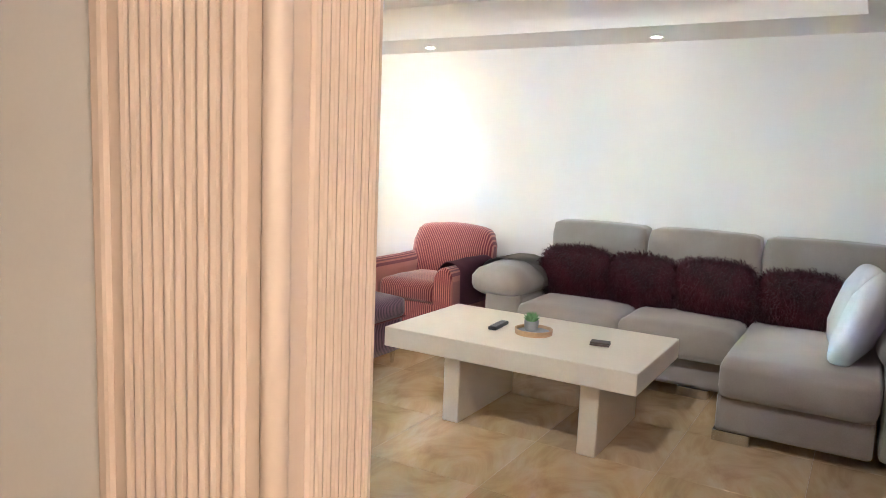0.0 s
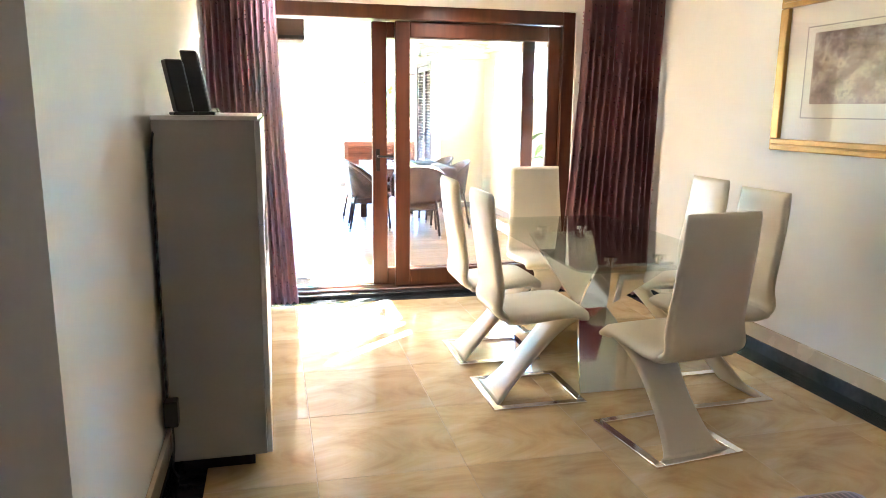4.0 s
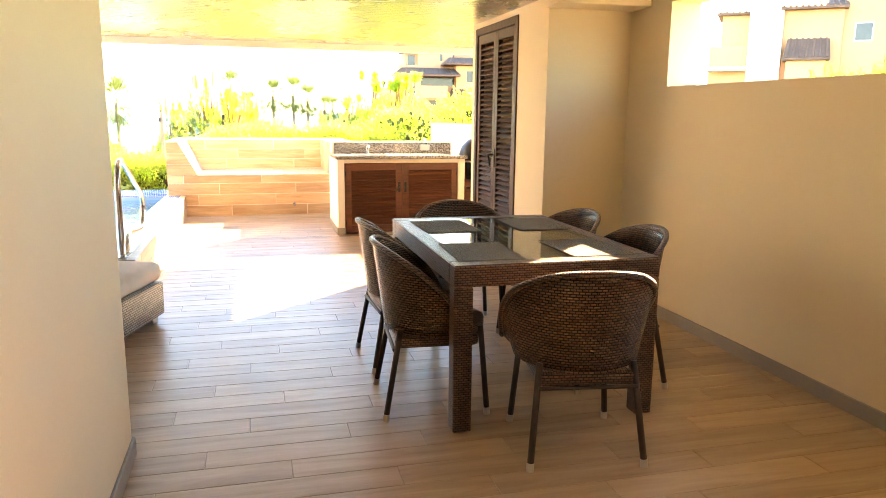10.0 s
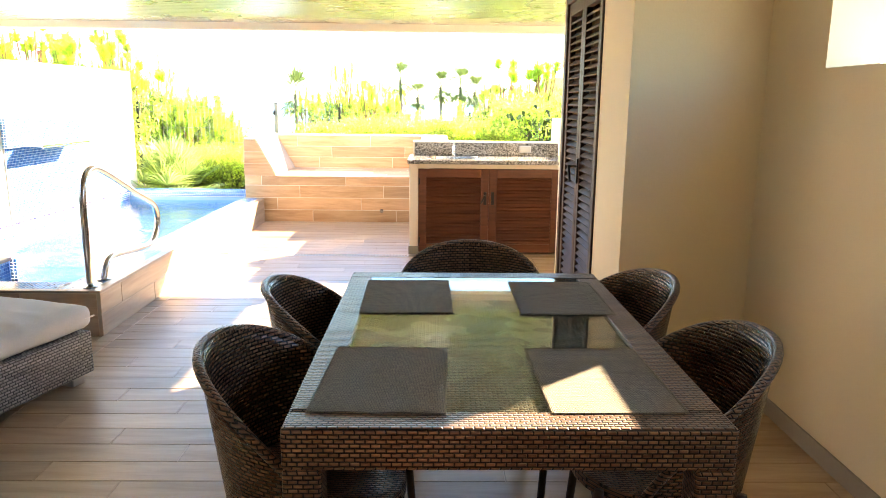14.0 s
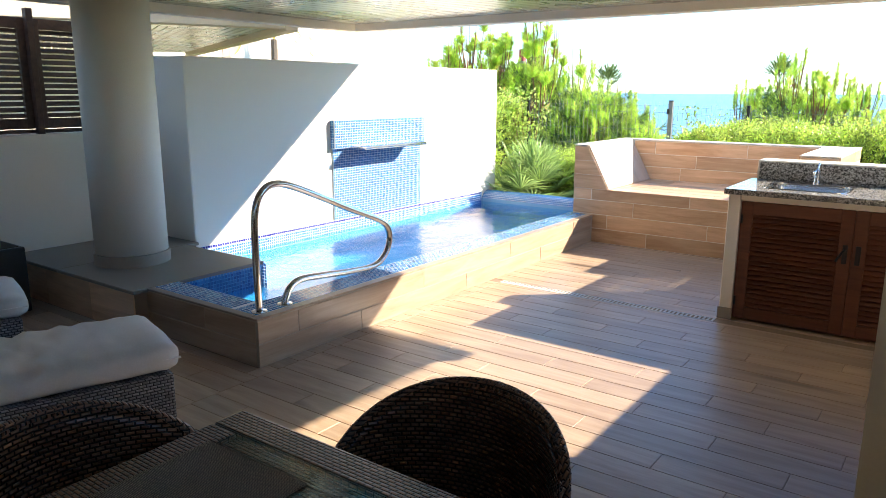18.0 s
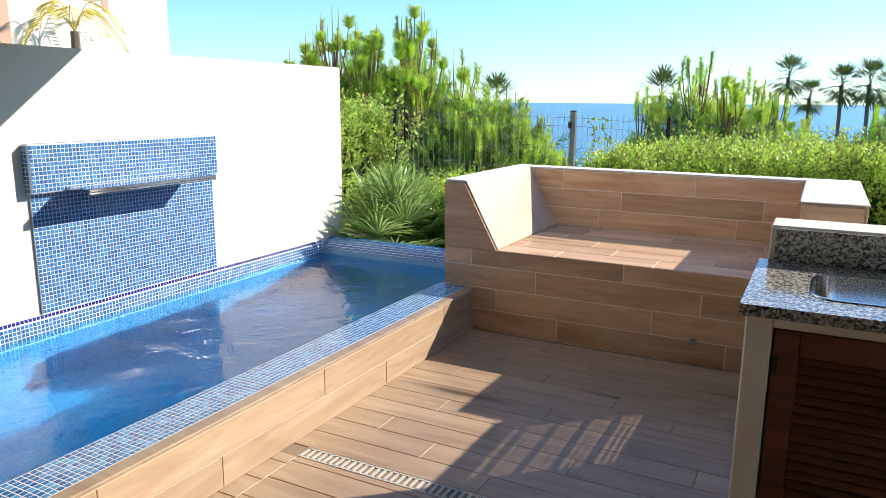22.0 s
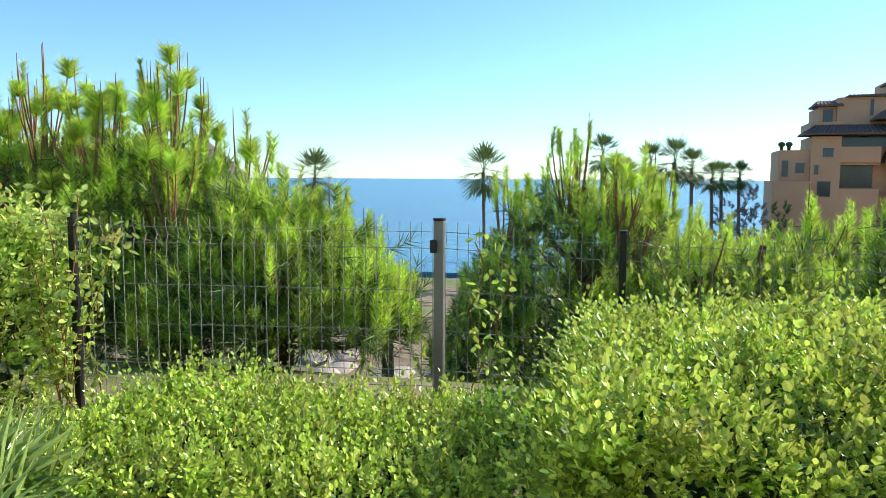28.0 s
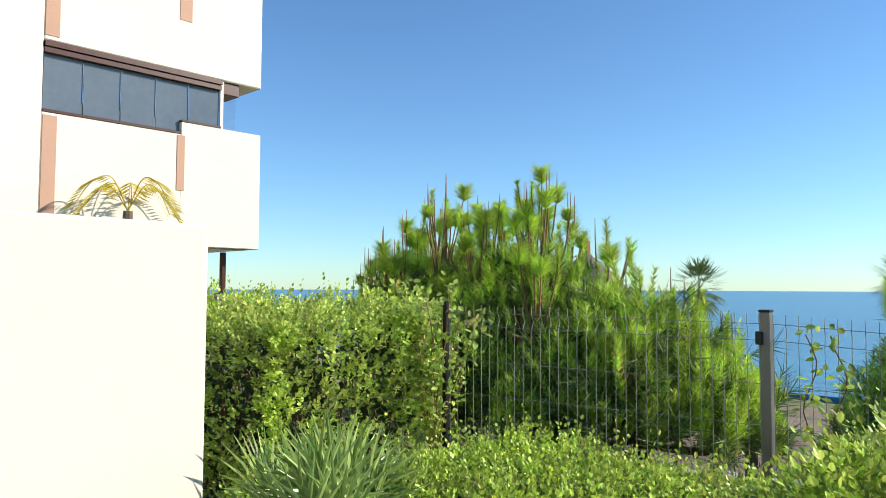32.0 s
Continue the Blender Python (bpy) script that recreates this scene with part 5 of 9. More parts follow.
def patio_chair():
    ob = thing("patio_chair", "dark brown wicker tub chair with slim metal legs", "patio chair", "chairs round the patio table")
    # shell: a curved wall that wraps round the seat, high behind and running down to the front
    bm = bmesh.new()
    nu, nv = 30, 9
    rows = []
    for j in range(nv + 1):
        v = j / nv
        row = []
        for i in range(nu + 1):
            u = i / nu * 2 - 1
            ang = math.pi + u * 1.95
            top = 0.80 - 0.31 * abs(u) ** 2.2 - 0.04 * abs(u) ** 8
            z = 0.40 + (top - 0.40) * v
            rx = 0.235 + 0.055 * v * (1 - 0.3 * abs(u))
            ry = 0.258 + 0.054 * v
            row.append(bm.verts.new((0.02 + rx * math.cos(ang), ry * math.sin(ang), z)))
        rows.append(row)
    rim = [v.co.copy() for v in rows[-1]]
    skin = []
    for row in rows:
        skin.append([bm.verts.new((0.02 + (v.co.x - 0.02) * 0.945, v.co.y * 0.945, v.co.z)) for v in row])
    for a, b, c, d in zip(rows, rows[1:], skin, skin[1:]):
        for i in range(nu):
            bm.faces.new((a[i], a[i + 1], b[i + 1], b[i]))
            bm.faces.new((c[i + 1], c[i], d[i], d[i + 1]))
    for i in range(nu):
        bm.faces.new((rows[-1][i], rows[-1][i + 1], skin[-1][i + 1], skin[-1][i]))
        bm.faces.new((rows[0][i + 1], rows[0][i], skin[0][i], skin[0][i + 1]))
    part("back_shell", bm, RATTANTUB, ob, smooth=True)
    part("rim", tube(rim, 0.013, 8), RATTAN, ob, "braided wicker rim", True)
    bm = bmesh.new()
    n = 24
    ring = [(0.03 + 0.235 * math.cos(2 * math.pi * k / n) * (1.0 if math.cos(2 * math.pi * k / n) < 0 else 1.0), 0.24 * math.sin(2 * math.pi * k / n)) for k in range(n)]
    lo = [bm.verts.new((x, y, 0.385)) for x, y in ring]
    hi = [bm.verts.new((x, y, 0.425)) for x, y in ring]
    bm.faces.new(lo[::-1])
    bm.faces.new(hi)
    for k in range(n):
        bm.faces.new((lo[k], lo[(k + 1) % n], hi[(k + 1) % n], hi[k]))
    part("seat", bm, RATTAN, ob, "woven wicker seat")
    part("seat_apron", rounded(-0.185, 0.205, -0.195, 0.195, 0.325, 0.384, 0.02, 2), RATTAN, ob, "woven wicker band under the seat")
    for x, y, dx, dy in ((-0.16, -0.19, -0.07, -0.04), (-0.16, 0.19, -0.07, 0.04), (0.21, -0.19, 0.03, -0.03), (0.21, 0.19, 0.03, 0.03)):
        leg = part("leg", tube([(x, y, 0.42), (x + dx, y + dy, 0.03)], 0.0135, 10), DARKTUBE, ob, smooth=True)
        part("foot_cap", tube([(x + dx * 0.995, y + dy * 0.995, 0.034), (x + dx * 1.06, y + dy * 1.06, 0.0)], 0.0155, 10), SILVERFOOT, leg, "silver foot cap")
    part("stretcher", tube([(-0.19, -0.20, 0.325), (-0.19, 0.20, 0.325)], 0.009, 8), DARKTUBE, ob)
    part("stretcher", tube([(0.21, -0.19, 0.37), (0.21, 0.19, 0.37)], 0.009, 8), DARKTUBE, ob)
    return ob


pc = patio_chair()
pc.matrix_basis = pose(2.07, 3.83, 0, 0, 0, 81)
for x, y, r in ((1.585, 4.44, -4), (1.605, 5.08, 3), (2.585, 4.54, 176), (2.53, 5.19, 184), (2.08, 5.58, -92)):
    copy_thing(pc, pose(x, y, 0, 0, 0, r))


def sun_lounger(at, turn, back):
    ob = thing("sun_lounger", "grey wicker sun lounger with a pale cushion" + (", backrest raised" if back else ""), "sun lounger", "loungers by the pool", at, turn)
    L, W = 1.25, 0.62
    part("frame", rounded(-L, -0.01, -W / 2, W / 2, 0.05, 0.27, 0.01, 2), RATTANGREY, ob)
    for x in (-0.09, -L + 0.09):
        for y in (-W / 2 + 0.07, W / 2 - 0.07):
            part("foot", rounded(x - 0.04, x + 0.04, y - 0.04, y + 0.04, 0, 0.05, 0.004, 1), SILVERFOOT, ob)
    bm = cushion(-L - 0.02, 0.03, -W / 2 + 0.01, W / 2 - 0.01, 0.272, 0.40, 0.05, 0.02, 26, at[0])
    for v in bm.verts:
        if v.co.z > 0.36:
            v.co.z += 0.012 * math.sin(v.co.x * 46 + 3 * noise.noise(Vector((v.co.x * 4, v.co.y * 5, 1)))) * math.exp(-((v.co.x + 0.55) / 0.35) ** 2)
    part("mattress", bm, CANVAS, ob, "wrinkled pale canvas cushion", True)
    if back:
        bm = cushion(-0.62, 0.0, -W / 2 + 0.01, W / 2 - 0.01, 0.0, 0.12, 0.05, 0.02, 14, 5)
        bmesh.ops.transform(bm, matrix=pose(-L + 0.02, 0, 0.29, 0, 26, 0), verts=bm.verts[:])
        part("back_cushion", bm, CANVAS, ob, "raised pale canvas cushion", True)
        bm = rounded(-0.62, 0.0, -W / 2, W / 2, -0.05, -0.005, 0.01, 1)
        bmesh.ops.transform(bm, matrix=pose(-L + 0.02, 0, 0.29, 0, 26, 0), verts=bm.verts[:])
        part("back_frame", bm, RATTANGREY, ob)
    part("piping", tube([(-L, -W / 2 + 0.012, 0.335), (0.028, -W / 2 + 0.012, 0.335)], 0.005, 6), LINEN, ob)
    return ob


sun_lounger((-0.11, 6.26, 0), 73, True)
sun_lounger((-1.48, 6.22, 0), 73, True)


def planter(x, y):
    ob = thing("planter", "black square planter with small columnar cacti", "planter", at=(x, y, 0))
    part("pot", rounded(-0.2, 0.2, -0.2, 0.2, 0, 0.46, 0.01, 2), BLACKPL, ob)
    part("soil", plain((-0.17, 0.17, -0.17, 0.17, 0.455, 0.465)), blotchy("potting_soil", (0.05, 0.035, 0.02), (0.09, 0.06, 0.04), 0.95, 12, 90, 0.5), ob)
    cact = blotchy("cactus_green", (0.09, 0.13, 0.05), (0.16, 0.20, 0.09), 0.6, 12, 80, 0.2)
    for cx, cy, h in ((-0.08, 0.02, 0.26), (0.0, 0.06, 0.20), (0.05, -0.05, 0.17), (0.11, 0.05, 0.12)):
        bm = bmesh.new()
        n = 16
        rings = []
        for k in range(9):
            t = k / 8
            r = 0.03 * (1 - 0.05 * t) * (math.sqrt(max(0.02, 1 - ((t - 0.8) / 0.2) ** 2)) if t > 0.8 else 1)
            rings.append([bm.verts.new((cx + r * (1 + 0.18 * (-1) ** q) * math.cos(2 * math.pi * q / n), cy + r * (1 + 0.18 * (-1) ** q) * math.sin(2 * math.pi * q / n), 0.46 + h * t)) for q in range(n)])
        for a, b in zip(rings, rings[1:]):
            for q in range(n):
                bm.faces.new((a[q], a[(q + 1) % n], b[(q + 1) % n], b[q]))
        bm.faces.new(rings[-1])
        part("cactus", bm, cact, ob, "ribbed green cactus")


planter(-2.42, 6.42)
dm = thing("doormat", "grey woven doormat outside the sliding door", "doormat", at=(0.62, 1.78, 0.001))
part("mat", rounded(-0.30, 0.28, -0.17, 0.17, 0, 0.008, 0.003, 1), MESHMAT, dm)

# column on its plinth
col = tagged(new("column"), "round cream rendered column beside the pool", "column", kind="structure")
part("shaft", lathe([(0.25, 0.285), (0.25, 2.2)], 40, pose(-1.925, 7.23, 0)), OUTWHITE, col, smooth=True)
part("base_ring", lathe([(0.262, 0.285), (0.262, 0.37), (0.25, 0.372)], 40, pose(-1.925, 7.23, 0)), TAUPE, col, "taupe tile base ring")


def shutter_panel(parent, x, y0, y1, z0, z1, mat_, thick=0.04, pitch=0.045, face=-1):
    """A louvred leaf in the yz plane: stiles, rails and slanted slats."""
    leaf = part("leaf", rounded(x, x + thick, y0, y0 + 0.06, z0, z1, 0.003, 1), mat_, parent)
    part("stile", rounded(x, x + thick, y1 - 0.06, y1, z0, z1, 0.003, 1), mat_, leaf)
    part("rail", rounded(x, x + thick, y0 + 0.06, y1 - 0.06, z1 - 0.08, z1, 0.003, 1), mat_, leaf)
    part("rail", rounded(x, x + thick, y0 + 0.06, y1 - 0.06, z0, z0 + 0.08, 0.003, 1), mat_, leaf)
    me = None
    z = z0 + 0.1
    while z < z1 - 0.095:
        if me is None:
            bm = bmesh.new()
            bm_box(bm, -0.022, 0.022, -(y1 - y0 - 0.12) / 2, (y1 - y0 - 0.12) / 2, -0.0045, 0.0045)
            bmesh.ops.rotate(bm, verts=bm.verts[:], matrix=Euler((0, radians(38 * face), 0)).to_matrix())
            me = finish("slat", bm, mat_)
        ob = new("slat", me)
        ob.parent = leaf
        ob.matrix_basis = pose(x + thick / 2, (y0 + y1) / 2, z)
        z += pitch
    return leaf


ld = tagged(new("door_2"), "pair of dark brown louvred store doors, shut", "louvred door", kind="structure")
part("door_frame", rounded(2.838, 2.90, 6.72, 6.78, 0, 2.15, 0.003, 1), LOUVRE_DK, ld)
part("door_frame", rounded(2.838, 2.90, 7.78, 7.84, 0, 2.15, 0.003, 1), LOUVRE_DK, ld)
part("door_frame", rounded(2.838, 2.90, 6.78, 7.78, 2.09, 2.15, 0.003, 1), LOUVRE_DK, ld)
shutter_panel(ld, 2.852, 6.785, 7.278, 0.02, 2.085, LOUVRE_DK)
shutter_panel(ld, 2.852, 7.282, 7.775, 0.02, 2.085, LOUVRE_DK)
part("handle_plate", rounded(2.84, 2.852, 7.24, 7.27, 0.92, 1.08, 0.003, 1), BLACKMETAL, ld)
part("handle", tube(arc([(2.846, 7.255, 1.03), (2.80, 7.255, 1.03), (2.79, 7.245, 1.02), (2.79, 7.20, 0.94)], 4), 0.009, 8), BLACKMETAL, ld, "black lever handle")

sh = tagged(new("window_2"), "dark brown louvred screen above the partition wall", "louvred screen", kind="structure")
for y0, y1 in ((4.52, 5.30), (5.32, 6.20), (6.22, 7.12), (7.16, 8.06)):
    shutter_panel(sh, -2.99, y0, y1, 1.22, 2.05, LOUVRE_DK, face=1)
part("post", rounded(-2.96, -2.90, 7.115, 7.165, 1.15, 2.12, 0.004, 1), LOUVRE_DK, sh)
part("rail", rounded(-2.99, -2.95, 4.5, 8.06, 1.185, 1.215, 0.004, 1), LOUVRE_DK, sh)

# ---- cooking counter ----
def counter():
    ob = thing("outdoor_counter", "white rendered counter with louvred doors", "kitchen counter", at=(0, 0, 0))
    part("side_wall", rounded(1.70, 1.78, 9.36, 10.24, 0, 0.862, 0.006, 1), OUTWHITE, ob)
    part("side_wall", rounded(3.12, 3.20, 9.36, 10.24, 0, 0.862, 0.006, 1), OUTWHITE, ob)
    part("back_wall", rounded(1.715, 3.20, 10.031, 10.25, 0.862, 1.034, 0.006, 1), OUTWHITE, ob)
    part("back_panel", rounded(1.78, 3.12, 10.14, 10.24, 0, 0.862, 0.006, 1), OUTWHITE, ob)
    part("lintel", rounded(1.78, 3.12, 9.36, 9.44, 0.82, 0.862, 0.004, 1), OUTWHITE, ob)
    part("foot_tile", rounded(1.694, 1.786, 9.352, 9.36, 0, 0.08, 0.002, 1), TAUPE, ob)
    part("foot_tile", rounded(1.692, 1.70, 9.352, 10.24, 0, 0.08, 0.002, 1), TAUPE, ob)
    for k, (x0, x1) in enumerate(((1.785, 2.449), (2.451, 3.115))):
        leaf = part("door", rounded(x0, x0 + 0.075, 9.37, 9.40, 0.02, 0.815, 0.003, 1), LOUVRE_RED, ob)
        part("stile", rounded(x1 - 0.075, x1, 9.37, 9.40, 0.02, 0.815, 0.003, 1), LOUVRE_RED, leaf)
        part("rail", rounded(x0 + 0.075, x1 - 0.075, 9.37, 9.40, 0.735, 0.815, 0.003, 1), LOUVRE_RED, leaf)
        part("rail", rounded(x0 + 0.075, x1 - 0.075, 9.37, 9.40, 0.02, 0.10, 0.003, 1), LOUVRE_RED, leaf)
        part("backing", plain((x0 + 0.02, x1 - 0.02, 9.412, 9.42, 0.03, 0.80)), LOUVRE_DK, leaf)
        bm = bmesh.new()
        bm_box(bm, -(x1 - x0 - 0.15) / 2, (x1 - x0 - 0.15) / 2, -0.02, 0.02, -0.004, 0.004)
        bmesh.ops.rotate(bm, verts=bm.verts[:], matrix=Euler((radians(42), 0, 0)).to_matrix())
        me = finish("slat", bm, LOUVRE_RED)
        z = 0.12
        while z < 0.73:
            s = new("slat", me)
            s.parent = leaf
            s.matrix_basis = pose((x0 + x1) / 2, 9.387, z)
            z += 0.032
        hx = x1 - 0.035 if k == 0 else x0 + 0.035
        part("handle_plate", rounded(hx - 0.014, hx + 0.014, 9.358, 9.37, 0.48, 0.60, 0.003, 1), BLACKMETAL, leaf)
        if k == 0:
            part("handle", tube(arc([(hx, 9.365, 0.57), (hx, 9.325, 0.57), (hx - 0.01, 9.315, 0.56), (hx - 0.04, 9.312, 0.50)], 4), 0.008, 8), BLACKMETAL, leaf)
        for z in (0.14, 0.70):
            hb = x0 + 0.01 if k == 0 else x1 - 0.01
            part("hinge", tube([(hb, 9.364, z - 0.03), (hb, 9.364, z + 0.03)], 0.007, 8), BLACKMETAL, leaf)
    return ob


counter()
wt = thing("worktop", "speckled grey granite worktop with an inset sink", "worktop", at=(0, 0, 0))
sx0, sx1, sy0, sy1 = 1.885, 2.37, 9.47, 9.83
part("slab", plain((1.685, sx0, 9.30, 10.03, 0.864, 0.90), (sx1, 3.215, 9.30, 10.03, 0.864, 0.90), (sx0, sx1, 9.30, sy0, 0.864, 0.90), (sx0, sx1, sy1, 10.03, 0.864, 0.90)), GRANITE, wt)
part("backsplash", rounded(1.735, 3.20, 10.005, 10.03, 0.901, 1.026, 0.002, 1), GRANITE, wt)
sk = thing("sink", "brushed steel sink set into the granite", "sink", at=(0, 0, 0))
def corner_ring(grow, z, r=0.07):
    """Points round the sink's opening, with rounded corners."""
    out = []
    for cx, cy, a0 in ((sx1 - r, sy1 - r, 0), (sx0 + r, sy1 - r, 90), (sx0 + r, sy0 + r, 180), (sx1 - r, sy0 + r, 270)):
        for k in range(7):
            a = radians(a0 + 15 * k)
            out.append((cx + (r + grow) * math.cos(a), cy + (r + grow) * math.sin(a), z))
    return out


def ring_wall(rings, close=False):
    bm = bmesh.new()
    vs = [[bm.verts.new(p) for p in ring] for ring in rings]
    for a, b in zip(vs, vs[1:]):
        for k in range(len(a)):
            bm.faces.new((a[k], a[(k + 1) % len(a)], b[(k + 1) % len(a)], b[k]))
    if close:
        bm.faces.new(vs[-1])
    return bm


part("bowl", ring_wall([corner_ring(0.0, 0.899), corner_ring(-0.004, 0.80), corner_ring(-0.03, 0.75), corner_ring(-0.06, 0.742)], True), STEEL, sk, smooth=True)
part("rim", ring_wall([corner_ring(0.012, 0.9005), corner_ring(0.011, 0.904), corner_ring(0.001, 0.904), corner_ring(0.0, 0.895)]), STEEL, sk)
# the granite fills the corners outside the rounded bowl
bm = bmesh.new()
for sx, sy, pts in ((sx1, sy1, corner_ring(0.004, 0.9)[0:7]), (sx0, sy1, corner_ring(0.004, 0.9)[7:14]), (sx0, sy0, corner_ring(0.004, 0.9)[14:21]), (sx1, sy0, corner_ring(0.004, 0.9)[21:28])):
    bm.faces.new([bm.verts.new((sx, sy, 0.9))] + [bm.verts.new(q) for q in pts])
part("corner_fill", bm, GRANITE, wt)
tp = thing("tap", "chrome mixer tap at the sink", "tap", at=(2.13, 9.92, 0.90))
part("body", lathe([(0.024, 0), (0.024, 0.015), (0.018, 0.02), (0.018, 0.09), (0.010, 0.095)], 18), CHROME, tp, smooth=False)
part("spout", tube(arc([(0, 0, 0.05), (0, -0.05, 0.085), (0, -0.12, 0.09), (0, -0.13, 0.07)], 5), 0.010, 10), CHROME, tp, smooth=True)
part("lever", tube([(0, 0, 0.095), (0.0, 0.05, 0.14)], 0.006, 8), CHROME, tp)
so = thing("outlet_box", "white outdoor socket box on the backsplash", "socket", at=(2.86, 9.999, 0.965))
part("box", rounded(-0.06, 0.06, -0.02, 0.005, -0.035, 0.035, 0.005, 2), TVWHITE, so)
part("flap", rounded(-0.052, 0.052, -0.024, -0.021, -0.028, 0.028, 0.001, 1), VASEWHITE, so)

bbq = thing("barbecue", "round black kettle barbecue beside the counter", "barbecue", at=(3.42, 9.62, 0))
part("bowl", lathe([(0.05, 0.56), (0.14, 0.60), (0.20, 0.70), (0.215, 0.82)], 28), BLACKMETAL, bbq, smooth=True)
part("lid", lathe([(0.218, 0.825), (0.215, 0.90), (0.18, 1.00), (0.11, 1.07), (0.03, 1.10)], 28), BLACKMETAL, bbq, smooth=True)
part("band", lathe([(0.221, 0.812), (0.223, 0.832), (0.216, 0.834)], 28), STEEL, bbq)
part("knob", lathe([(0.012, 1.095), (0.012, 1.13), (0.03, 1.135), (0.03, 1.15), (0.005, 1.152)], 14), BLACKPL, bbq)
part("cart", rounded(-0.24, 0.2, -0.24, 0.24, 0.03, 0.60, 0.01, 1), LOUVRE_RED, bbq, "red-brown wooden cart")
for z in (0.2, 0.36, 0.52):
    part("drawer_pull", rounded(-0.2, 0.1, -0.262, -0.24, z - 0.01, z + 0.01, 0.004, 1), BLACKMETAL, bbq)
for x in (-0.19, 0.15):
    for y in (-0.19, 0.19):
        part("foot", lathe([(0.03, 0), (0.03, 0.03)], 12, pose(x, y, 0)), BLACKPL, bbq)

# dark box under the terrace ceiling by the door, and a plant outside the fixed glass
bx = thing("ceiling_box", "dark brown boxed blind case under the terrace ceiling", "blind case", at=(0, 0, 0))
part("case", rounded(0.282, 0.78, 2.36, 2.70, 1.99, 2.196, 0.008, 1), LOUVRE_DK, bx)
part("front_strip", rounded(0.282, 0.782, 2.352, 2.36, 2.0, 2.03, 0.002, 1), BLACKMETAL, bx)
pl = thing("potted_plant", "green leafy plant in a terracotta pot", "plant", at=(3.02, 2.05, 0))
part("pot", lathe([(0.10, 0.0), (0.14, 0.24), (0.155, 0.25), (0.155, 0.29), (0.135, 0.29), (0.125, 0.23), (0.01, 0.23)], 24), blotchy("terracotta_pot", (0.34, 0.15, 0.08), (0.44, 0.22, 0.12), 0.8, 5, 60, 0.2), pl)
PLANTLEAF = blotchy("glossy_green_leaf", (0.05, 0.14, 0.02), (0.14, 0.30, 0.05), 0.35, 6, 40, 0.1)
for k in range(16):
    a_, h_ = k * 2.4, 0.45 + 0.05 * k
    px_, py_ = 0.05 * math.cos(a_), 0.05 * math.sin(a_)
    st_ = part("stem", tube(arc([(px_ * 0.4, py_ * 0.4, 0.23), (px_, py_, 0.23 + h_ * 0.6), (px_ * 3, py_ * 3, 0.23 + h_ * 0.85)], 4), 0.005, 6), PLANTLEAF, pl)
    bm = bmesh.new()
    n_ = 7
    side_ = Vector((-math.sin(a_), math.cos(a_), 0))
    out_ = Vector((math.cos(a_), math.sin(a_), 0.15))
    o_ = Vector((px_ * 3, py_ * 3, 0.23 + h_ * 0.85))
    rows_ = []
    for i in range(n_):
        t_ = i / (n_ - 1)
        c_ = o_ + out_ * (0.20 * t_) + Vector((0, 0, -0.14 * t_ * t_))
        w_ = 0.045 * math.sin(math.pi * (0.06 + 0.92 * t_)) + 0.002
        rows_.append([bm.verts.new(c_ - side_ * w_ + Vector((0, 0, 0.012))), bm.verts.new(c_), bm.verts.new(c_ + side_ * w_ + Vector((0, 0, 0.012)))])
    for r_, q_ in zip(rows_, rows_[1:]):
        bm.faces.new((r_[0], r_[1], q_[1], q_[0]))
        bm.faces.new((r_[1], r_[2], q_[2], q_[1]))
    part("leaf", bm, PLANTLEAF, st_, smooth=True)


# ---- plunge pool ----
MOS_M, on, ol, ob_ = base("blue_glass_mosaic", 0.15)
ogeo = on.new("ShaderNodeNewGeometry")
ol.new(ramp(on, ol, ogeo.outputs["Random Per Island"], [(0.0, (0.022, 0.115, 0.32)), (0.5, (0.034, 0.165, 0.41)), (1.0, (0.065, 0.26, 0.53))]), ob_.inputs["Base Color"])
MOSAIC = MOS_M
DARKMOS_M, dn, dl, db = base("dark_blue_glass_mosaic", 0.12)
dgeo = dn.new("ShaderNodeNewGeometry")
dl.new(ramp(dn, dl, dgeo.outputs["Random Per Island"], [(0.0, (0.015, 0.085, 0.26)), (0.6, (0.04, 0.19, 0.42)), (1.0, (0.10, 0.34, 0.58))]), db.inputs["Base Color"])
DARKMOS = DARKMOS_M
MOSGROUT = blotchy("white_mosaic_grout", (0.58, 0.64, 0.69), (0.66, 0.71, 0.75), 0.8, 6, 90, 0.1)
POOLIN, kn, kl, kb = base("small_blue_pool_tiles", 0.3)
kbr = kn.new("ShaderNodeTexBrick")
kbr.offset, kbr.squash = 0.0, 1.0
for key, val in (("Scale", 1.0), ("Mortar Size", 0.003), ("Brick Width", 0.025), ("Row Height", 0.025), ("Bias", 0.0)):
    kbr.inputs[key].default_value = val
for key, val in (("Color1", (0.020, 0.20, 0.46, 1)), ("Color2", (0.05, 0.33, 0.62, 1)), ("Mortar", (0.20, 0.42, 0.58, 1))):
    kbr.inputs[key].default_value = val
kl.new(coords(kn, kl), kbr.inputs["Vector"])
kl.new(kbr.outputs["Color"], kb.inputs["Base Color"])


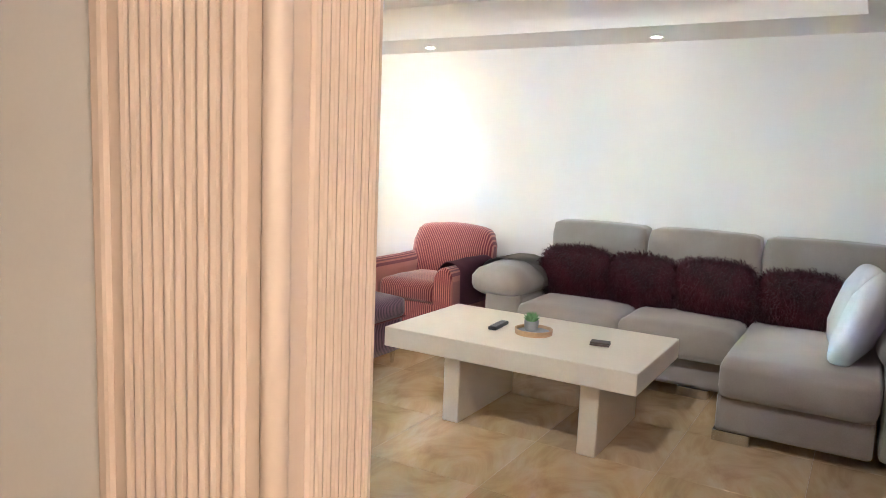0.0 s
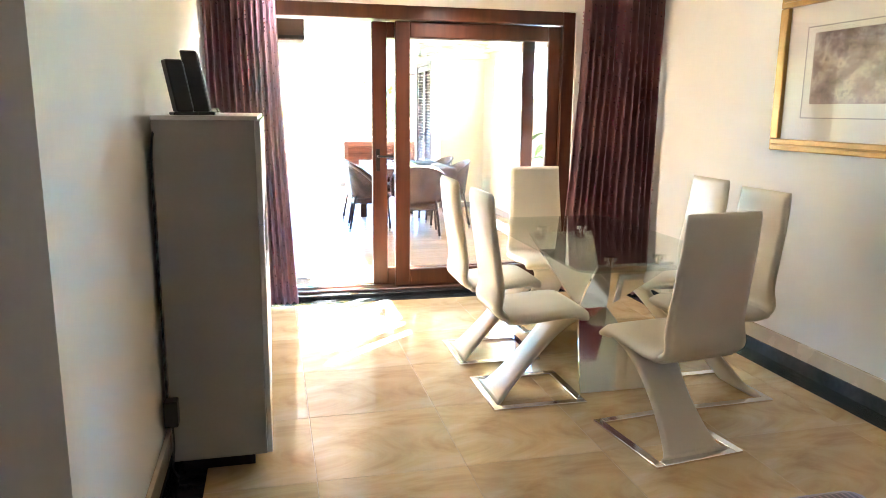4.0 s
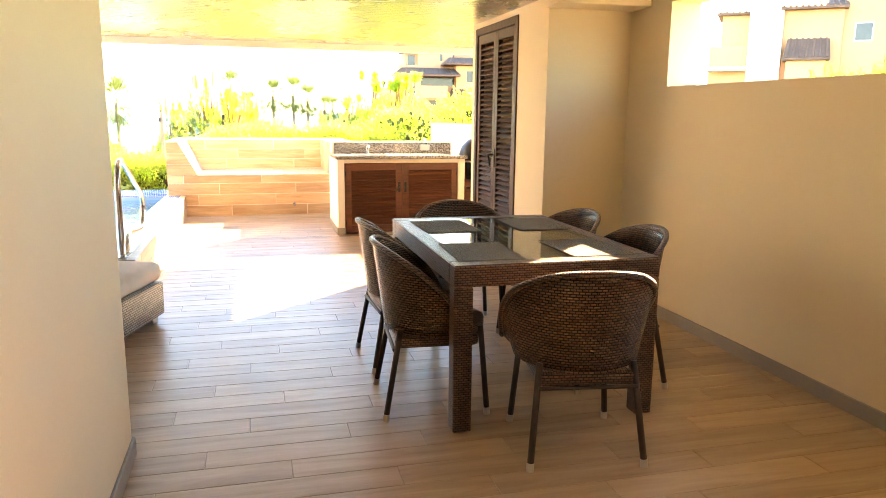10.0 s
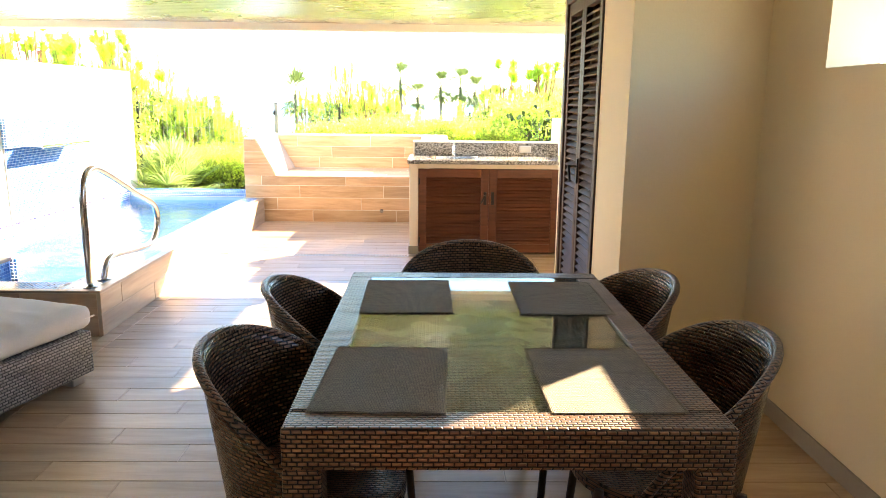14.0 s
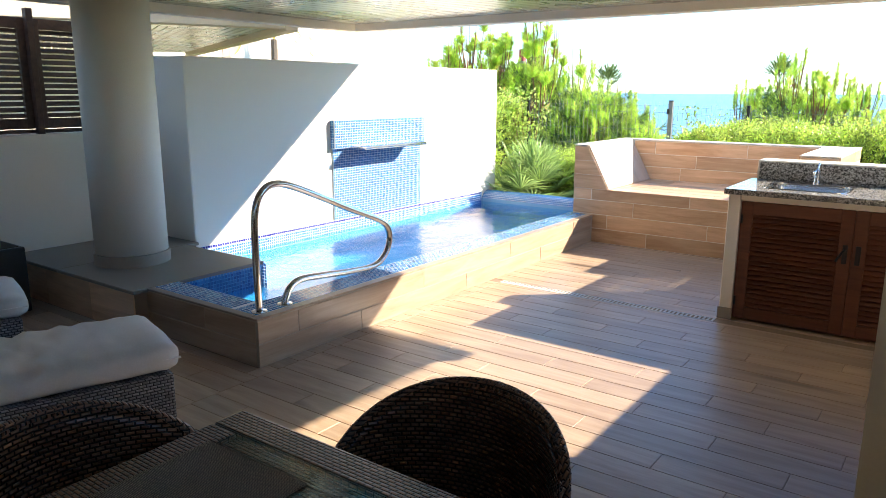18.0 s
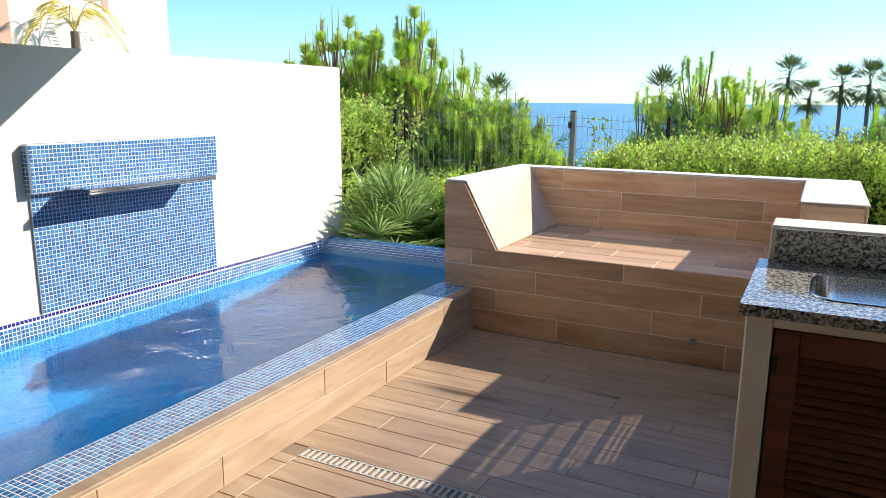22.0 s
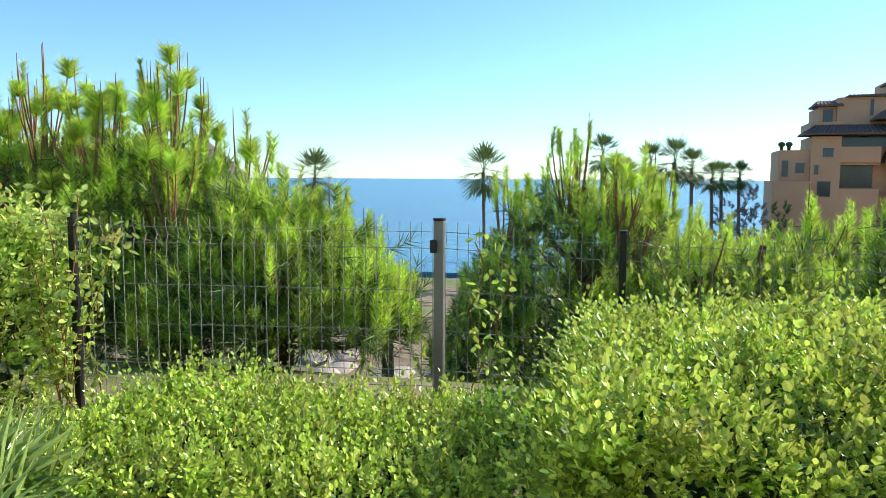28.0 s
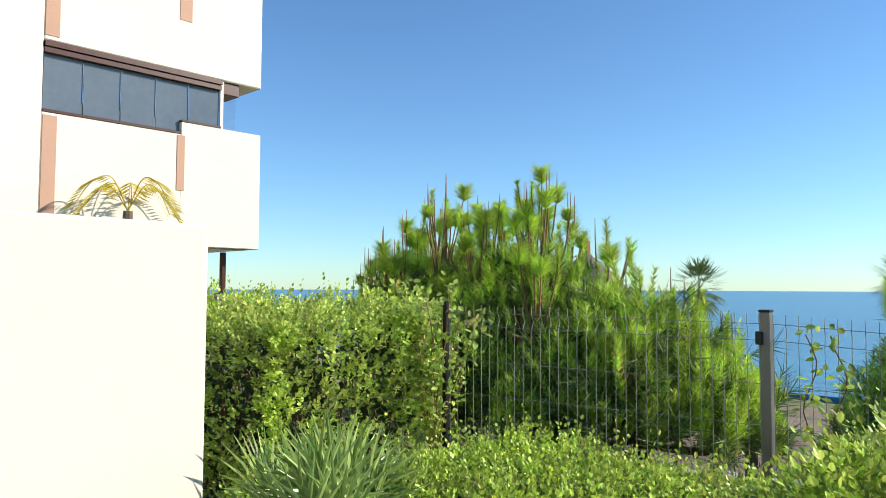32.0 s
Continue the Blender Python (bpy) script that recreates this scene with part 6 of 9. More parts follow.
def tile_field(origin, ux, uy, nu, nv, pitch, up, gap=0.0043, lift=0.001):
    """Little square tiles laid over a flat field."""
    o, ux, uy, up = Vector(origin), Vector(ux), Vector(uy), Vector(up)
    vs, fs = [], []
    h = (pitch - gap) / 2
    for i in range(nu):
        for j in range(nv):
            c = o + ux * ((i + 0.5) * pitch) + uy * ((j + 0.5) * pitch)
            k = len(vs)
            for s, t in ((-1, -1), (1, -1), (1, 1), (-1, 1)):
                vs.append(tuple(c + ux * s * h + uy * t * h))
            for s, t in ((-1, -1), (1, -1), (1, 1), (-1, 1)):
                vs.append(tuple(c + ux * s * h * 0.9 + uy * t * h * 0.9 + up * lift))
            fs += [(k + 4, k + 5, k + 6, k + 7)] + [(k + q, k + (q + 1) % 4, k + 4 + (q + 1) % 4, k + 4 + q) for q in range(4)]
    return vs, fs


def tile_mesh(name, chunks, material, parent, label):
    vs, fs = [], []
    for v, f in chunks:
        k = len(vs)
        vs += v
        fs += [tuple(i + k for i in q) for q in f]
    me = bpy.data.meshes.new(name)
    me.from_pydata(vs, [], fs)
    me.materials.append(material)
    ob = new(name, me)
    ob.parent = parent
    return tagged(ob, label, kind="stuff")


WZ = 0.11
PX0, PX1, PY0, PY1, PZ = -2.145, -0.09, 6.86, 12.40, 0.287
pool = tagged(new("plunge_pool"), "raised plunge pool lined with blue mosaic", "pool", kind="structure")
part("outer_wall", plain((PX1 - 0.26, PX1 - 0.003, PY0 + 0.003, 11.2, 0, PZ - 0.012), (PX1 - 0.26, PX1 - 0.16, 11.2, 12.40, -0.3, PZ - 0.012)), GROUT, pool)
part("near_wall", plain((-1.17, PX1 - 0.26, PY0 + 0.003, PY0 + 0.22, 0, PZ - 0.012)), GROUT, pool)
part("floor", plain((PX0, PX1 - 0.26, PY0 + 0.22, 12.25, -0.75, -0.70)), POOLIN, pool)
part("lining", plain((PX0 - 0.002, PX0 + 0.004, 7.9, 12.25, -0.72, 0.20), (PX1 - 0.266, PX1 - 0.26, PY0 + 0.22, 12.25, -0.72, 0.255), (PX0, PX1 - 0.266, 12.25, 12.256, -0.72, 0.15), (-1.17, PX1 - 0.266, PY0 + 0.22, PY0 + 0.226, -0.72, 0.255)), POOLIN, pool, "blue mosaic lining")
part("far_lip_core", tube([(PX0, 12.40, 0.11), (-0.365, 12.40, 0.11)], 0.135, 20), MOSGROUT, pool, smooth=True)

# rounded mosaic roll at the far edge
vs, fs = [], []
R, P = 0.1365, 0.024
nseg = 18
for i in range(int((-0.365 - PX0) / P)):
    for j in range(nseg):
        a0, a1 = math.pi * (j + 0.12) / nseg, math.pi * (j + 0.88) / nseg
        x0, x1 = PX0 + i * P + 0.0023, PX0 + (i + 1) * P - 0.0023
        k = len(vs)
        for x, a in ((x0, a0), (x1, a0), (x1, a1), (x0, a1)):
            vs.append((x, 12.40 - R * math.cos(a), 0.11 + R * math.sin(a)))
        for x, a in ((x0, a0), (x1, a0), (x1, a1), (x0, a1)):
            vs.append((x, 12.40 - (R - 0.006) * math.cos(a), 0.11 + (R - 0.006) * math.sin(a)))
        fs += [(k, k + 1, k + 2, k + 3)] + [(k + q, k + 4 + q, k + 4 + (q + 1) % 4, k + (q + 1) % 4) for q in range(4)]
tile_mesh("mosaic_roll", [(vs, fs)], MOSAIC, pool, "rounded blue mosaic overflow edge")
p = 0.0245
part("coping_bed", plain((PX1 - 0.265, PX1 - 0.06, PY0 + 0.05, 11.2, PZ - 0.011, PZ - 0.003), (-1.17, PX1 - 0.265, PY0 + 0.05, PY0 + 0.225, PZ - 0.011, PZ - 0.003)), MOSGROUT, pool)
tile_mesh("mosaic_coping", [tile_field((PX1 - 0.262, PY0 + 0.05, PZ - 0.003), (1, 0, 0), (0, 1, 0), 8, 176, p, (0, 0, 1)), tile_field((-1.165, PY0 + 0.05, PZ - 0.003), (1, 0, 0), (0, 1, 0), 32, 7, p, (0, 0, 1))], DARKMOS, pool, "dark blue mosaic coping")
part("waterline_bed", plain((PX0 + 0.0035, PX0 + 0.005, 7.92, 12.26, 0.0, 0.236)), MOSGROUT, pool)
tile_mesh("mosaic_waterline", [tile_field((PX0 + 0.005, 7.93, 0.03), (0, 1, 0), (0, 0, 1), 176, 7, p, (1, 0, 0)), tile_field((-1.165, 7.79, 0.03), (1, 0, 0), (0, 0, 1), 2, 10, p, (0, -1, 0)), tile_field((PX1 - 0.2665, PY0 + 0.23, 0.03), (0, 1, 0), (0, 0, 1), 200, 10, p, (-1, 0, 0))], MOSAIC, pool, "blue mosaic waterline band")
NAVY = blotchy("navy_glass_tile", (0.012, 0.018, 0.17), (0.03, 0.04, 0.28), 0.15, 8, 60, 0)
tile_mesh("navy_border", [tile_field((PX0 + 0.005, 7.93, 0.209), (0, 1, 0), (0, 0, 1), 176, 1, p, (1, 0, 0))], NAVY, pool, "single row of navy glass tiles")
# water
WAT_M, an, al, ab = base("pool_water", 0.0)
ab.inputs["Transmission Weight"].default_value = 1.0
ab.inputs["IOR"].default_value = 1.33
ab.inputs["Base Color"].default_value = (0.07, 0.58, 0.92, 1)
av = coords(an, al, (1, 1, 1))
bump(an, al, ab, tex(an, al, av, 3.6, 4, 0.55, 0.8), 0.38, 0.04)
bm = bmesh.new()
q = [bm.verts.new(c) for c in ((PX0 + 0.004, PY0 + 0.226, WZ), (PX1 - 0.266, PY0 + 0.226, WZ), (PX1 - 0.266, 12.29, WZ), (PX0 + 0.004, 12.29, WZ))]
bm.faces.new(q)
w = tagged(part("water_pool", bm, WAT_M), "clear blue rippled pool water", "water", kind="structure")
w.visible_shadow = False
for x, y in ((-1.15, 11.4), (-1.0, 10.2)):
    ob = thing("pool_drain", "round white grille on the pool floor", "drain", "grilles in the pool", (x, y, -0.70))
    part("grille", lathe([(0.085, 0), (0.09, 0.006), (0.075, 0.012), (0.06, 0.006), (0.045, 0.012), (0.03, 0.006), (0.005, 0.012)], 24), TVWHITE, ob)

# mosaic waterfall panel on the wall
wf = thing("waterfall_panel", "blue mosaic waterfall panel on the pool wall", "water feature", at=(0, 0, 0))
wy0, wy1 = 9.54, 10.945
part("upper_block", rounded(-2.148, -2.085, wy0 - 0.02, wy1 + 0.02, 0.955, 1.238, 0.006, 1), MOSGROUT, wf)
part("lower_field", plain((-2.148, -2.135, wy0, wy1, 0.238, 0.955)), MOSGROUT, wf)
nn = int((wy1 - wy0) / p)
tile_mesh("mosaic_upper", [tile_field((-2.084, wy0 - 0.015, 0.962), (0, 1, 0), (0, 0, 1), nn + 1, 11, p, (1, 0, 0)), tile_field((-2.145, wy0 - 0.021, 0.962), (1, 0, 0), (0, 0, 1), 2, 11, p, (0, -1, 0)), tile_field((-2.145, wy0 - 0.015, 1.239), (0, 1, 0), (1, 0, 0), nn + 1, 2, p, (0, 0, 1))], MOSAIC, wf, "blue mosaic tiles")
tile_mesh("mosaic_lower", [tile_field((-2.134, wy0, 0.24), (0, 1, 0), (0, 0, 1), nn, 29, p, (1, 0, 0))], MOSAIC, wf, "blue mosaic tiles")
part("spout", rounded(-2.12, -1.87, 9.73, 10.72, 0.958, 0.980, 0.004, 1), STEEL, wf, "steel waterfall blade")
part("spout_lip", rounded(-1.885, -1.868, 9.73, 10.72, 0.944, 0.959, 0.003, 1), STEEL, wf)

# handrail
hr = thing("pool_handrail", "polished steel pool handrail bent in a loop", "handrail", at=(0, 0, 0))
hx = -0.19
rail = arc([(hx, 6.96, 0.286), (hx, 6.955, 0.60), (hx, 6.965, 0.86), (hx, 7.03, 0.975), (hx, 7.15, 1.0), (hx, 7.35, 0.935), (hx, 7.70, 0.79), (hx, 8.0, 0.67), (hx, 8.09, 0.595), (hx, 8.10, 0.50), (hx, 8.04, 0.41), (hx, 7.93, 0.365), (hx, 7.70, 0.375), (hx, 7.40, 0.405), (hx, 7.27, 0.41), (hx, 7.19, 0.375), (hx, 7.15, 0.30), (hx, 7.15, 0.286)], 6)
part("rail", tube(rail, 0.021, 14), STEEL, hr, smooth=True)
for y in (6.96, 7.15):
    part("flange", lathe([(0.045, 0.286), (0.045, 0.292), (0.024, 0.296)], 18, pose(hx, y, 0)), STEEL, hr)

# stone deck round the column
dk = structure("pavement_platform", plain((-2.87, -1.17, 6.78, 7.79, -0.1, 0.262), (-2.87, PX0, 7.79, 7.92, -0.1, 0.262)), DARKGROUT, "taupe stone platform round the column", "platform")
for b in ((-2.10, -1.15, 6.76, 7.80, 0.263, 0.288), (-2.87, -2.104, 6.76, 7.92, 0.263, 0.288)):
    part("slab", rounded(*b, 0.004, 1), DECKTILE, dk)
for x0, x1 in ((-2.87, -2.30), (-2.296, -1.70), (-1.696, -1.17)):
    part("riser", rounded(x0, x1, 6.768, 6.779, 0, 0.262, 0.002, 1), BENCHTILE, dk)
part("water_side", plain((-1.171, -1.165, 7.08, 7.79, -0.7, 0.26)), POOLIN, dk)
tile_mesh("mosaic_step", [tile_field((-1.163, 7.09, 0.10), (0, 1, 0), (0, 0, 1), 28, 6, p, (1, 0, 0)), tile_field((-2.0, 7.801, 0.10), (1, 0, 0), (0, 0, 1), 34, 6, p, (0, 1, 0))], MOSAIC, dk, "blue mosaic below the platform edge")

# long plank tiles on the pool side
def plank_face(parent, name, origin, ux, uz, length, height, plank_w, plank_h, offs, material, thick=0.012, gap=0.006):
    """Upright cladding of plank tiles; each row starts at its own offset."""
    o, ux, uz = Vector(origin), Vector(ux), Vector(uz)
    nrm = ux.cross(uz)
    m0 = Matrix((ux, uz, nrm)).transposed().to_4x4()
    z, r = 0.0, 0
    while z < height - 1e-6:
        h = min(plank_h, height - z)
        x = -offs[r % len(offs)] * plank_w
        while x < length - 1e-6:
            a, b = max(0, x), min(length, x + plank_w)
            x += plank_w
            if b - a < 0.03:
                continue
            bm = bmesh.new()
            L, H, e = (b - a - gap) / 2, (h - gap) / 2, 0.002
            lo = [bm.verts.new((s * L, t * H, 0)) for s, t in ((-1, -1), (1, -1), (1, 1), (-1, 1))]
            md = [bm.verts.new((s * L, t * H, thick - e)) for s, t in ((-1, -1), (1, -1), (1, 1), (-1, 1))]
            hi = [bm.verts.new((s * (L - e), t * (H - e), thick)) for s, t in ((-1, -1), (1, -1), (1, 1), (-1, 1))]
            bm.faces.new(hi)
            for k in range(4):
                j = (k + 1) % 4
                bm.faces.new((lo[k], lo[j], md[j], md[k]))
                bm.faces.new((md[k], md[j], hi[j], hi[k]))
            ob = part(name, bm, material, parent)
            ob.matrix_basis = Matrix.Translation(o + ux * (a + b) / 2 + uz * (z + h / 2)) @ m0
        z += h
        r += 1


plank_face(pool, "side_plank", (PX1 - 0.012, PY0, 0), (0, 1, 0), (0, 0, 1), 4.30, 0.27, 1.2, 0.135, (0.3, 0.75), PLANK)
plank_face(pool, "side_plank", (-1.17, PY0 + 0.012, 0), (1, 0, 0), (0, 0, 1), 1.06, 0.27, 1.2, 0.135, (0.0, 0.5), PLANK)
part("edge_trim", rounded(PX1 - 0.062, PX1 + 0.002, PY0 - 0.002, 11.2, PZ - 0.014, PZ - 0.001, 0.003, 1), PLANK, pool)
part("edge_trim", rounded(-1.17, PX1 - 0.064, PY0 - 0.002, PY0 + 0.05, PZ - 0.014, PZ - 0.001, 0.003, 1), DECKTILE, pool)

# ---- built-in bench ----
bench = thing("terrace_bench", "built-in bench clad in brown wood-look tiles", "bench", at=(0, 0, 0))
BX0, BX1, BY0, BY1, BZ, SZ, BB = -0.315, 2.10, 11.195, 12.52, 0.985, 0.55, 12.37
ix0t, ix0b, ix1 = -0.18, 0.06, 1.79
JOINT = blotchy("pale_tile_joint", (0.78, 0.70, 0.58), (0.86, 0.79, 0.68), 0.9, 4, 90, 0.1)
core = blotchy("bench_core_render", (0.74, 0.69, 0.60), (0.80, 0.75, 0.67), 0.8, 1, 90, 0.15)
part("body", plain((BX0 + 0.003, BX1 - 0.003, BY0 + 0.003, BY1, 0, SZ - 0.003)), JOINT, bench)
part("back_bed", plain((ix0b - 0.2, ix1, BB - 0.009, BB, SZ, BZ - 0.002)), JOINT, bench)
part("back", plain((BX0, ix1, BB, BY1, SZ - 0.013, BZ)), core, bench, "cream rendered back wall with a pale cap")
bm = bmesh.new()
a = [bm.verts.new(c) for c in ((BX0 + 0.013, BY0 + 0.013, SZ - 0.013), (ix0b - 0.006, BY0 + 0.013, SZ - 0.013), (ix0t, BY0 + 0.013, BZ), (BX0 + 0.013, BY0 + 0.013, BZ))]
b = [bm.verts.new((v.co.x, BB - 0.001, v.co.z)) for v in a]
bm.faces.new(a)
bm.faces.new(b[::-1])
for k in range(4):
    bm.faces.new((a[k], b[k], b[(k + 1) % 4], a[(k + 1) % 4]))
part("left_arm", bm, core, bench, "sloping side with a pale tiled face")
part("right_arm", plain((ix1, BX1 - 0.013, BY0 + 0.013, BY1, SZ - 0.013, BZ)), core, bench)
plank_face(bench, "front_tile", (BX0, BY0 + 0.013, 0), (1, 0, 0), (0, 0, 1), BX1 - BX0, SZ, 1.0, 0.146, (0.2, 0.62, 0.35, 0.8), BENCHTILE)
plank_face(bench, "side_tile", (BX1 - 0.013, BY0, 0), (0, 1, 0), (0, 0, 1), BY1 - BY0, BZ - 0.002, 1.0, 0.146, (0.1, 0.5), BENCHTILE)
plank_face(bench, "arm_tile", (ix1 + 0.0, BY0 + 0.013, SZ), (1, 0, 0), (0, 0, 1), BX1 - ix1 - 0.013, BZ - SZ - 0.002, 1.0, 0.142, (0.0, 0.0), BENCHTILE)
plank_face(bench, "arm_tile", (ix1, BB - 0.013, SZ + 0.001), (0, -1, 0), (0, 0, 1), BB - 0.013 - BY0 - 0.015, BZ - SZ - 0.003, 0.26, 0.43, (0.0,), BENCHTILE)
plank_face(bench, "back_tile", (ix0b - 0.2, BB, SZ + 0.001), (1, 0, 0), (0, 0, 1), ix1 - ix0b + 0.2, BZ - SZ - 0.003, 0.98, 0.142, (0.45, 0.28, 0.75), BENCHTILE)
plank_face(bench, "seat_tile", (ix0b - 0.03, BY0 + 0.002, SZ - 0.012), (1, 0, 0), (0, 1, 0), ix1 - ix0b + 0.03, BB - 0.012 - BY0, 0.6, 0.205, (0.3, 0.8, 0.1, 0.55, 0.4), BENCHTILE)
# front of the sloping arm, one tile shape to a row
for r in range(3):
    z0, z1 = SZ + r * 0.142, min(SZ + (r + 1) * 0.142, BZ) - 0.003
    xa = ix0b + (ix0t - ix0b) * (z0 - SZ) / (BZ - SZ)
    xb = ix0b + (ix0t - ix0b) * (z1 - SZ) / (BZ - SZ)
    bm = bmesh.new()
    f = [bm.verts.new(c) for c in ((BX0, BY0, z0), (xa, BY0, z0), (xb, BY0, z1), (BX0, BY0, z1))]
    g = [bm.verts.new((v.co.x, BY0 + 0.0125, v.co.z)) for v in f]
    bm.faces.new(f)
    for k in range(4):
        bm.faces.new((f[k], g[k], g[(k + 1) % 4], f[(k + 1) % 4]))
    part("arm_tile", bm, BENCHTILE, bench)
bm = bmesh.new()
s0, s1 = Vector((ix0b - 0.004, 0, SZ)), Vector((ix0t + 0.002, 0, BZ))
nr = Vector((s1.z - s0.z, 0, s0.x - s1.x)).normalized()
f = [bm.verts.new(c) for c in ((s0.x, BY0 + 0.014, s0.z), (s0.x, BB - 0.013, s0.z), (s1.x, BB - 0.013, s1.z), (s1.x, BY0 + 0.014, s1.z))]
g = [bm.verts.new(v.co + nr * 0.012) for v in f]
bm.faces.new(g)
for k in range(4):
    bm.faces.new((f[k], g[k], g[(k + 1) % 4], f[(k + 1) % 4]))
PALEWOOD = woody("pale_wood_look_tile", (0.44, 0.32, 0.23), (0.58, 0.45, 0.34), (6, 6, 1.6), 0.4, 0.1, 0.08, False)
part("slope_tile", bm, PALEWOOD, bench, "pale wood-look sloping tile")
for b in ((BX0 - 0.004, ix1, BB - 0.004, BY1 + 0.006, BZ, BZ + 0.008), (BX0 - 0.004, ix0t + 0.012, BY0 - 0.004, BB - 0.004, BZ, BZ + 0.008), (ix1 - 0.006, BX1 + 0.004, BY0 - 0.004, BY1 + 0.006, BZ, BZ + 0.008)):
    part("cap", rounded(*b, 0.003, 1), core, bench, "pale rendered cap")
hk = thing("wall_tap", "small steel spout low on the bench front", "tap", at=(1.31, 11.195, 0.14))
part("spout", tube([(0, 0.004, 0), (0, -0.035, 0)], 0.014, 12), STEEL, hk)
part("collar", lathe([(0.024, 0), (0.024, 0.006), (0.015, 0.007)], 14, pose(0, 0.0, 0, 90, 0, 0)), STEEL, hk)
gate = thing("metal_gate", "dark metal gate with a perforated sheet beside the bench", "gate", at=(1.83, 0, 0))
for b_ in ((-0.02, 0.02, 10.30, 10.36, 0.05, 0.86), (-0.02, 0.02, 10.94, 11.0, 0.05, 0.86), (-0.02, 0.02, 10.36, 10.94, 0.81, 0.86), (-0.02, 0.02, 10.36, 10.94, 0.05, 0.10)):
    part("gate_frame", rounded(*b_, 0.004, 1), BLACKMETAL, gate)
part("kick_panel", rounded(-0.004, 0.004, 10.36, 10.94, 0.10, 0.43, 0.001, 1), BLACKMETAL, gate, "solid lower panel")
for k in range(18):
    part("slat", rounded(-0.003, 0.003, 10.36, 10.94, 0.43 + k * 0.0212, 0.43 + k * 0.0212 + (0.019 if k % 4 == 3 else 0.010), 0.001, 1), BLACKMETAL, gate)
for k in range(19):
    part("bar", rounded(-0.003, 0.003, 10.372 + k * 0.030, 10.386 + k * 0.030, 0.43, 0.81, 0.001, 1), BLACKMETAL, gate)
part("latch", rounded(-0.02, 0.02, 11.001, 11.03, 0.70, 0.73, 0.004, 1), BLACKMETAL, gate)
part("hinge_post", rounded(-0.025, 0.025, 10.25, 10.296, 0.0, 0.88, 0.004, 1), BLACKMETAL, gate)

# floor drain
dr = thing("floor_drain", "long slotted white floor drain", "drain", at=(0, 0, 0))
bm = bmesh.new()
x = 0.0
while x < 1.69:
    bm_box(bm, x + 0.002, x + 0.014, 9.248, 9.322, -0.006, 0.001)
    x += 0.03
bm_box(bm, -0.004, 1.695, 9.243, 9.252, -0.011, 0.001)
bm_box(bm, -0.004, 1.695, 9.318, 9.327, -0.011, 0.001)
part("grate", bm, blotchy("pale_plastic_grate", (0.55, 0.53, 0.48), (0.65, 0.63, 0.58), 0.5, 6, 60, 0.05), dr)
part("channel", plain((0, 1.69, 9.252, 9.318, -0.0105, -0.009)), BLACKPL, dr)


# ---- garden, sea and neighbours ----
SEA_M, sn_, sl_, sb_ = base("sea_water", 0.25)
sv = coords(sn_, sl_, (0.05, 0.2, 1))
sl_.new(ramp(sn_, sl_, tex(sn_, sl_, sv, 0.15, 6), [(0.35, (0.006, 0.12, 0.24)), (0.7, (0.035, 0.23, 0.35))]), sb_.inputs["Base Color"])
bump(sn_, sl_, sb_, tex(sn_, sl_, sv, 2.0, 6), 0.5, 0.6)


def ground_z(x, y):
    if y < 16.6:
        return -0.12
    t = min(1, (y - 16.6) / 8)
    z = -0.12 - 2.9 * t * t * (3 - 2 * t)
    if y > 34:
        z -= min(1, (y - 34) / 40) * 5.5
    if y > 80:
        z -= min(1, (y - 80) / 15) * 2
    return z + 0.25 * noise.noise(Vector((x * 0.15, y * 0.15, 0))) * min(1, max(0, (y - 17) / 4))


bm = bmesh.new()
xs = [-400, -150, -70] + [-40 + 2 * i for i in range(41)] + [70, 150, 400]
ys = [-400, -100, -20, 0, 12.56, 12.6, 14, 16] + [16.6 + 1.2 * i for i in range(12)] + [32, 34, 38, 44, 50, 60, 70, 80, 85, 90, 96, 120]
grid = [[bm.verts.new((x, y, ground_z(x, y) - (1.3 if y < 12.58 else 0))) for x in xs] for y in ys]
for r, q in zip(grid, grid[1:]):
    for i in range(len(xs) - 1):
        bm.faces.new((r[i], r[i + 1], q[i + 1], q[i]))
GROUND_M, qn, ql, qb = base("lawn_and_sandy_soil", 0.95)
qv = coords(qn, ql)
patch = ramp(qn, ql, tex(qn, ql, qv, 0.12, 5), [(0.42, (0, 0, 0)), (0.52, (1, 1, 1))])
lawncol = ramp(qn, ql, tex(qn, ql, qv, 9, 4), [(0.3, (0.10, 0.15, 0.035)), (0.7, (0.20, 0.25, 0.07))])
soilcol = ramp(qn, ql, tex(qn, ql, qv, 2.5, 5), [(0.3, (0.16, 0.11, 0.065)), (0.7, (0.34, 0.26, 0.17))])
ql.new(mix(qn, ql, patch, lawncol, soilcol), qb.inputs["Base Color"])
bump(qn, ql, qb, tex(qn, ql, qv, 6, 5), 0.6, 0.05)
structure("ground", bm, GROUND_M, "sandy garden soil and lawn sloping to the shore", "ground")
structure("water", plain((-4000, 4000, 86, 4800, -12, -8.6)), SEA_M, "calm blue sea to the horizon", "sea")


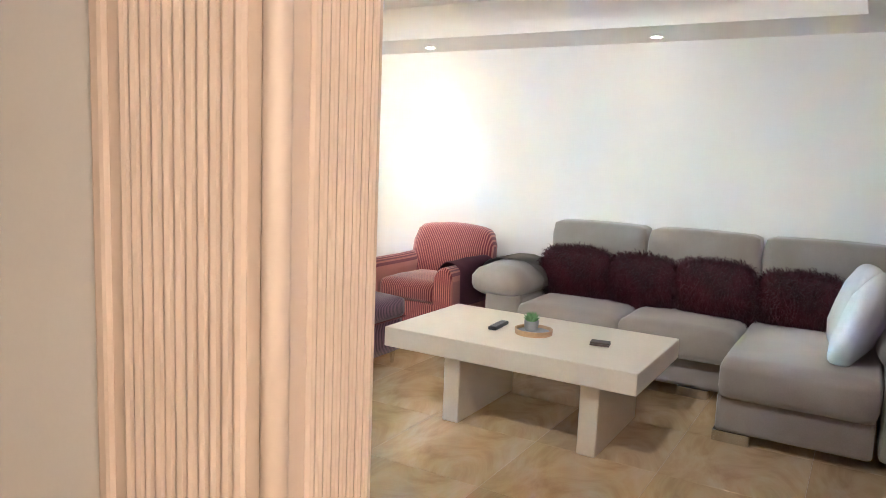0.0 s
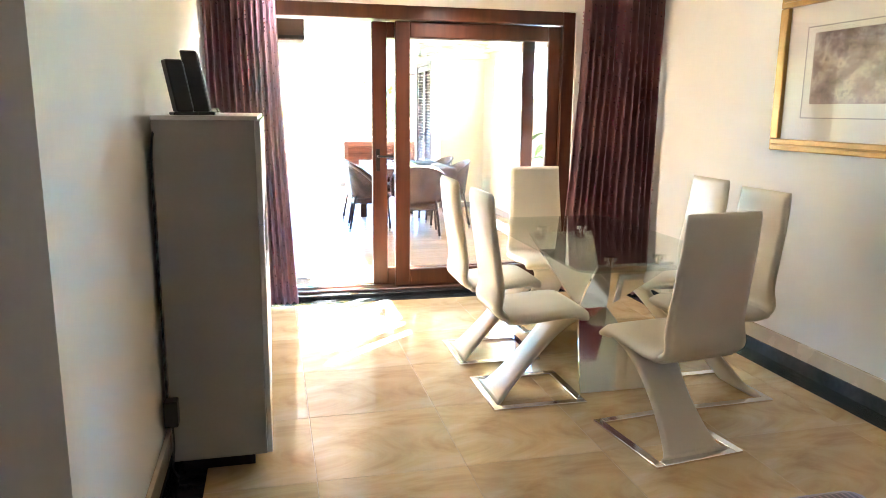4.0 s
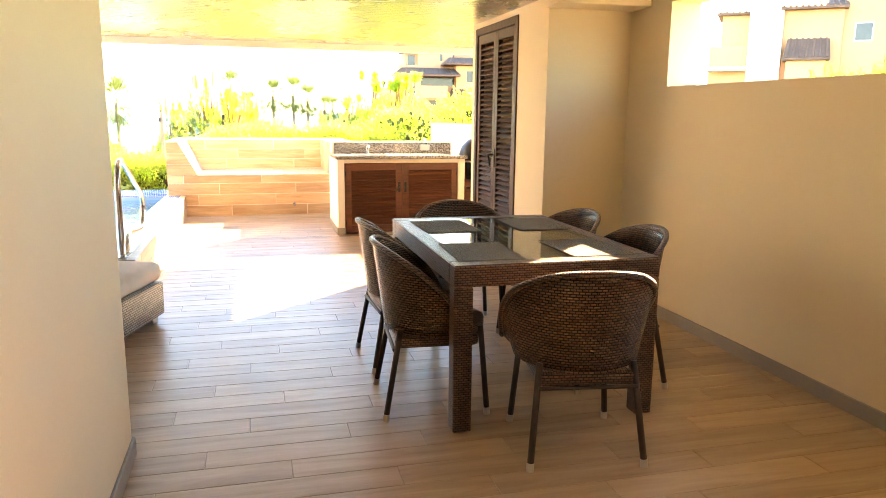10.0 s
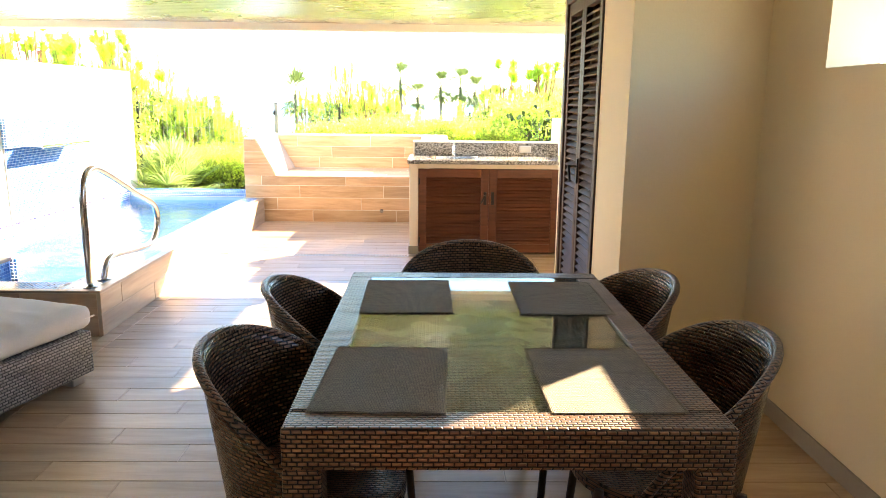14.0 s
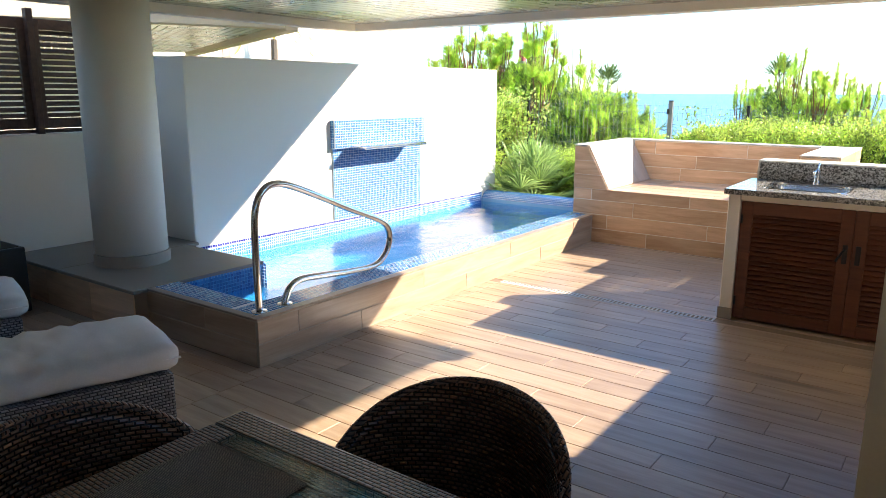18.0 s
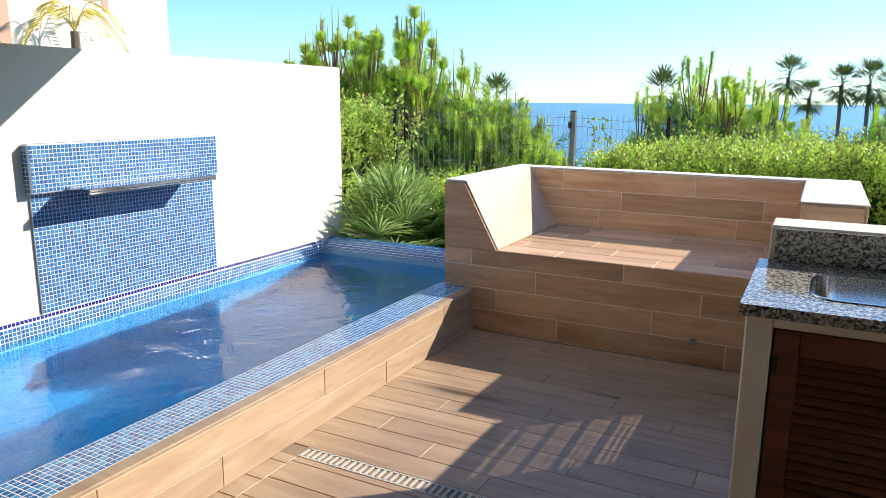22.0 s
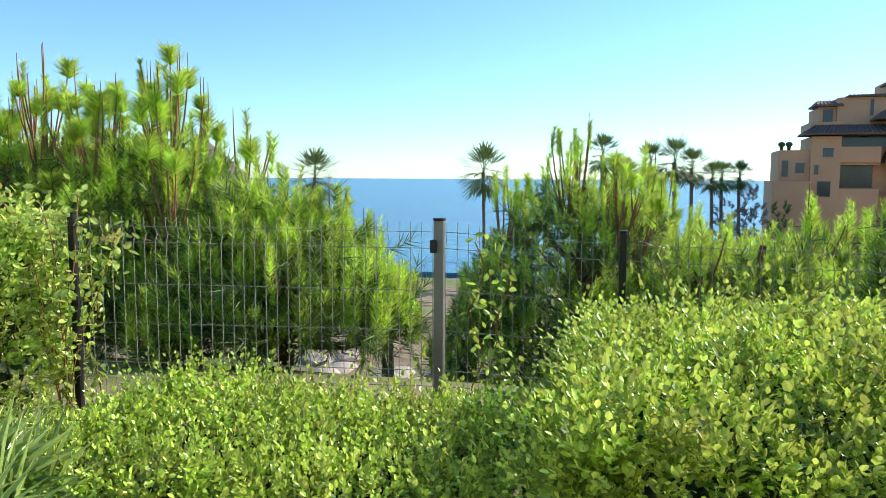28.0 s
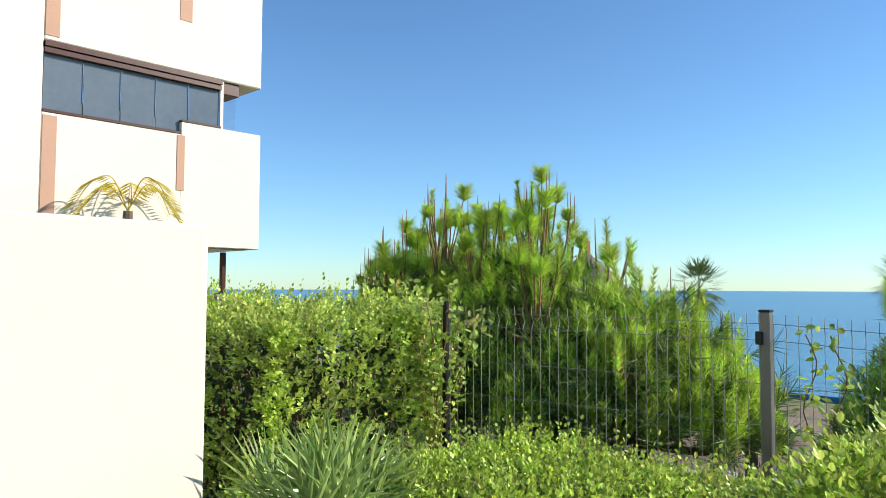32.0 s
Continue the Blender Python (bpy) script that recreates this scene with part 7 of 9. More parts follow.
# ---- plants ----
def leafy(name, dark, light, gloss=0.45, through=0.35):
    """Leaf: a little light comes through, each leaf of its own green; the wide tones also mimic light and shade."""
    m, n, l, b = base(name, gloss)
    geo = n.new("ShaderNodeNewGeometry")
    one = ramp(n, l, geo.outputs["Random Per Island"], [(0.0, dark), (0.4, tuple(0.55 * a + 0.45 * c for a, c in zip(dark, light))), (0.85, light), (1.0, tuple(min(0.9, 1.2 * c + 0.02) for c in light))])
    # clump noise swings wide to mimic sunlit tufts and shaded gaps
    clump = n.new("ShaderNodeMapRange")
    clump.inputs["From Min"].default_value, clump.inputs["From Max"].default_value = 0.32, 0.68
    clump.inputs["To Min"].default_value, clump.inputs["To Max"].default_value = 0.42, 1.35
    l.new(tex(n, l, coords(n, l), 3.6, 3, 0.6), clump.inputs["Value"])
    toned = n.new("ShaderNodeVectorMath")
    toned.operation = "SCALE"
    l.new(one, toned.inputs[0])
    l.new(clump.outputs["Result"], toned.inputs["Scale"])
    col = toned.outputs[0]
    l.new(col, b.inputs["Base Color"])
    tr, mx = n.new("ShaderNodeBsdfTranslucent"), n.new("ShaderNodeMixShader")
    l.new(mix(n, l, 0.5, col, tuple(min(1, x * 1.6) for x in light)), tr.inputs["Color"])
    mx.inputs[0].default_value = through
    l.new(b.outputs[0], mx.inputs[1])
    l.new(tr.outputs[0], mx.inputs[2])
    l.new(mx.outputs[0], n["Material Output"].inputs["Surface"])
    return m


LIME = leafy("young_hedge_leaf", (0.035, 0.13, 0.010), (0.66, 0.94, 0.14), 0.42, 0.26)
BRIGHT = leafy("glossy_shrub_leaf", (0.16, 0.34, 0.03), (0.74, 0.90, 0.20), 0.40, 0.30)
TWIGGY = leafy("grey_bare_shrub", (0.16, 0.14, 0.12), (0.34, 0.31, 0.27), 0.8, 0.1)
DEEP = leafy("hedge_leaf", (0.09, 0.24, 0.02), (0.52, 0.76, 0.13), 0.45, 0.38)
# near-black leaf; the hedge's inner shade is in this colour
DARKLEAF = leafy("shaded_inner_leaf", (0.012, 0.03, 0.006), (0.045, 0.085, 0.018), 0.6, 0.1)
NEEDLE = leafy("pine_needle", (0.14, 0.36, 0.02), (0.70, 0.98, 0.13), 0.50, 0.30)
# dark needle green with the crown's inner shade painted in
NEEDLE_B = leafy("dark_shade_needle", (0.022, 0.06, 0.012), (0.16, 0.27, 0.06), 0.5, 0.2)
FAN = leafy("fan_palm_leaf", (0.05, 0.14, 0.025), (0.42, 0.56, 0.18), 0.30, 0.30)
PALM = leafy("far_palm_leaf", (0.025, 0.055, 0.014), (0.15, 0.22, 0.06), 0.45, 0.25)
BARK = blotchy("pine_bark", (0.09, 0.045, 0.025), (0.20, 0.10, 0.055), 0.9, 3, 25, 0.6, 0.02)
STEM = blotchy("reddish_pine_shoot", (0.20, 0.09, 0.04), (0.32, 0.16, 0.08), 0.8, 4, 40, 0.3)
TRUNK = blotchy("palm_trunk", (0.11, 0.085, 0.06), (0.20, 0.16, 0.12), 0.9, 3, 20, 0.6, 0.02)


def np_mesh(name, verts, faces, material, parent=None, label="", kind=""):
    me = bpy.data.meshes.new(name)
    me.from_pydata(verts, [], faces)
    me.materials.append(material)
    ob = new(name, me)
    if parent is not None:
        ob.parent = parent
    return tagged(ob, label, kind=kind)


def norm(a):
    return a / np.maximum(np.linalg.norm(a, axis=-1, keepdims=True), 1e-9)


def leaves_at(o, d, up, size, width):
    """Six-cornered leaves from o along d; size and width per leaf."""
    s = norm(np.cross(d, up))
    nrm = np.cross(s, d)
    L, W = size[:, None], width[:, None]
    pts = np.stack([o, o + d * L * 0.35 - s * W + nrm * W * 0.25, o + d * L * 0.75 - s * W * 0.8 + nrm * W * 0.2, o + d * L, o + d * L * 0.75 + s * W * 0.8 + nrm * W * 0.2, o + d * L * 0.35 + s * W + nrm * W * 0.25], 1)
    n = len(o)
    k = (np.arange(n) * 6)[:, None]
    faces = np.concatenate([k + np.array([0, 1, 2, 3]), k + np.array([0, 3, 4, 5])])
    return pts.reshape(-1, 3), faces


def hedge(name, label, box, shoots, size, material, seed, stem=True, round_=0.25, lean=0.5, bumps=0.12):
    """A clipped bush: shoots on a bumpy rounded skin, each with pairs of small leaves, and a dark woody inside."""
    rng = np.random.default_rng(seed)
    x0, x1, y0, y1, z0, z1 = box
    c = np.array([(x0 + x1) / 2, (y0 + y1) / 2, z0])
    hsz = np.array([(x1 - x0) / 2, (y1 - y0) / 2, z1 - z0])
    ob = thing(name, label, "hedge" if "hedge" in name else "bush", at=(0, 0, 0))
    faces_w = np.array([hsz[0] * hsz[1] * 4, hsz[0] * 2 * hsz[2], hsz[0] * 0.5 * hsz[2], hsz[1] * 2 * hsz[2], hsz[1] * 2 * hsz[2]])
    pick = rng.choice(5, shoots, p=faces_w / faces_w.sum())
    u, v = rng.uniform(-1, 1, shoots), rng.uniform(-1, 1, shoots)
    p = np.zeros((shoots, 3))
    w = (v + 1) / 2
    p[pick == 0] = np.stack([u, v, np.ones(shoots)], 1)[pick == 0]
    p[pick == 1] = np.stack([u, -np.ones(shoots), w], 1)[pick == 1]
    p[pick == 2] = np.stack([u, np.ones(shoots), w], 1)[pick == 2]
    p[pick == 3] = np.stack([-np.ones(shoots), u, w], 1)[pick == 3]
    p[pick == 4] = np.stack([np.ones(shoots), u, w], 1)[pick == 4]
    # round the corners in metres
    q = p * hsz
    r = np.minimum(round_, hsz * 0.9)
    core = np.clip(q, -hsz + r, hsz - r)
    core[:, 2] = np.clip(q[:, 2], 0, hsz[2] - r[2])
    d = q - core
    nrm = norm(d + 1e-6)
    q = core + nrm * np.minimum(np.linalg.norm(d, axis=1, keepdims=True), round_)
    bump_ = np.array([noise.noise(Vector(t) * 2.2 + Vector((seed * 3.1, 0, 0))) + 0.6 * noise.noise(Vector(t) * 6 + Vector((0, seed, 0))) for t in q])
    q = q + nrm * (bump_ * bumps)[:, None] - nrm * (rng.random(shoots) ** 1.6 * 0.20)[:, None]
    q[:, 2] = np.maximum(q[:, 2], 0.02)
    base_p = q + c
    dirs = norm(nrm * (1 - lean) + np.array([0, 0, 1]) * lean + rng.normal(0, 0.35, (shoots, 3)))
    length = rng.uniform(0.05, 0.14, shoots) * (1 + 0.9 * (rng.random(shoots) > 0.86))
    pairs = 5
    V, F, off = [], [], 0
    for k in range(pairs * 2 + 1):
        t = (k // 2 + 0.5) / pairs
        o = base_p + dirs * (length * t)[:, None]
        side = norm(np.cross(dirs, rng.normal(0, 1, (shoots, 3))))
        ld = norm(dirs * (0.55 + 0.5 * t) + side * (0.9 - 0.4 * t))
        sz = size * rng.uniform(0.6, 1.25, shoots)
        pv, pf = leaves_at(o, ld, norm(rng.normal(0, 0.4, (shoots, 3)) + np.array([0, 0, 1])), sz, sz * rng.uniform(0.27, 0.38, shoots))
        V.append(pv)
        F.append(pf + off)
        off += len(pv)
    np_mesh("foliage", np.concatenate(V).tolist(), np.concatenate(F).tolist(), material, ob, "many small rounded leaves", "stuff")
    # woody inside
    bm = bmesh.new()
    for k in range(int(60 + shoots / 120)):
        a = c + np.array([rng.uniform(-1, 1) * hsz[0] * 0.85, rng.uniform(-1, 1) * hsz[1] * 0.75, 0.0])
        e = a + np.array([rng.normal(0, 0.12), rng.normal(0, 0.12), hsz[2] * rng.uniform(0.6, 0.9)])
        m_ = (a + e) / 2 + rng.normal(0, 0.05, 3)
        add_tube(bm, [tuple(a), tuple(m_), tuple(e)], [0.012, 0.008, 0.003], 5)
    tagged(part("twig_wood", bm, BARK, ob), "thin woody branches", kind="stuff")
    # heart of leaves, with the shade inside the bush put into their colour
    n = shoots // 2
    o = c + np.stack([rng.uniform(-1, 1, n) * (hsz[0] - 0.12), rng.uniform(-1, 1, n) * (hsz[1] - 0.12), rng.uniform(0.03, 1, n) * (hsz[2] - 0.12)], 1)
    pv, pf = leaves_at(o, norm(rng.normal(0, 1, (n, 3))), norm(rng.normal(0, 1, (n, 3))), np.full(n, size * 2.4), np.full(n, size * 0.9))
    np_mesh("inner_foliage", pv.tolist(), pf.tolist(), DARKLEAF, ob, "inner leaves coloured dark for shade", "stuff")
    return ob


def needles(o, d, count, length, spread, width, rng, needle=(0.35, 0.6), run=0.75):
    """Tufts: for each o, thin needles round the axis d; needle gives their length as shares of the tuft's."""
    n = len(o)
    oo, dd = np.repeat(o, count, 0), np.repeat(d, count, 0)
    t = rng.random(n * count)
    L = np.repeat(length, count)
    start = oo + dd * (L * run * t)[:, None]
    rad = norm(np.cross(dd, rng.normal(0, 1, (n * count, 3))))
    nd = norm(dd * (0.55 + 0.4 * t)[:, None] + rad * spread)
    ln = L * rng.uniform(needle[0], needle[1], n * count)
    s = norm(np.cross(nd, rng.normal(0, 1, (n * count, 3)))) * width
    tip = start + nd * ln[:, None]
    V = np.stack([start - s, start + s, tip], 1).reshape(-1, 3)
    F = np.arange(n * count * 3).reshape(-1, 3)
    return V, F


def pine(name_label, at, height, radius, sprays, tall, seed, count=92, low=0.12, dome=0.80, rise=(0.09, 0.24), ball=0.55):
    """A bushy young pine: trunk, limbs, a dome of upright brush-like candles over darker long needles, and bare-stemmed shoots with round tufts on top."""
    rng = np.random.default_rng(seed)
    ob = thing("pine_tree", name_label, "pine tree", at=at)
    part("trunk", tube(arc([(0, 0, -0.3), (0.05, 0.03, height * 0.3), (-0.04, 0.05, height * 0.62), (0.02, 0, height * dome)], 4), [0.10 - 0.005 * k for k in range(13)], 8), BARK, ob, smooth=True)
    th = rng.uniform(0, 2 * math.pi, sprays)
    u = np.sqrt(rng.random(sprays))
    lump = 1 + 0.16 * np.sin(3 * th + seed) + 0.12 * np.sin(7 * th + 2 * seed)
    fall = dome - 0.34
    top = height * (dome - fall * u ** 2.4) + rng.normal(0, 0.13, sprays) + 0.16 * np.sin(4 * u * np.cos(th) + seed) * np.sin(5 * u * np.sin(th) + 2)
    z = np.where(rng.random(sprays) < 0.42, top, height * low + (top - height * low) * rng.random(sprays) ** 0.8)
    inner = z < top - 0.3
    rr = np.where(inner, np.sqrt(np.clip((dome - z / height) / fall, 0.05, 1)) * rng.uniform(0.72, 1.06, sprays), u) * radius * lump
    o = np.stack([rr * np.cos(th), rr * np.sin(th), z - 0.30], 1)
    out = np.stack([np.cos(th), np.sin(th), np.zeros(sprays)], 1)
    d = norm(out * (0.10 + 0.35 * inner)[:, None] + np.array([0, 0, 1.0]) + rng.normal(0, 0.13, (sprays, 3)))
    L = rng.uniform(0.26, 0.52, sprays)
    V, F = needles(o, d, count, L, 0.75, 0.0058, rng, (0.17, 0.29), 0.88)
    np_mesh("crown", V.tolist(), F.tolist(), NEEDLE, ob, "upright green brush-like pine candles", "stuff")
    # inner needles carry the shade between candles in their colour
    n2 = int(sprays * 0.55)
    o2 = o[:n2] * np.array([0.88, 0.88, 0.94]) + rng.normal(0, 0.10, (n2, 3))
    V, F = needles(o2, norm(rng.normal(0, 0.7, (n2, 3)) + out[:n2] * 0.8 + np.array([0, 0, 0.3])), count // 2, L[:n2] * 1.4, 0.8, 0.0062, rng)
    np_mesh("inner_crown", V.tolist(), F.tolist(), NEEDLE_B, ob, "long inner needles darkened as shade", "stuff")
    bm = bmesh.new()
    for k in range(54):
        e = o[k]
        p0 = np.array([0, 0, max(0.1, min(e[2] * 0.75, height * 0.72))])
        p1 = (p0 + e) / 2 + np.array([0, 0, -0.10])
        add_tube(bm, [tuple(p0), tuple(p1), tuple(e)], [0.032, 0.020, 0.007], 5)
    tagged(part("limb_wood", bm, BARK, ob, "thin pine limbs"), "thin pine limbs", kind="stuff")
    bm = bmesh.new()
    balls, candles = [], []
    # a few leaders, each splitting into bare shoots
    leaders = [(rng.uniform(0, 2 * math.pi), radius * 0.85 * math.sqrt(rng.random())) for k in range(max(3, tall // 6))]
    for k in range(tall):
        a, r0 = leaders[k % len(leaders)]
        x0, y0 = r0 * math.cos(a), r0 * math.sin(a)
        zs = height * (dome - fall * (r0 / radius) ** 2.4)
        zt = zs + rng.uniform(*rise) * height * (1 - 0.4 * r0 / radius)
        dx, dy = rng.normal(0, 0.17, 2)
        x, y = x0 + dx, y0 + dy
        add_tube(bm, [(x0 + dx * 0.2, y0 + dy * 0.2, zs - 0.45), (x0 + dx * 0.75, y0 + dy * 0.75, (zs + zt) / 2 - 0.12), (x, y, zt)], [0.017, 0.012, 0.008], 5)
        kind_ = rng.random()
        if kind_ < ball:
            balls.append((x, y, zt))
            if rng.random() < 0.4:
                add_tube(bm, [(x, y, zt), (x, y, zt + rng.uniform(0.22, 0.40))], [0.009, 0.004], 5)
        elif kind_ < 0.85:
            candles.append((x, y, zt - 0.30))
        else:
            add_tube(bm, [(x, y, zt), (x, y, zt + 0.28)], [0.009, 0.004], 5)
    tagged(part("shoot_wood", bm, STEM, ob), "reddish upright shoots", kind="stuff")
    if balls and candles:
        b_, c_ = np.array(balls), np.array(candles)
        up_b, up_c = norm(rng.normal(0, 0.12, (len(b_), 3)) + np.array([0, 0, 1])), norm(rng.normal(0, 0.05, (len(c_), 3)) + np.array([0, 0, 1]))
        V, F = needles(b_ - up_b * 0.12, up_b, 420, rng.uniform(0.20, 0.29, len(b_)), 1.15, 0.0050, rng, (0.45, 0.95), 0.7)
        W, G = needles(c_, up_c, 190, rng.uniform(0.36, 0.56, len(c_)), 0.8, 0.0055, rng, (0.16, 0.27), 0.9)
        np_mesh("shoot_foliage", np.concatenate([V, W]).tolist(), np.concatenate([F, G + len(V)]).tolist(), NEEDLE, ob, "round tufts and candles of needles", "stuff")
    return ob


def fan_palm(at, fans, reach, seed, label, stem=0.1):
    rng = np.random.default_rng(seed)
    ob = thing("fan_palm", label, "palm", at=at)
    part("trunk", tube([(0, 0, -stem), (0, 0, 0.22)], [0.09, 0.07], 10), TRUNK, ob)
    for k in range(fans):
        a = k * 2.399
        el = radians(82 - 74 * (k / fans) ** 0.9 + rng.normal(0, 5))
        d = np.array([math.cos(a) * math.cos(el), math.sin(a) * math.cos(el), math.sin(el)])
        stalk = reach * rng.uniform(0.40, 0.58)
        droop = np.array([0, 0, -0.10 * reach * (1 - math.sin(el))])
        tip = d * stalk + droop + np.array([0, 0, 0.15])
        leaf = part("stalk", tube([(0, 0, 0.12), tuple(d * stalk * 0.5 + np.array([0, 0, 0.15])), tuple(tip)], [0.010, 0.007, 0.005], 6), FAN, ob, "slender green stalk")
        side = norm(np.cross(d, np.array([0, 0, 1.0])) + 1e-6)
        upv = np.cross(side, d)
        V, F = [], []
        n = 26
        for j in range(n):
            th = radians(-112 + 224 * j / (n - 1))
            ld = norm(d * math.cos(th) + side * math.sin(th) + upv * (0.18 + 0.12 * rng.random()))
            L = reach * rng.uniform(0.42, 0.54) * (1 - 0.18 * abs(th) / 2)
            w = norm(np.cross(ld, upv)) * 0.012
            mid = tip + ld * L * 0.55
            end = tip + ld * L + np.array([0, 0, -0.03 - 0.05 * rng.random()])
            i = len(V)
            V += [tip - w * 0.35, tip + w * 0.35, mid + w, end, mid - w, mid + upv * 0.007]
            F += [(i, i + 5, i + 4), (i, i + 1, i + 5), (i + 1, i + 2, i + 5), (i + 4, i + 5, i + 3), (i + 5, i + 2, i + 3)]
        np_mesh("fan", [tuple(v) for v in V], F, FAN, leaf, "stiff grey-green fan leaf")
    return ob


def tall_palm(at, height, crown, seed):
    rng = np.random.default_rng(seed)
    ob = thing("palm_tree", "tall fan palm near the shore", "palm tree", "palms along the shore", at)
    part("trunk", tube(arc([(0, 0, -1), (0.1, 0, height * 0.4), (-0.05, 0.05, height)], 4), 0.14, 8), TRUNK, ob)
    V, F = [], []
    top_ = np.array([0, 0, height])
    crown *= 1.45
    for k in range(46):
        a, el = k * 2.399, radians(88 - 150 * k / 46)
        d = np.array([math.cos(a) * math.cos(el), math.sin(a) * math.cos(el), math.sin(el)])
        side = norm(np.cross(d, np.array([0.01, 0, 1.0])))
        tip = top_ + d * crown * rng.uniform(0.38, 0.52)
        for j in range(11):
            th = radians(-64 + 128 * j / 10)
            ld = norm(d * math.cos(th) + side * math.sin(th))
            e = tip + ld * crown * rng.uniform(0.42, 0.62) * math.cos(th * 0.5) + np.array([0, 0, -0.16 * crown * rng.random()])
            w = side * crown * 0.024
            i = len(V)
            V += [tuple(tip), tuple((tip + e) / 2 + w), tuple(e), tuple((tip + e) / 2 - w)]
            F.append((i, i + 1, i + 2, i + 3))
        i = len(V)
        V += [tuple(top_), tuple(top_ + side * 0.04), tuple(tip + side * 0.03), tuple(tip)]
        F.append((i, i + 1, i + 2, i + 3))
    np_mesh("crown", V, F, PALM, ob, "round crown of fan leaves")
    return ob


# hedges behind the bench
hedge("hedge", "bright yellow-green clipped hedge behind the bench", (0.02, 3.2, 13.0, 15.0, -0.12, 1.02), 13500, 0.027, LIME, 11, bumps=0.10)
hedge("low_hedge", "low green hedge along the fence", (-2.2, 0.15, 13.25, 14.7, -0.12, 0.57), 7600, 0.026, LIME, 12, bumps=0.09)
hedge("bush", "dense green shrub beside the fence", (-6.8, -3.2, 13.6, 15.3, -0.12, 1.30), 5600, 0.036, BRIGHT, 13, bumps=0.20)
hedge("bush", "rounded dark green shrub beside the hedge", (2.9, 5.6, 13.2, 15.4, -0.12, 1.45), 2300, 0.040, DEEP, 14, round_=0.6, bumps=0.16)
hedge("bush", "loose light green shrub beside the side wall", (3.8, 5.1, 11.2, 13.1, -0.12, 1.72), 1500, 0.040, DEEP, 15, round_=0.5, bumps=0.2)
fan_palm((-1.84, 13.05, -0.12), 34, 1.0, 21, "grey-green dwarf fan palm beside the pool", 0.26)

# pines down the slope
def on_slope(x, y, top):
    g = ground_z(x, y)
    return (x, y, g), top - g


for txt, x, y, top, rad, n_, tall_, s_, dome_ in (
        ("tall bushy pine with upright reddish shoots", -8.3, 19.9, 2.95, 1.3, 520, 54, 30, 0.80),
        ("tall bushy pine with upright reddish shoots", -6.9, 19.4, 3.0, 1.5, 720, 64, 31, 0.78),
        ("tall bushy pine with upright reddish shoots", -5.35, 19.2, 3.1, 1.5, 820, 80, 32, 0.76),
        ("low bushy pine beyond the fence", -3.55, 18.9, 1.62, 1.45, 900, 18, 33, 0.88),
        ("bushy pine beyond the gate", -0.28, 22.2, 2.25, 2.05, 1150, 56, 34, 0.84),
        ("bushy pine beyond the gate", 0.95, 23.4, 1.75, 1.8, 800, 40, 42, 0.84),
        ("low pine beyond the hedge", 1.95, 20.8, 1.22, 1.7, 700, 16, 35, 0.86),
        ("low pine on the slope", 3.0, 26.0, 1.15, 2.0, 520, 18, 43, 0.84),
        ("low pine on the slope", 3.55, 21.6, 1.75, 1.8, 720, 20, 36, 0.84),
        ("tall pine beside the hedge", 3.98, 18.6, 2.38, 1.5, 640, 40, 37, 0.76),
        ("large pine on the slope", 7.96, 20.8, 2.37, 2.2, 520, 30, 38, 0.80),
        ("low pine on the slope", 6.62, 25.0, 1.12, 2.2, 460, 14, 39, 0.84),
        ("pine outside the terrace slot", 10.5, 9.5, 2.6, 1.8, 420, 16, 40, 0.80),
        ("pine outside the terrace slot", 13.5, 14.5, 2.9, 2.0, 420, 18, 41, 0.80)):
    at_, h_ = on_slope(x, y, top)
    pine(txt, at_, h_, rad, n_, tall_, s_, low=0.44 if 'beyond the fence' in txt else 0.16, dome=dome_, rise=(0.10, 0.27) if dome_ < 0.79 else (0.06, 0.19), ball=0.5 if dome_ < 0.81 else 0.10)

for x, y, crown_z, c_, s in ((-26.5, 72, 1.6, 2.1, 1), (-11.0, 72, 2.1, 2.0, 2), (-1.1, 72, 3.55, 1.5, 3), (0.5, 74, 1.95, 1.3, 4), (2.7, 72, 2.9, 1.4, 5), (4.57, 72, 2.95, 1.6, 6), (6.0, 73, 2.5, 1.4, 7), (7.7, 74, 1.68, 1.2, 8), (8.7, 76, 1.75, 1.2, 9), (10.25, 77, 1.8, 1.2, 10), (-35.0, 45.0, 1.7, 1.2, 11)):
    g_ = ground_z(x, y) - 0.2
    tall_palm((x, y, g_), crown_z - g_, c_, s)
def far_scrub(label, x, y, w, top, material, seed, sprays=160):
    """A distant rounded shrub: short sprays on a lumpy dome, with a few stems."""
    rng = np.random.default_rng(seed)
    g = ground_z(x, y) - 0.1
    ob = thing("bush", label, "bush", at=(x, y, g))
    d = norm(rng.normal(0, 1, (sprays, 3)) * np.array([1, 1, 0.8]) + np.array([0, 0, 0.5]))
    d[:, 2] = np.abs(d[:, 2])
    o = d * np.array([w, w, top - g]) * rng.uniform(0.45, 0.95, (sprays, 1))
    V, F = needles(o, d, 40, rng.uniform(0.5, 0.9, sprays), 1.0, 0.035, rng, (0.3, 0.6), 0.8)
    np_mesh("foliage", V.tolist(), F.tolist(), material, ob, "short dense sprays", "stuff")
    for k in range(5):
        part("stem", tube([(0, 0, 0), tuple(o[k] * 0.8)], [0.05, 0.02], 6), BARK, ob)


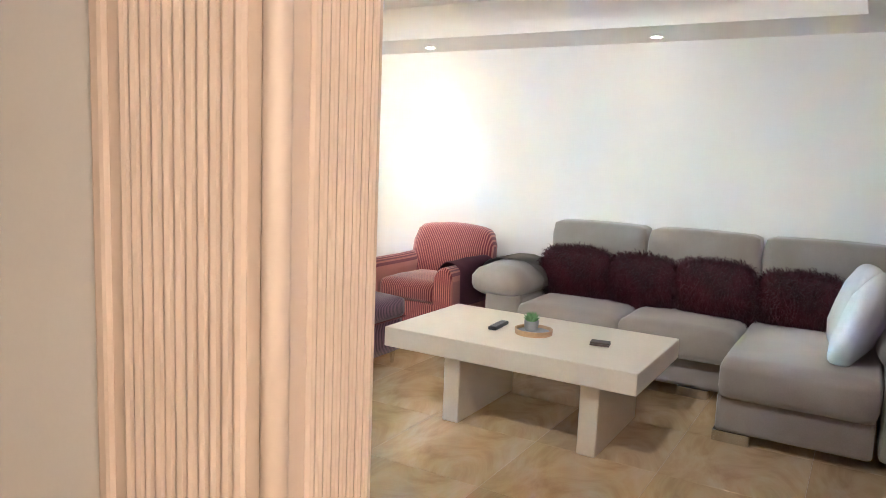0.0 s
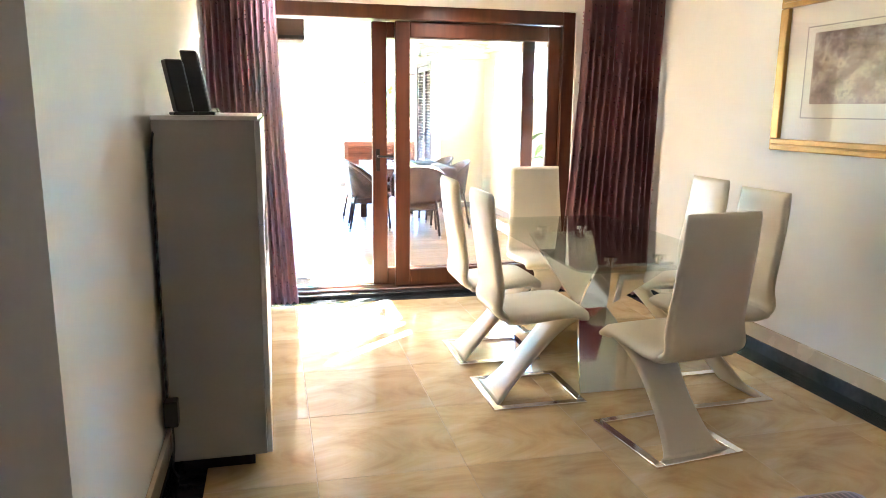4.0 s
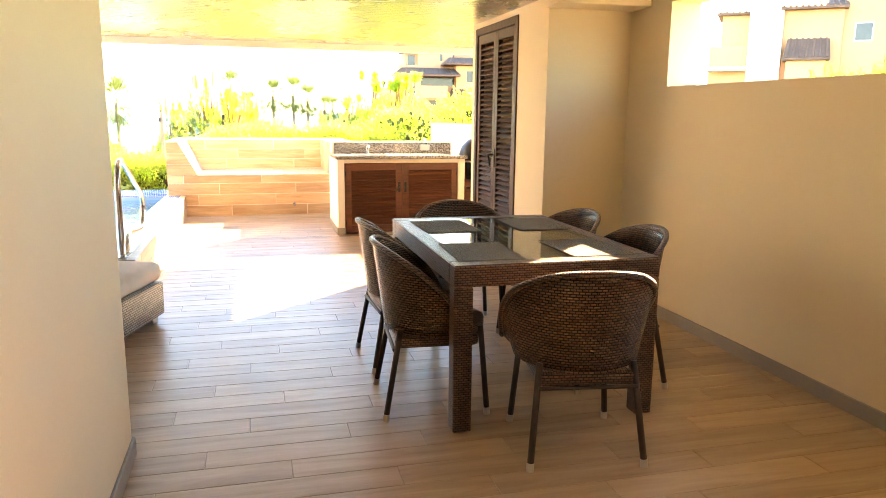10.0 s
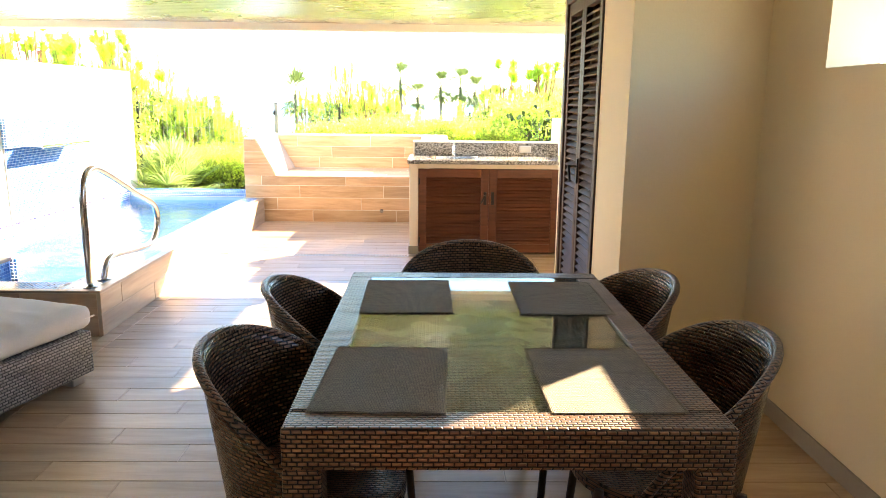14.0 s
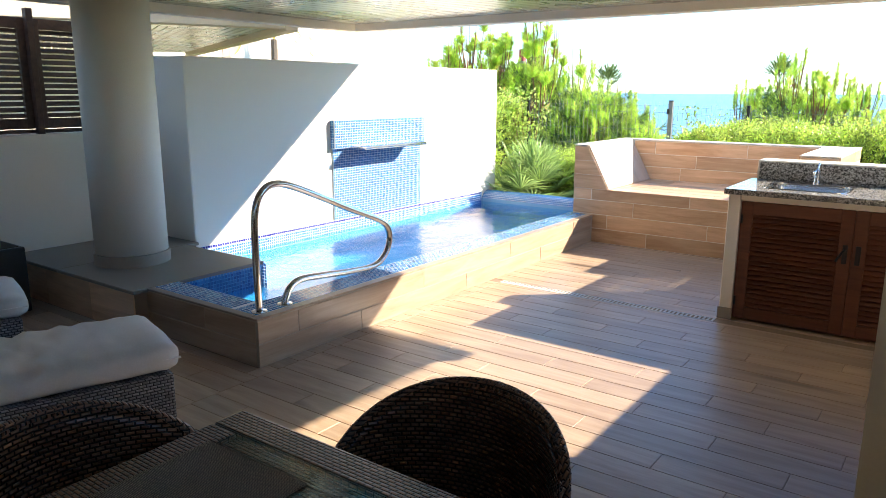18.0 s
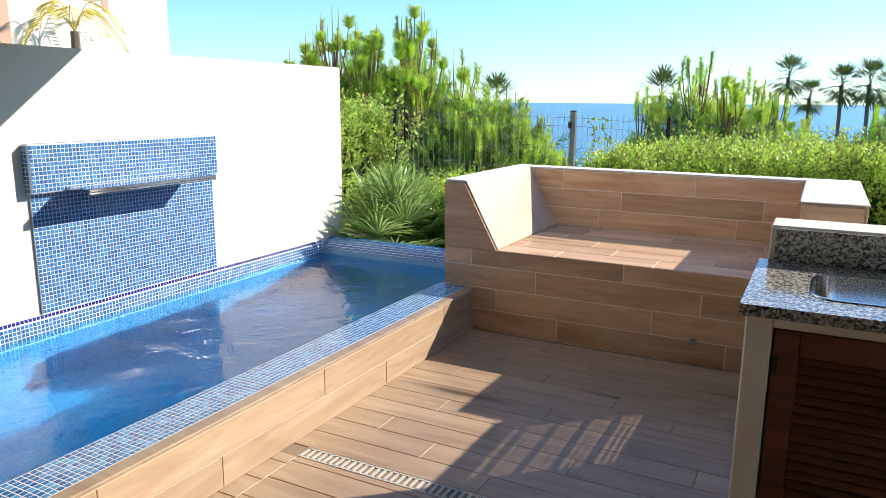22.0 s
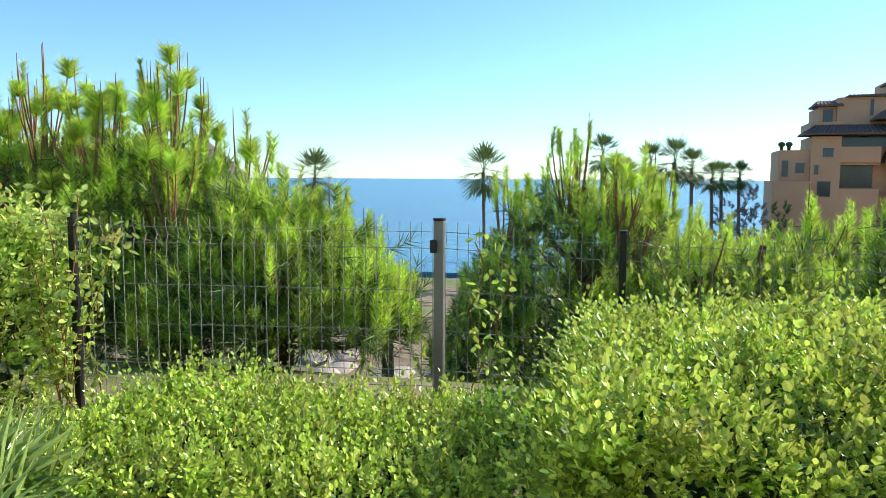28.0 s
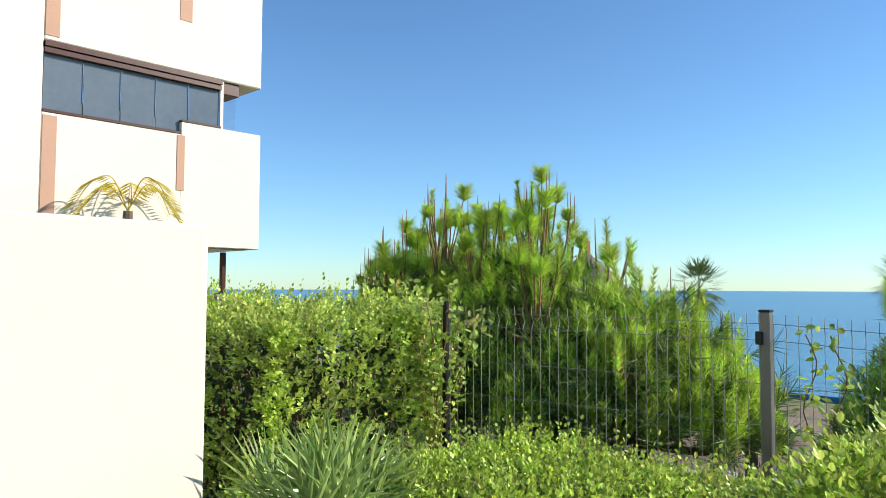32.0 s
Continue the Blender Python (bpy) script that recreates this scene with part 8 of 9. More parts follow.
for txt, x, y, w, top, m_, s in (("far grey leafless shrub by the building", 8.9, 74, 1.3, 1.4, TWIGGY, 76), ("far grey leafless shrub by the building", 11.0, 75, 1.5, 1.7, TWIGGY, 77), ("far green shrub by the building", 12.8, 74, 1.6, 0.3, NEEDLE_B, 78)):
    far_scrub(txt, x, y, w, top, m_, s)
fan_palm((-2.63, 20.0, -0.55), 22, 0.62, 22, "young palm with stiff leaves on the slope", 0.75)

# stones on the lawn
STONE = blotchy("pale_garden_stone", (0.34, 0.29, 0.23), (0.50, 0.45, 0.38), 0.9, 2, 30, 0.5, 0.02)
for k in range(14):
    rng_ = random.Random(k)
    x, y = -8 + rng_.random() * 7, 24.5 + rng_.random() * 4
    bm = bmesh.new()
    bmesh.ops.create_icosphere(bm, subdivisions=2, radius=1)
    for v in bm.verts:
        v.co = Vector((v.co.x * (0.5 + 0.3 * rng_.random() * 0.2), v.co.y * 0.35, v.co.z * 0.14)) * (1 + 0.3 * noise.noise(v.co * 1.5 + Vector((k, 0, 0))))
    ob = tagged(part("stone", bm, STONE), "flat pale stone on the lawn", "stone", "stones on the lawn")
    ob.matrix_basis = pose(x, y, ground_z(x, y) + 0.03, 0, 0, rng_.random() * 180)

# ---- fence ----
FENCE = blotchy("grey_coated_steel", (0.22, 0.23, 0.21), (0.32, 0.33, 0.30), 0.35, 4, 60, 0.1, metal=0.3)
POSTGREY = blotchy("grey_steel_post", (0.16, 0.16, 0.15), (0.24, 0.24, 0.23), 0.45, 4, 60, 0.1, metal=0.4)
fence = thing("garden_fence", "grey welded mesh fence with steel posts", "fence", at=(0, 0, 0))
line = [(-8.0, 13.95, 1.50, 1), (-5.54, 14.52, 1.45, 1), (-3.08, 15.09, 1.40, 0), (-0.836, 15.53, 1.375, 1), (0.25, 15.72, 1.31, 0), (2.6, 16.1, 1.24, 0), (5.0, 16.5, 1.2, 0), (7.4, 16.9, 1.16, 0)]
for x, y, z, g in line:
    w_ = 0.03 if g else 0.021
    po = part("post", rounded(x - w_, x + w_, y - w_, y + w_, -0.2, z, 0.005, 1), POSTGREY if g else BLACKMETAL, fence)
    part("post_cap", rounded(x - w_ - 0.004, x + w_ + 0.004, y - w_ - 0.004, y + w_ + 0.004, z, z + 0.015, 0.004, 1), BLACKMETAL, po)
for (xa, ya, za, _), (xb, yb, zb, _) in zip(line, line[1:]):
    bm = bmesh.new()
    d = Vector((xb - xa, yb - ya, 0))
    L = d.length
    d.normalize()
    nrm = Vector((-d.y, d.x, 0))
    n = int((L - 0.08) / 0.068)
    for k in range(n + 1):
        s = 0.04 + (L - 0.08) * k / n
        z1 = za + (zb - za) * s / L - 0.03
        p = Vector((xa, ya, 0)) + d * s
        add_tube(bm, [p + Vector((0, 0, -0.1)), p + Vector((0, 0, z1 - 1.0)), p + nrm * 0.03 + Vector((0, 0, z1 - 0.95)), p + Vector((0, 0, z1 - 0.90)), p + Vector((0, 0, z1 - 0.14)), p + nrm * 0.03 + Vector((0, 0, z1 - 0.09)), p + Vector((0, 0, z1 - 0.04)), p + Vector((0, 0, z1 + 0.02))], 0.0024, 4, cap=False)
    for dz in (0.04, 0.14, 0.40, 0.65, 0.90, 1.0, 1.2):
        a = Vector((xa, ya, za - 0.03 - dz)) + d * 0.03
        b = Vector((xb, yb, zb - 0.03 - dz)) - d * 0.03
        add_tube(bm, [a, b], 0.0028, 4, cap=False)
    part("mesh_panel", bm, FENCE, fence, "welded wire panel with folded ridges")
part("latch", rounded(-0.885, -0.845, 15.48, 15.50, 1.18, 1.26, 0.004, 1), BLACKMETAL, fence)
for k, (x, y) in enumerate(((-0.60, 15.56), (-0.45, 15.58), (0.5, 15.75), (-2.95, 15.1), (-3.15, 15.06), (3.2, 16.18))):
    ob = thing("climbing_vine", "thin vine climbing the wire fence", "vine", "vines on the fence", (x, y, 0))
    rng = np.random.default_rng(k + 50)
    pts = [(0.04 * math.sin(i * 0.9 + k), -0.02, -0.1 + i * 0.075) for i in range(19)]
    part("stem", tube(pts, 0.004, 5), STEM, ob)
    o = np.array(pts).repeat(4, 0) + rng.normal(0, 0.025, (76, 3))
    pv, pf = leaves_at(o, norm(rng.normal(0, 1, (76, 3)) + np.array([0, -0.4, -0.2])), norm(rng.normal(0, 1, (76, 3))), rng.uniform(0.04, 0.08, 76), rng.uniform(0.012, 0.02, 76))
    np_mesh("leaves", pv.tolist(), pf.tolist(), LIME, ob, "light green pointed leaves", "stuff")

ob = thing("flowering_vine", "leafy vine with yellow flowers climbing a fence post", "vine", at=(-3.1, 15.05, 0))
rng = np.random.default_rng(90)
for k in range(9):
    a = rng.uniform(-0.9, 0.45)
    pts = arc([(rng.normal(0, 0.12), rng.normal(0, 0.03), -0.1), (a * 0.3, rng.normal(-0.04, 0.03), 0.6), (a * 0.7, -0.05, rng.uniform(1.0, 1.35)), (a, rng.normal(-0.08, 0.05), rng.uniform(1.25, 1.62))], 8)
    part("stem", tube(pts, 0.004, 5), STEM, ob)
    P_ = np.array([tuple(q_) for q_ in pts])
    P_ = P_[P_[:, 2] > 0.35].repeat(5, 0)
    n_ = len(P_)
    pv, pf = leaves_at(P_ + rng.normal(0, 0.045, (n_, 3)), norm(rng.normal(0, 1, (n_, 3)) + np.array([0, -0.5, 0.1])), norm(rng.normal(0, 0.6, (n_, 3)) + np.array([0, -0.5, 0.8])), rng.uniform(0.04, 0.075, n_), rng.uniform(0.013, 0.022, n_))
    np_mesh("leaves", pv.tolist(), pf.tolist(), BRIGHT, ob, "light green pointed leaves", "stuff")
    if k % 2 == 0:
        f_ = np.array(tuple(pts[-1])) + rng.normal(0, 0.03, (14, 3))
        pv, pf = leaves_at(f_, norm(rng.normal(0, 1, (14, 3)) + np.array([0, -0.6, 0.4])), norm(rng.normal(0, 1, (14, 3))), rng.uniform(0.03, 0.05, 14), rng.uniform(0.010, 0.018, 14))
        np_mesh("blossom", pv.tolist(), pf.tolist(), leafy("yellow_petal", (0.62, 0.42, 0.08), (0.85, 0.62, 0.20), 0.5, 0.3), ob, "pale yellow blossoms", "stuff")

# ---- neighbouring buildings ----
OCHRE = blotchy("terracotta_render", (0.60, 0.30, 0.155), (0.70, 0.38, 0.21), 0.85, 0.3, 20, 0.2)
ROOFT = blotchy("brown_roof_tile", (0.12, 0.07, 0.05), (0.20, 0.12, 0.09), 0.85, 0.8, 10, 0.4)
DARKWIN = blotchy("dark_window_glass", (0.02, 0.024, 0.028), (0.05, 0.055, 0.06), 0.1, 1, 10, 0)
SOFTPINK = blotchy("terracotta_band", (0.50, 0.30, 0.21), (0.58, 0.36, 0.26), 0.85, 0.8, 30, 0.1)


def window(parent, x0, x1, z0, z1, y, wall=None):
    """A dark pane in a plaster surround, in a front that faces -y."""
    w_ = part("window", rounded(x0 - 0.07, x1 + 0.07, y - 0.05, y + 0.04, z0 - 0.07, z1 + 0.07, 0.01, 1), wall or SOFTPINK, parent)
    part("pane", plain((x0, x1, y - 0.066, y - 0.052, z0, z1)), DARKWIN, w_)


def tiled_roof(parent, x0, x1, y0, y1, z0, z1, hip=0.5):
    """A low pitched roof of rounded tile rows, rising from its front eave."""
    bm = bmesh.new()
    lo = [bm.verts.new(c) for c in ((x0, y0, z0), (x1, y0, z0), (x1, y1, z0), (x0, y1, z0))]
    mid = [bm.verts.new((v.co.x, v.co.y, z0 + 0.14)) for v in lo]
    hi = [bm.verts.new(c) for c in ((x0 + hip, y0 + (y1 - y0) * 0.8, z1), (x1 - 0.05, y0 + (y1 - y0) * 0.8, z1), (x1 - 0.05, y1, z1), (x0 + hip, y1, z1))]
    for a, b in ((lo, mid), (mid, hi)):
        for k in range(4):
            bm.faces.new((a[k], a[(k + 1) % 4], b[(k + 1) % 4], b[k]))
    bm.faces.new(lo[::-1])
    bm.faces.new(hi)
    r = part("roof", bm, ROOFT, parent, "brown tiled roof")
    bm = bmesh.new()
    n = max(3, int((x1 - x0) / 0.32))
    for k in range(n):
        f = (k + 0.5) / n
        add_tube(bm, [(x0 + (x1 - x0) * f, y0 - 0.02, z0 + 0.15), (x0 + hip + (x1 - 0.05 - x0 - hip) * f, y0 + (y1 - y0) * 0.8, z1 + 0.01)], 0.07, 6)
    tagged(part("tile_rows", bm, ROOFT, r), "rows of rounded roof tiles", kind="stuff")


def terraced_block(at, turn):
    ob = thing("apartment_building", "stepped terracotta apartment block with tiled eaves and dark loggias", "building", "terracotta apartment blocks", at, turn)

    def block(x0, x1, y0, y1, z0, z1, name="wall", label=""):
        return part(name, rounded(x0, x1, y0, y1, z0, z1, 0.03, 1), OCHRE, ob, label)

    # lowest terraces, stepping back and up to the right
    block(0.0, 3.0, -1.2, 6, -6.5, 1.6)
    block(0.5, 3.1, 0.0, 6, 1.6, 4.3)
    block(3.0, 5.3, -0.5, 6, -6.5, 5.45)
    block(5.3, 9.7, 1.8, 8, -6.5, 6.0)
    block(5.25, 8.3, -0.4, 1.8, -6.5, 1.0)
    block(5.25, 8.3, -0.5, -0.2, 3.2, 4.55, "parapet", "terracotta balcony parapet")
    block(5.3, 8.3, -0.2, 1.8, 3.0, 3.25, "balcony_floor")
    block(9.4, 16.0, 0.6, 9, -6.5, 6.8)
    # dark panels paint the shade inside the open loggias
    part("loggia", plain((4.95, 9.55, 1.70, 1.79, 4.55, 6.2)), DARKWIN, ob, "dark panel for a loggia opening in shade")
    part("loggia", plain((5.4, 8.2, 1.70, 1.79, 1.1, 3.0)), DARKWIN, ob, "dark panel for a loggia opening in shade")
    for x0, x1, z0, z1, y in ((3.9, 4.7, 3.7, 4.45, -0.5), (3.3, 3.6, 2.2, 3.0, -0.5), (1.9, 2.6, 2.3, 3.2, 0.0), (0.8, 1.3, 2.0, 3.4, 0.0), (3.6, 4.6, 0.3, 1.6, -0.5), (10.6, 11.8, 5.0, 6.2, 0.6), (13.0, 14.2, 5.0, 6.2, 0.6), (10.4, 11.6, 1.2, 2.6, 0.6), (13.2, 14.4, 1.2, 2.6, 0.6)):
        window(ob, x0, x1, z0, z1, y)
    tiled_roof(ob, 2.3, 9.6, -1.2, 3.0, 5.55, 6.55, 1.2)
    tiled_roof(ob, 8.0, 16.2, -0.4, 3.2, 6.85, 7.75, 0.9)
    tiled_roof(ob, 8.6, 10.9, -0.5, 1.0, 3.2, 4.3, 0.4)
    # second tier
    block(3.2, 5.9, 2.2, 8, 6.2, 6.85, "parapet", "terracotta balcony parapet")
    block(4.0, 5.4, 3.2, 9, 6.2, 8.3)
    block(5.4, 9.4, 2.8, 9, 6.2, 9.0)
    window(ob, 4.3, 5.1, 6.9, 8.0, 3.2)
    # narrow dark strips, loggia shade put in as colour
    for x0, x1 in ((7.95, 8.2), (9.4, 9.55)):
        part("loggia", plain((x0, x1, 2.72, 2.80, 7.4, 8.8)), DARKWIN, ob)
    tiled_roof(ob, 3.5, 5.8, 2.4, 6.0, 8.25, 8.95, 0.6)
    tiled_roof(ob, 6.1, 11.1, 2.4, 6.0, 9.0, 9.35, 0.4)
    block(9.4, 16.0, 3.4, 9, 6.8, 8.6)
    part("planting", plain((9.7, 12.4, 3.2, 3.38, 8.3, 8.95)), DARKLEAF, ob, "green balcony planting")
    # top tier with small turrets
    block(9.7, 12.2, 5.0, 10, 8.6, 10.6)
    block(11.0, 16.0, 4.6, 10, 8.6, 10.95)
    tiled_roof(ob, 9.5, 11.0, 4.6, 7.0, 10.2, 11.0, 0.9)
    window(ob, 12.6, 13.5, 9.2, 9.9, 4.6)
    for x0 in (12.2, 13.1):
        block(x0, x0 + 0.75, 5.2, 6.2, 10.95, 11.75, "chimney")
        part("chimney_cap", rounded(x0 - 0.08, x0 + 0.83, 5.1, 6.3, 11.75, 11.92, 0.03, 1), ROOFT, ob)
    for x0 in (0.75, 1.35):
        part("roof_plant", lathe([(0.12, 4.3), (0.17, 4.62), (0.30, 4.75), (0.26, 4.95), (0.05, 5.05)], 10, pose(x0, 0.4, 0)), DARKLEAF, ob, "potted plant on the parapet")


def slot_block(at, turn):
    ob = thing("apartment_building", "terracotta house with tiled roofs beyond the terrace", "building", "terracotta apartment blocks", at, turn)

    def block(x0, x1, y0, y1, z0, z1, mat_=None, name="wall"):
        part(name, rounded(x0, x1, y0, y1, z0, z1, 0.03, 1), mat_ or OCHRE, ob)

    block(0.0, 2.2, 0.0, 6, -9, 2.3)
    block(0.6, 2.2, 0.6, 6, 2.3, 4.2)
    part("awning", rounded(-0.1, 2.25, -0.9, 0.0, 0.75, 1.05, 0.02, 1), TAUPE, ob, "grey awning")
    tiled_roof(ob, 0.3, 2.5, 0.2, 4, 4.2, 5.0, 0.4)
    block(2.2, 4.1, -0.3, 6, -9, 4.8, OUTWHITE)
    block(4.1, 7.3, 0.0, 6, -9, 4.3)
    tiled_roof(ob, 3.9, 7.5, -0.5, 4, 4.3, 5.6, 0.3)
    block(4.4, 6.5, -1.2, 0.0, -9, 1.3)
    tiled_roof(ob, 4.2, 6.7, -1.5, 0.0, 1.3, 2.6, 0.2)
    block(7.3, 19.0, 0.4, 8, -9, 7.5)
    tiled_roof(ob, 7.0, 19.4, -0.1, 5, 7.5, 8.8, 0.4)
    for x0, z0 in ((8.0, 2.5), (9.9, 3.3), (12.4, 2.4), (12.4, 5.2), (15.0, 2.4), (15.0, 5.2), (8.0, 5.2)):
        window(ob, x0, x0 + 0.85, z0, z0 + 0.95, 0.4, OUTWHITE)


terraced_block((13.3, 80.0, -0.15), -5)
slot_block((28.8, 42.2, 3.4), -38.5)


def white_house():
    ob = thing("white_villa", "white neighbouring villa with a glazed balcony", "building", at=(0, -0.33, 0.215))
    X, Y0, Y1 = -10.0, 6.0, 18.05
    part("ground_wall", rounded(X - 9, X - 1.6, Y0, Y1 - 1.4, -0.6, 1.9, 0.02, 1), OUTWHITE, ob)
    for b_ in ((X - 0.20, X, Y0, 14.60, 1.95, 9.5), (X - 0.14, X, 14.60, 16.62, 1.95, 3.72), (X - 0.14, X, 16.62, Y1, 1.95, 3.92)):
        part("parapet", rounded(*b_, 0.01, 1), OUTWHITE, ob)
    part("parapet", rounded(X - 9, X - 0.14, Y1 - 0.14, Y1, 1.95, 3.92, 0.01, 1), OUTWHITE, ob)
    part("balcony_floor", plain((X - 9, X - 0.2, Y0, Y1 - 0.14, 1.955, 2.1)), OUTWHITE, ob)
    part("inner_wall", rounded(X - 9, X - 1.8, Y0, Y1 - 1.6, 2.1, 4.72, 0.02, 1), OUTWHITE, ob)
    part("upper_wall", rounded(X - 9, X, 14.60, Y1, 4.73, 9.5, 0.02, 1), OUTWHITE, ob)
    part("upper_core", rounded(X - 9, X - 0.2, Y0, 14.60, 4.73, 9.5, 0.02, 1), OUTWHITE, ob)
    part("roof", rounded(X - 9.2, X + 0.2, Y0 - 0.2, Y1 + 0.2, 9.5, 9.8, 0.03, 1), OUTWHITE, ob)
    for b_ in ((14.61, 14.80, 4.80, 9.4), (14.61, 14.80, 2.0, 3.68), (16.55, 16.76, 5.55, 9.4), (16.55, 16.68, 2.82, 3.70)):
        part("recess_band", rounded(X - 0.03, X + 0.012, *b_, 0.004, 1), SOFTPINK, ob, "terracotta painted band")
    part("sill_rail", rounded(X - 0.16, X + 0.006, 14.61, 16.62, 3.722, 3.765, 0.004, 1), MAHOG, ob, "brown metal glazing rail")
    part("sill_rail", rounded(X - 0.16, X + 0.006, 16.62, 17.30, 3.922, 3.955, 0.004, 1), MAHOG, ob, "brown metal glazing rail")
    for z_ in (4.56, 4.645):
        part("head_rail", rounded(X - 0.16, X + 0.006 + (z_ - 4.56) * 0.3, 14.61, 17.30, z_, z_ + 0.08, 0.004, 1), MAHOG, ob, "brown metal glazing rail")
    for k in range(5):
        y = 14.62 + k * 0.535
        pn = part("pane", plain((X - 0.09, X - 0.075, y + 0.008, y + 0.527, 3.765 if k < 4 else 3.955, 4.56)), HOUSEGLASS, ob, "folding glass pane")
        part("edge", rounded(X - 0.095, X - 0.06, y + 0.526, y + 0.534, 3.94, 4.56, 0.002, 1), STEEL, pn)
    part("pane", plain((X - 0.6, X - 0.12, 17.62, 17.635, 3.9, 4.5)), CLEAR, ob, "clear side pane")
    part("post", rounded(X - 0.18, X - 0.04, 17.30, 17.36, 3.92, 4.73, 0.004, 1), OUTWHITE, ob)
    part("beam", rounded(X - 0.5, X - 0.06, 17.36, 17.66, 4.52, 4.73, 0.01, 1), MAHOG, ob, "brown boxed beam end")
    part("column", lathe([(0.35, -0.6), (0.35, 1.9)], 24, pose(X - 1.0, Y1 - 1.2, 0)), OUTWHITE, ob, smooth=True)
    for y0 in (12.5, 14.2, 15.9, 17.6):
        part("post", rounded(X - 0.5, X - 0.42, y0, y0 + 0.08, -0.6, 1.9, 0.004, 1), MAHOG, ob)
    part("soffit", plain((X - 1.8, X - 0.14, Y0, Y1 - 0.14, 1.935, 1.953)), CEILSLAT, ob, "slatted balcony soffit")


HOUSEGLASS = blotchy("reflecting_balcony_glass", (0.10, 0.13, 0.16), (0.16, 0.19, 0.22), 0.06, 0.5, 10, 0)
white_house()
# palm frond over the pool wall
fr = thing("palm_frond", "yellowing palm leaves behind the pool wall", "palm", at=(-9.55, 15.3, 2.0))
FROND = leafy("yellow_palm_frond", (0.34, 0.27, 0.03), (0.70, 0.56, 0.10), 0.5, 0.4)
part("stem", tube([(0, 0, -1.9), (0, 0, 0.6)], [0.12, 0.07], 8), TRUNK, fr)
for k in range(7):
    rng = np.random.default_rng(k + 70)
    a = k * 0.75 + 0.4
    mid = [(0, 0, 0.6), (0.26 * math.cos(a), 0.26 * math.sin(a), 1.05 - 0.05 * (k % 3)), (0.55 * math.cos(a), 0.55 * math.sin(a), 0.95 - 0.25 * (k % 2)), (0.78 * math.cos(a), 0.78 * math.sin(a), 0.62 - 0.3 * (k % 2))]
    pts = arc(mid, 8)
    stalk = part("rib", tube(pts, 0.008, 5), FROND, fr)
    V, F = [], []
    side = np.array([-math.sin(a), math.cos(a), 0])
    for i, p in enumerate(pts[5:]):
        for s in (-1, 1):
            d = norm(side * s + np.array([math.cos(a) * 0.6, math.sin(a) * 0.6, -0.5]))
            q = np.array(p)
            j = len(V)
            V += [tuple(q), tuple(q + d * 0.10 + np.array([0, 0, 0.012])), tuple(q + d * 0.22), tuple(q + d * 0.10 - np.array([0, 0, 0.012]))]
            F.append((j, j + 1, j + 2, j + 3))
    np_mesh("frond_leaf", V, F, FROND, stalk, "drooping yellow leaflets", "stuff")

# thatched shelter beyond the pines
hut = thing("thatched_shelter", "thatched beach shelter with a red chimney", "shelter", at=(-17.65, 40.0, -5.42))
THATCH = blotchy("grey_thatch", (0.12, 0.10, 0.08), (0.22, 0.19, 0.15), 0.95, 2, 20, 0.6, 0.03)
part("roof", lathe([(2.6, 6.2), (2.4, 6.5), (1.2, 7.7), (0.15, 8.6)], 20), THATCH, hut)
part("chimney", rounded(-0.15, 0.15, -0.15, 0.15, 8.3, 9.2, 0.02, 1), blotchy("red_paint", (0.3, 0.04, 0.03), (0.4, 0.06, 0.04), 0.6, 3, 20, 0.1), hut)
for x in (-1.8, 1.8):
    for y in (-1.8, 1.8):
        part("post", tube([(x, y, -0.6), (x, y, 6.4)], 0.1, 8), TRUNK, hut)

# slatted roof over the next terrace, set at an angle
nr_ = thing("neighbour_roof", "slatted soffit and cream edge of the next terrace", "roof", at=(-2.78, 9.74, 0.11), turn=-26)
part("slab", plain((-6.5, -0.1, -5.2, -0.14, 2.10, 2.5)), CREAM, nr_)
part("fascia", rounded(-6.5, 0.02, -0.14, 0.0, 2.0, 2.55, 0.01, 1), CREAM, nr_, "cream rendered fascia")
part("fascia", rounded(-0.1, 0.02, -5.2, -0.14, 2.02, 2.55, 0.01, 1), CREAM, nr_, "cream rendered fascia")
y = -5.15
bm = bmesh.new()
while y < -0.2:
    bm_box(bm, -6.4, -0.12, y, y + 0.085, 2.06, 2.075)
    y += 0.1
tagged(part("soffit", bm, CEILSLAT, nr_), "pale slatted soffit", kind="stuff")


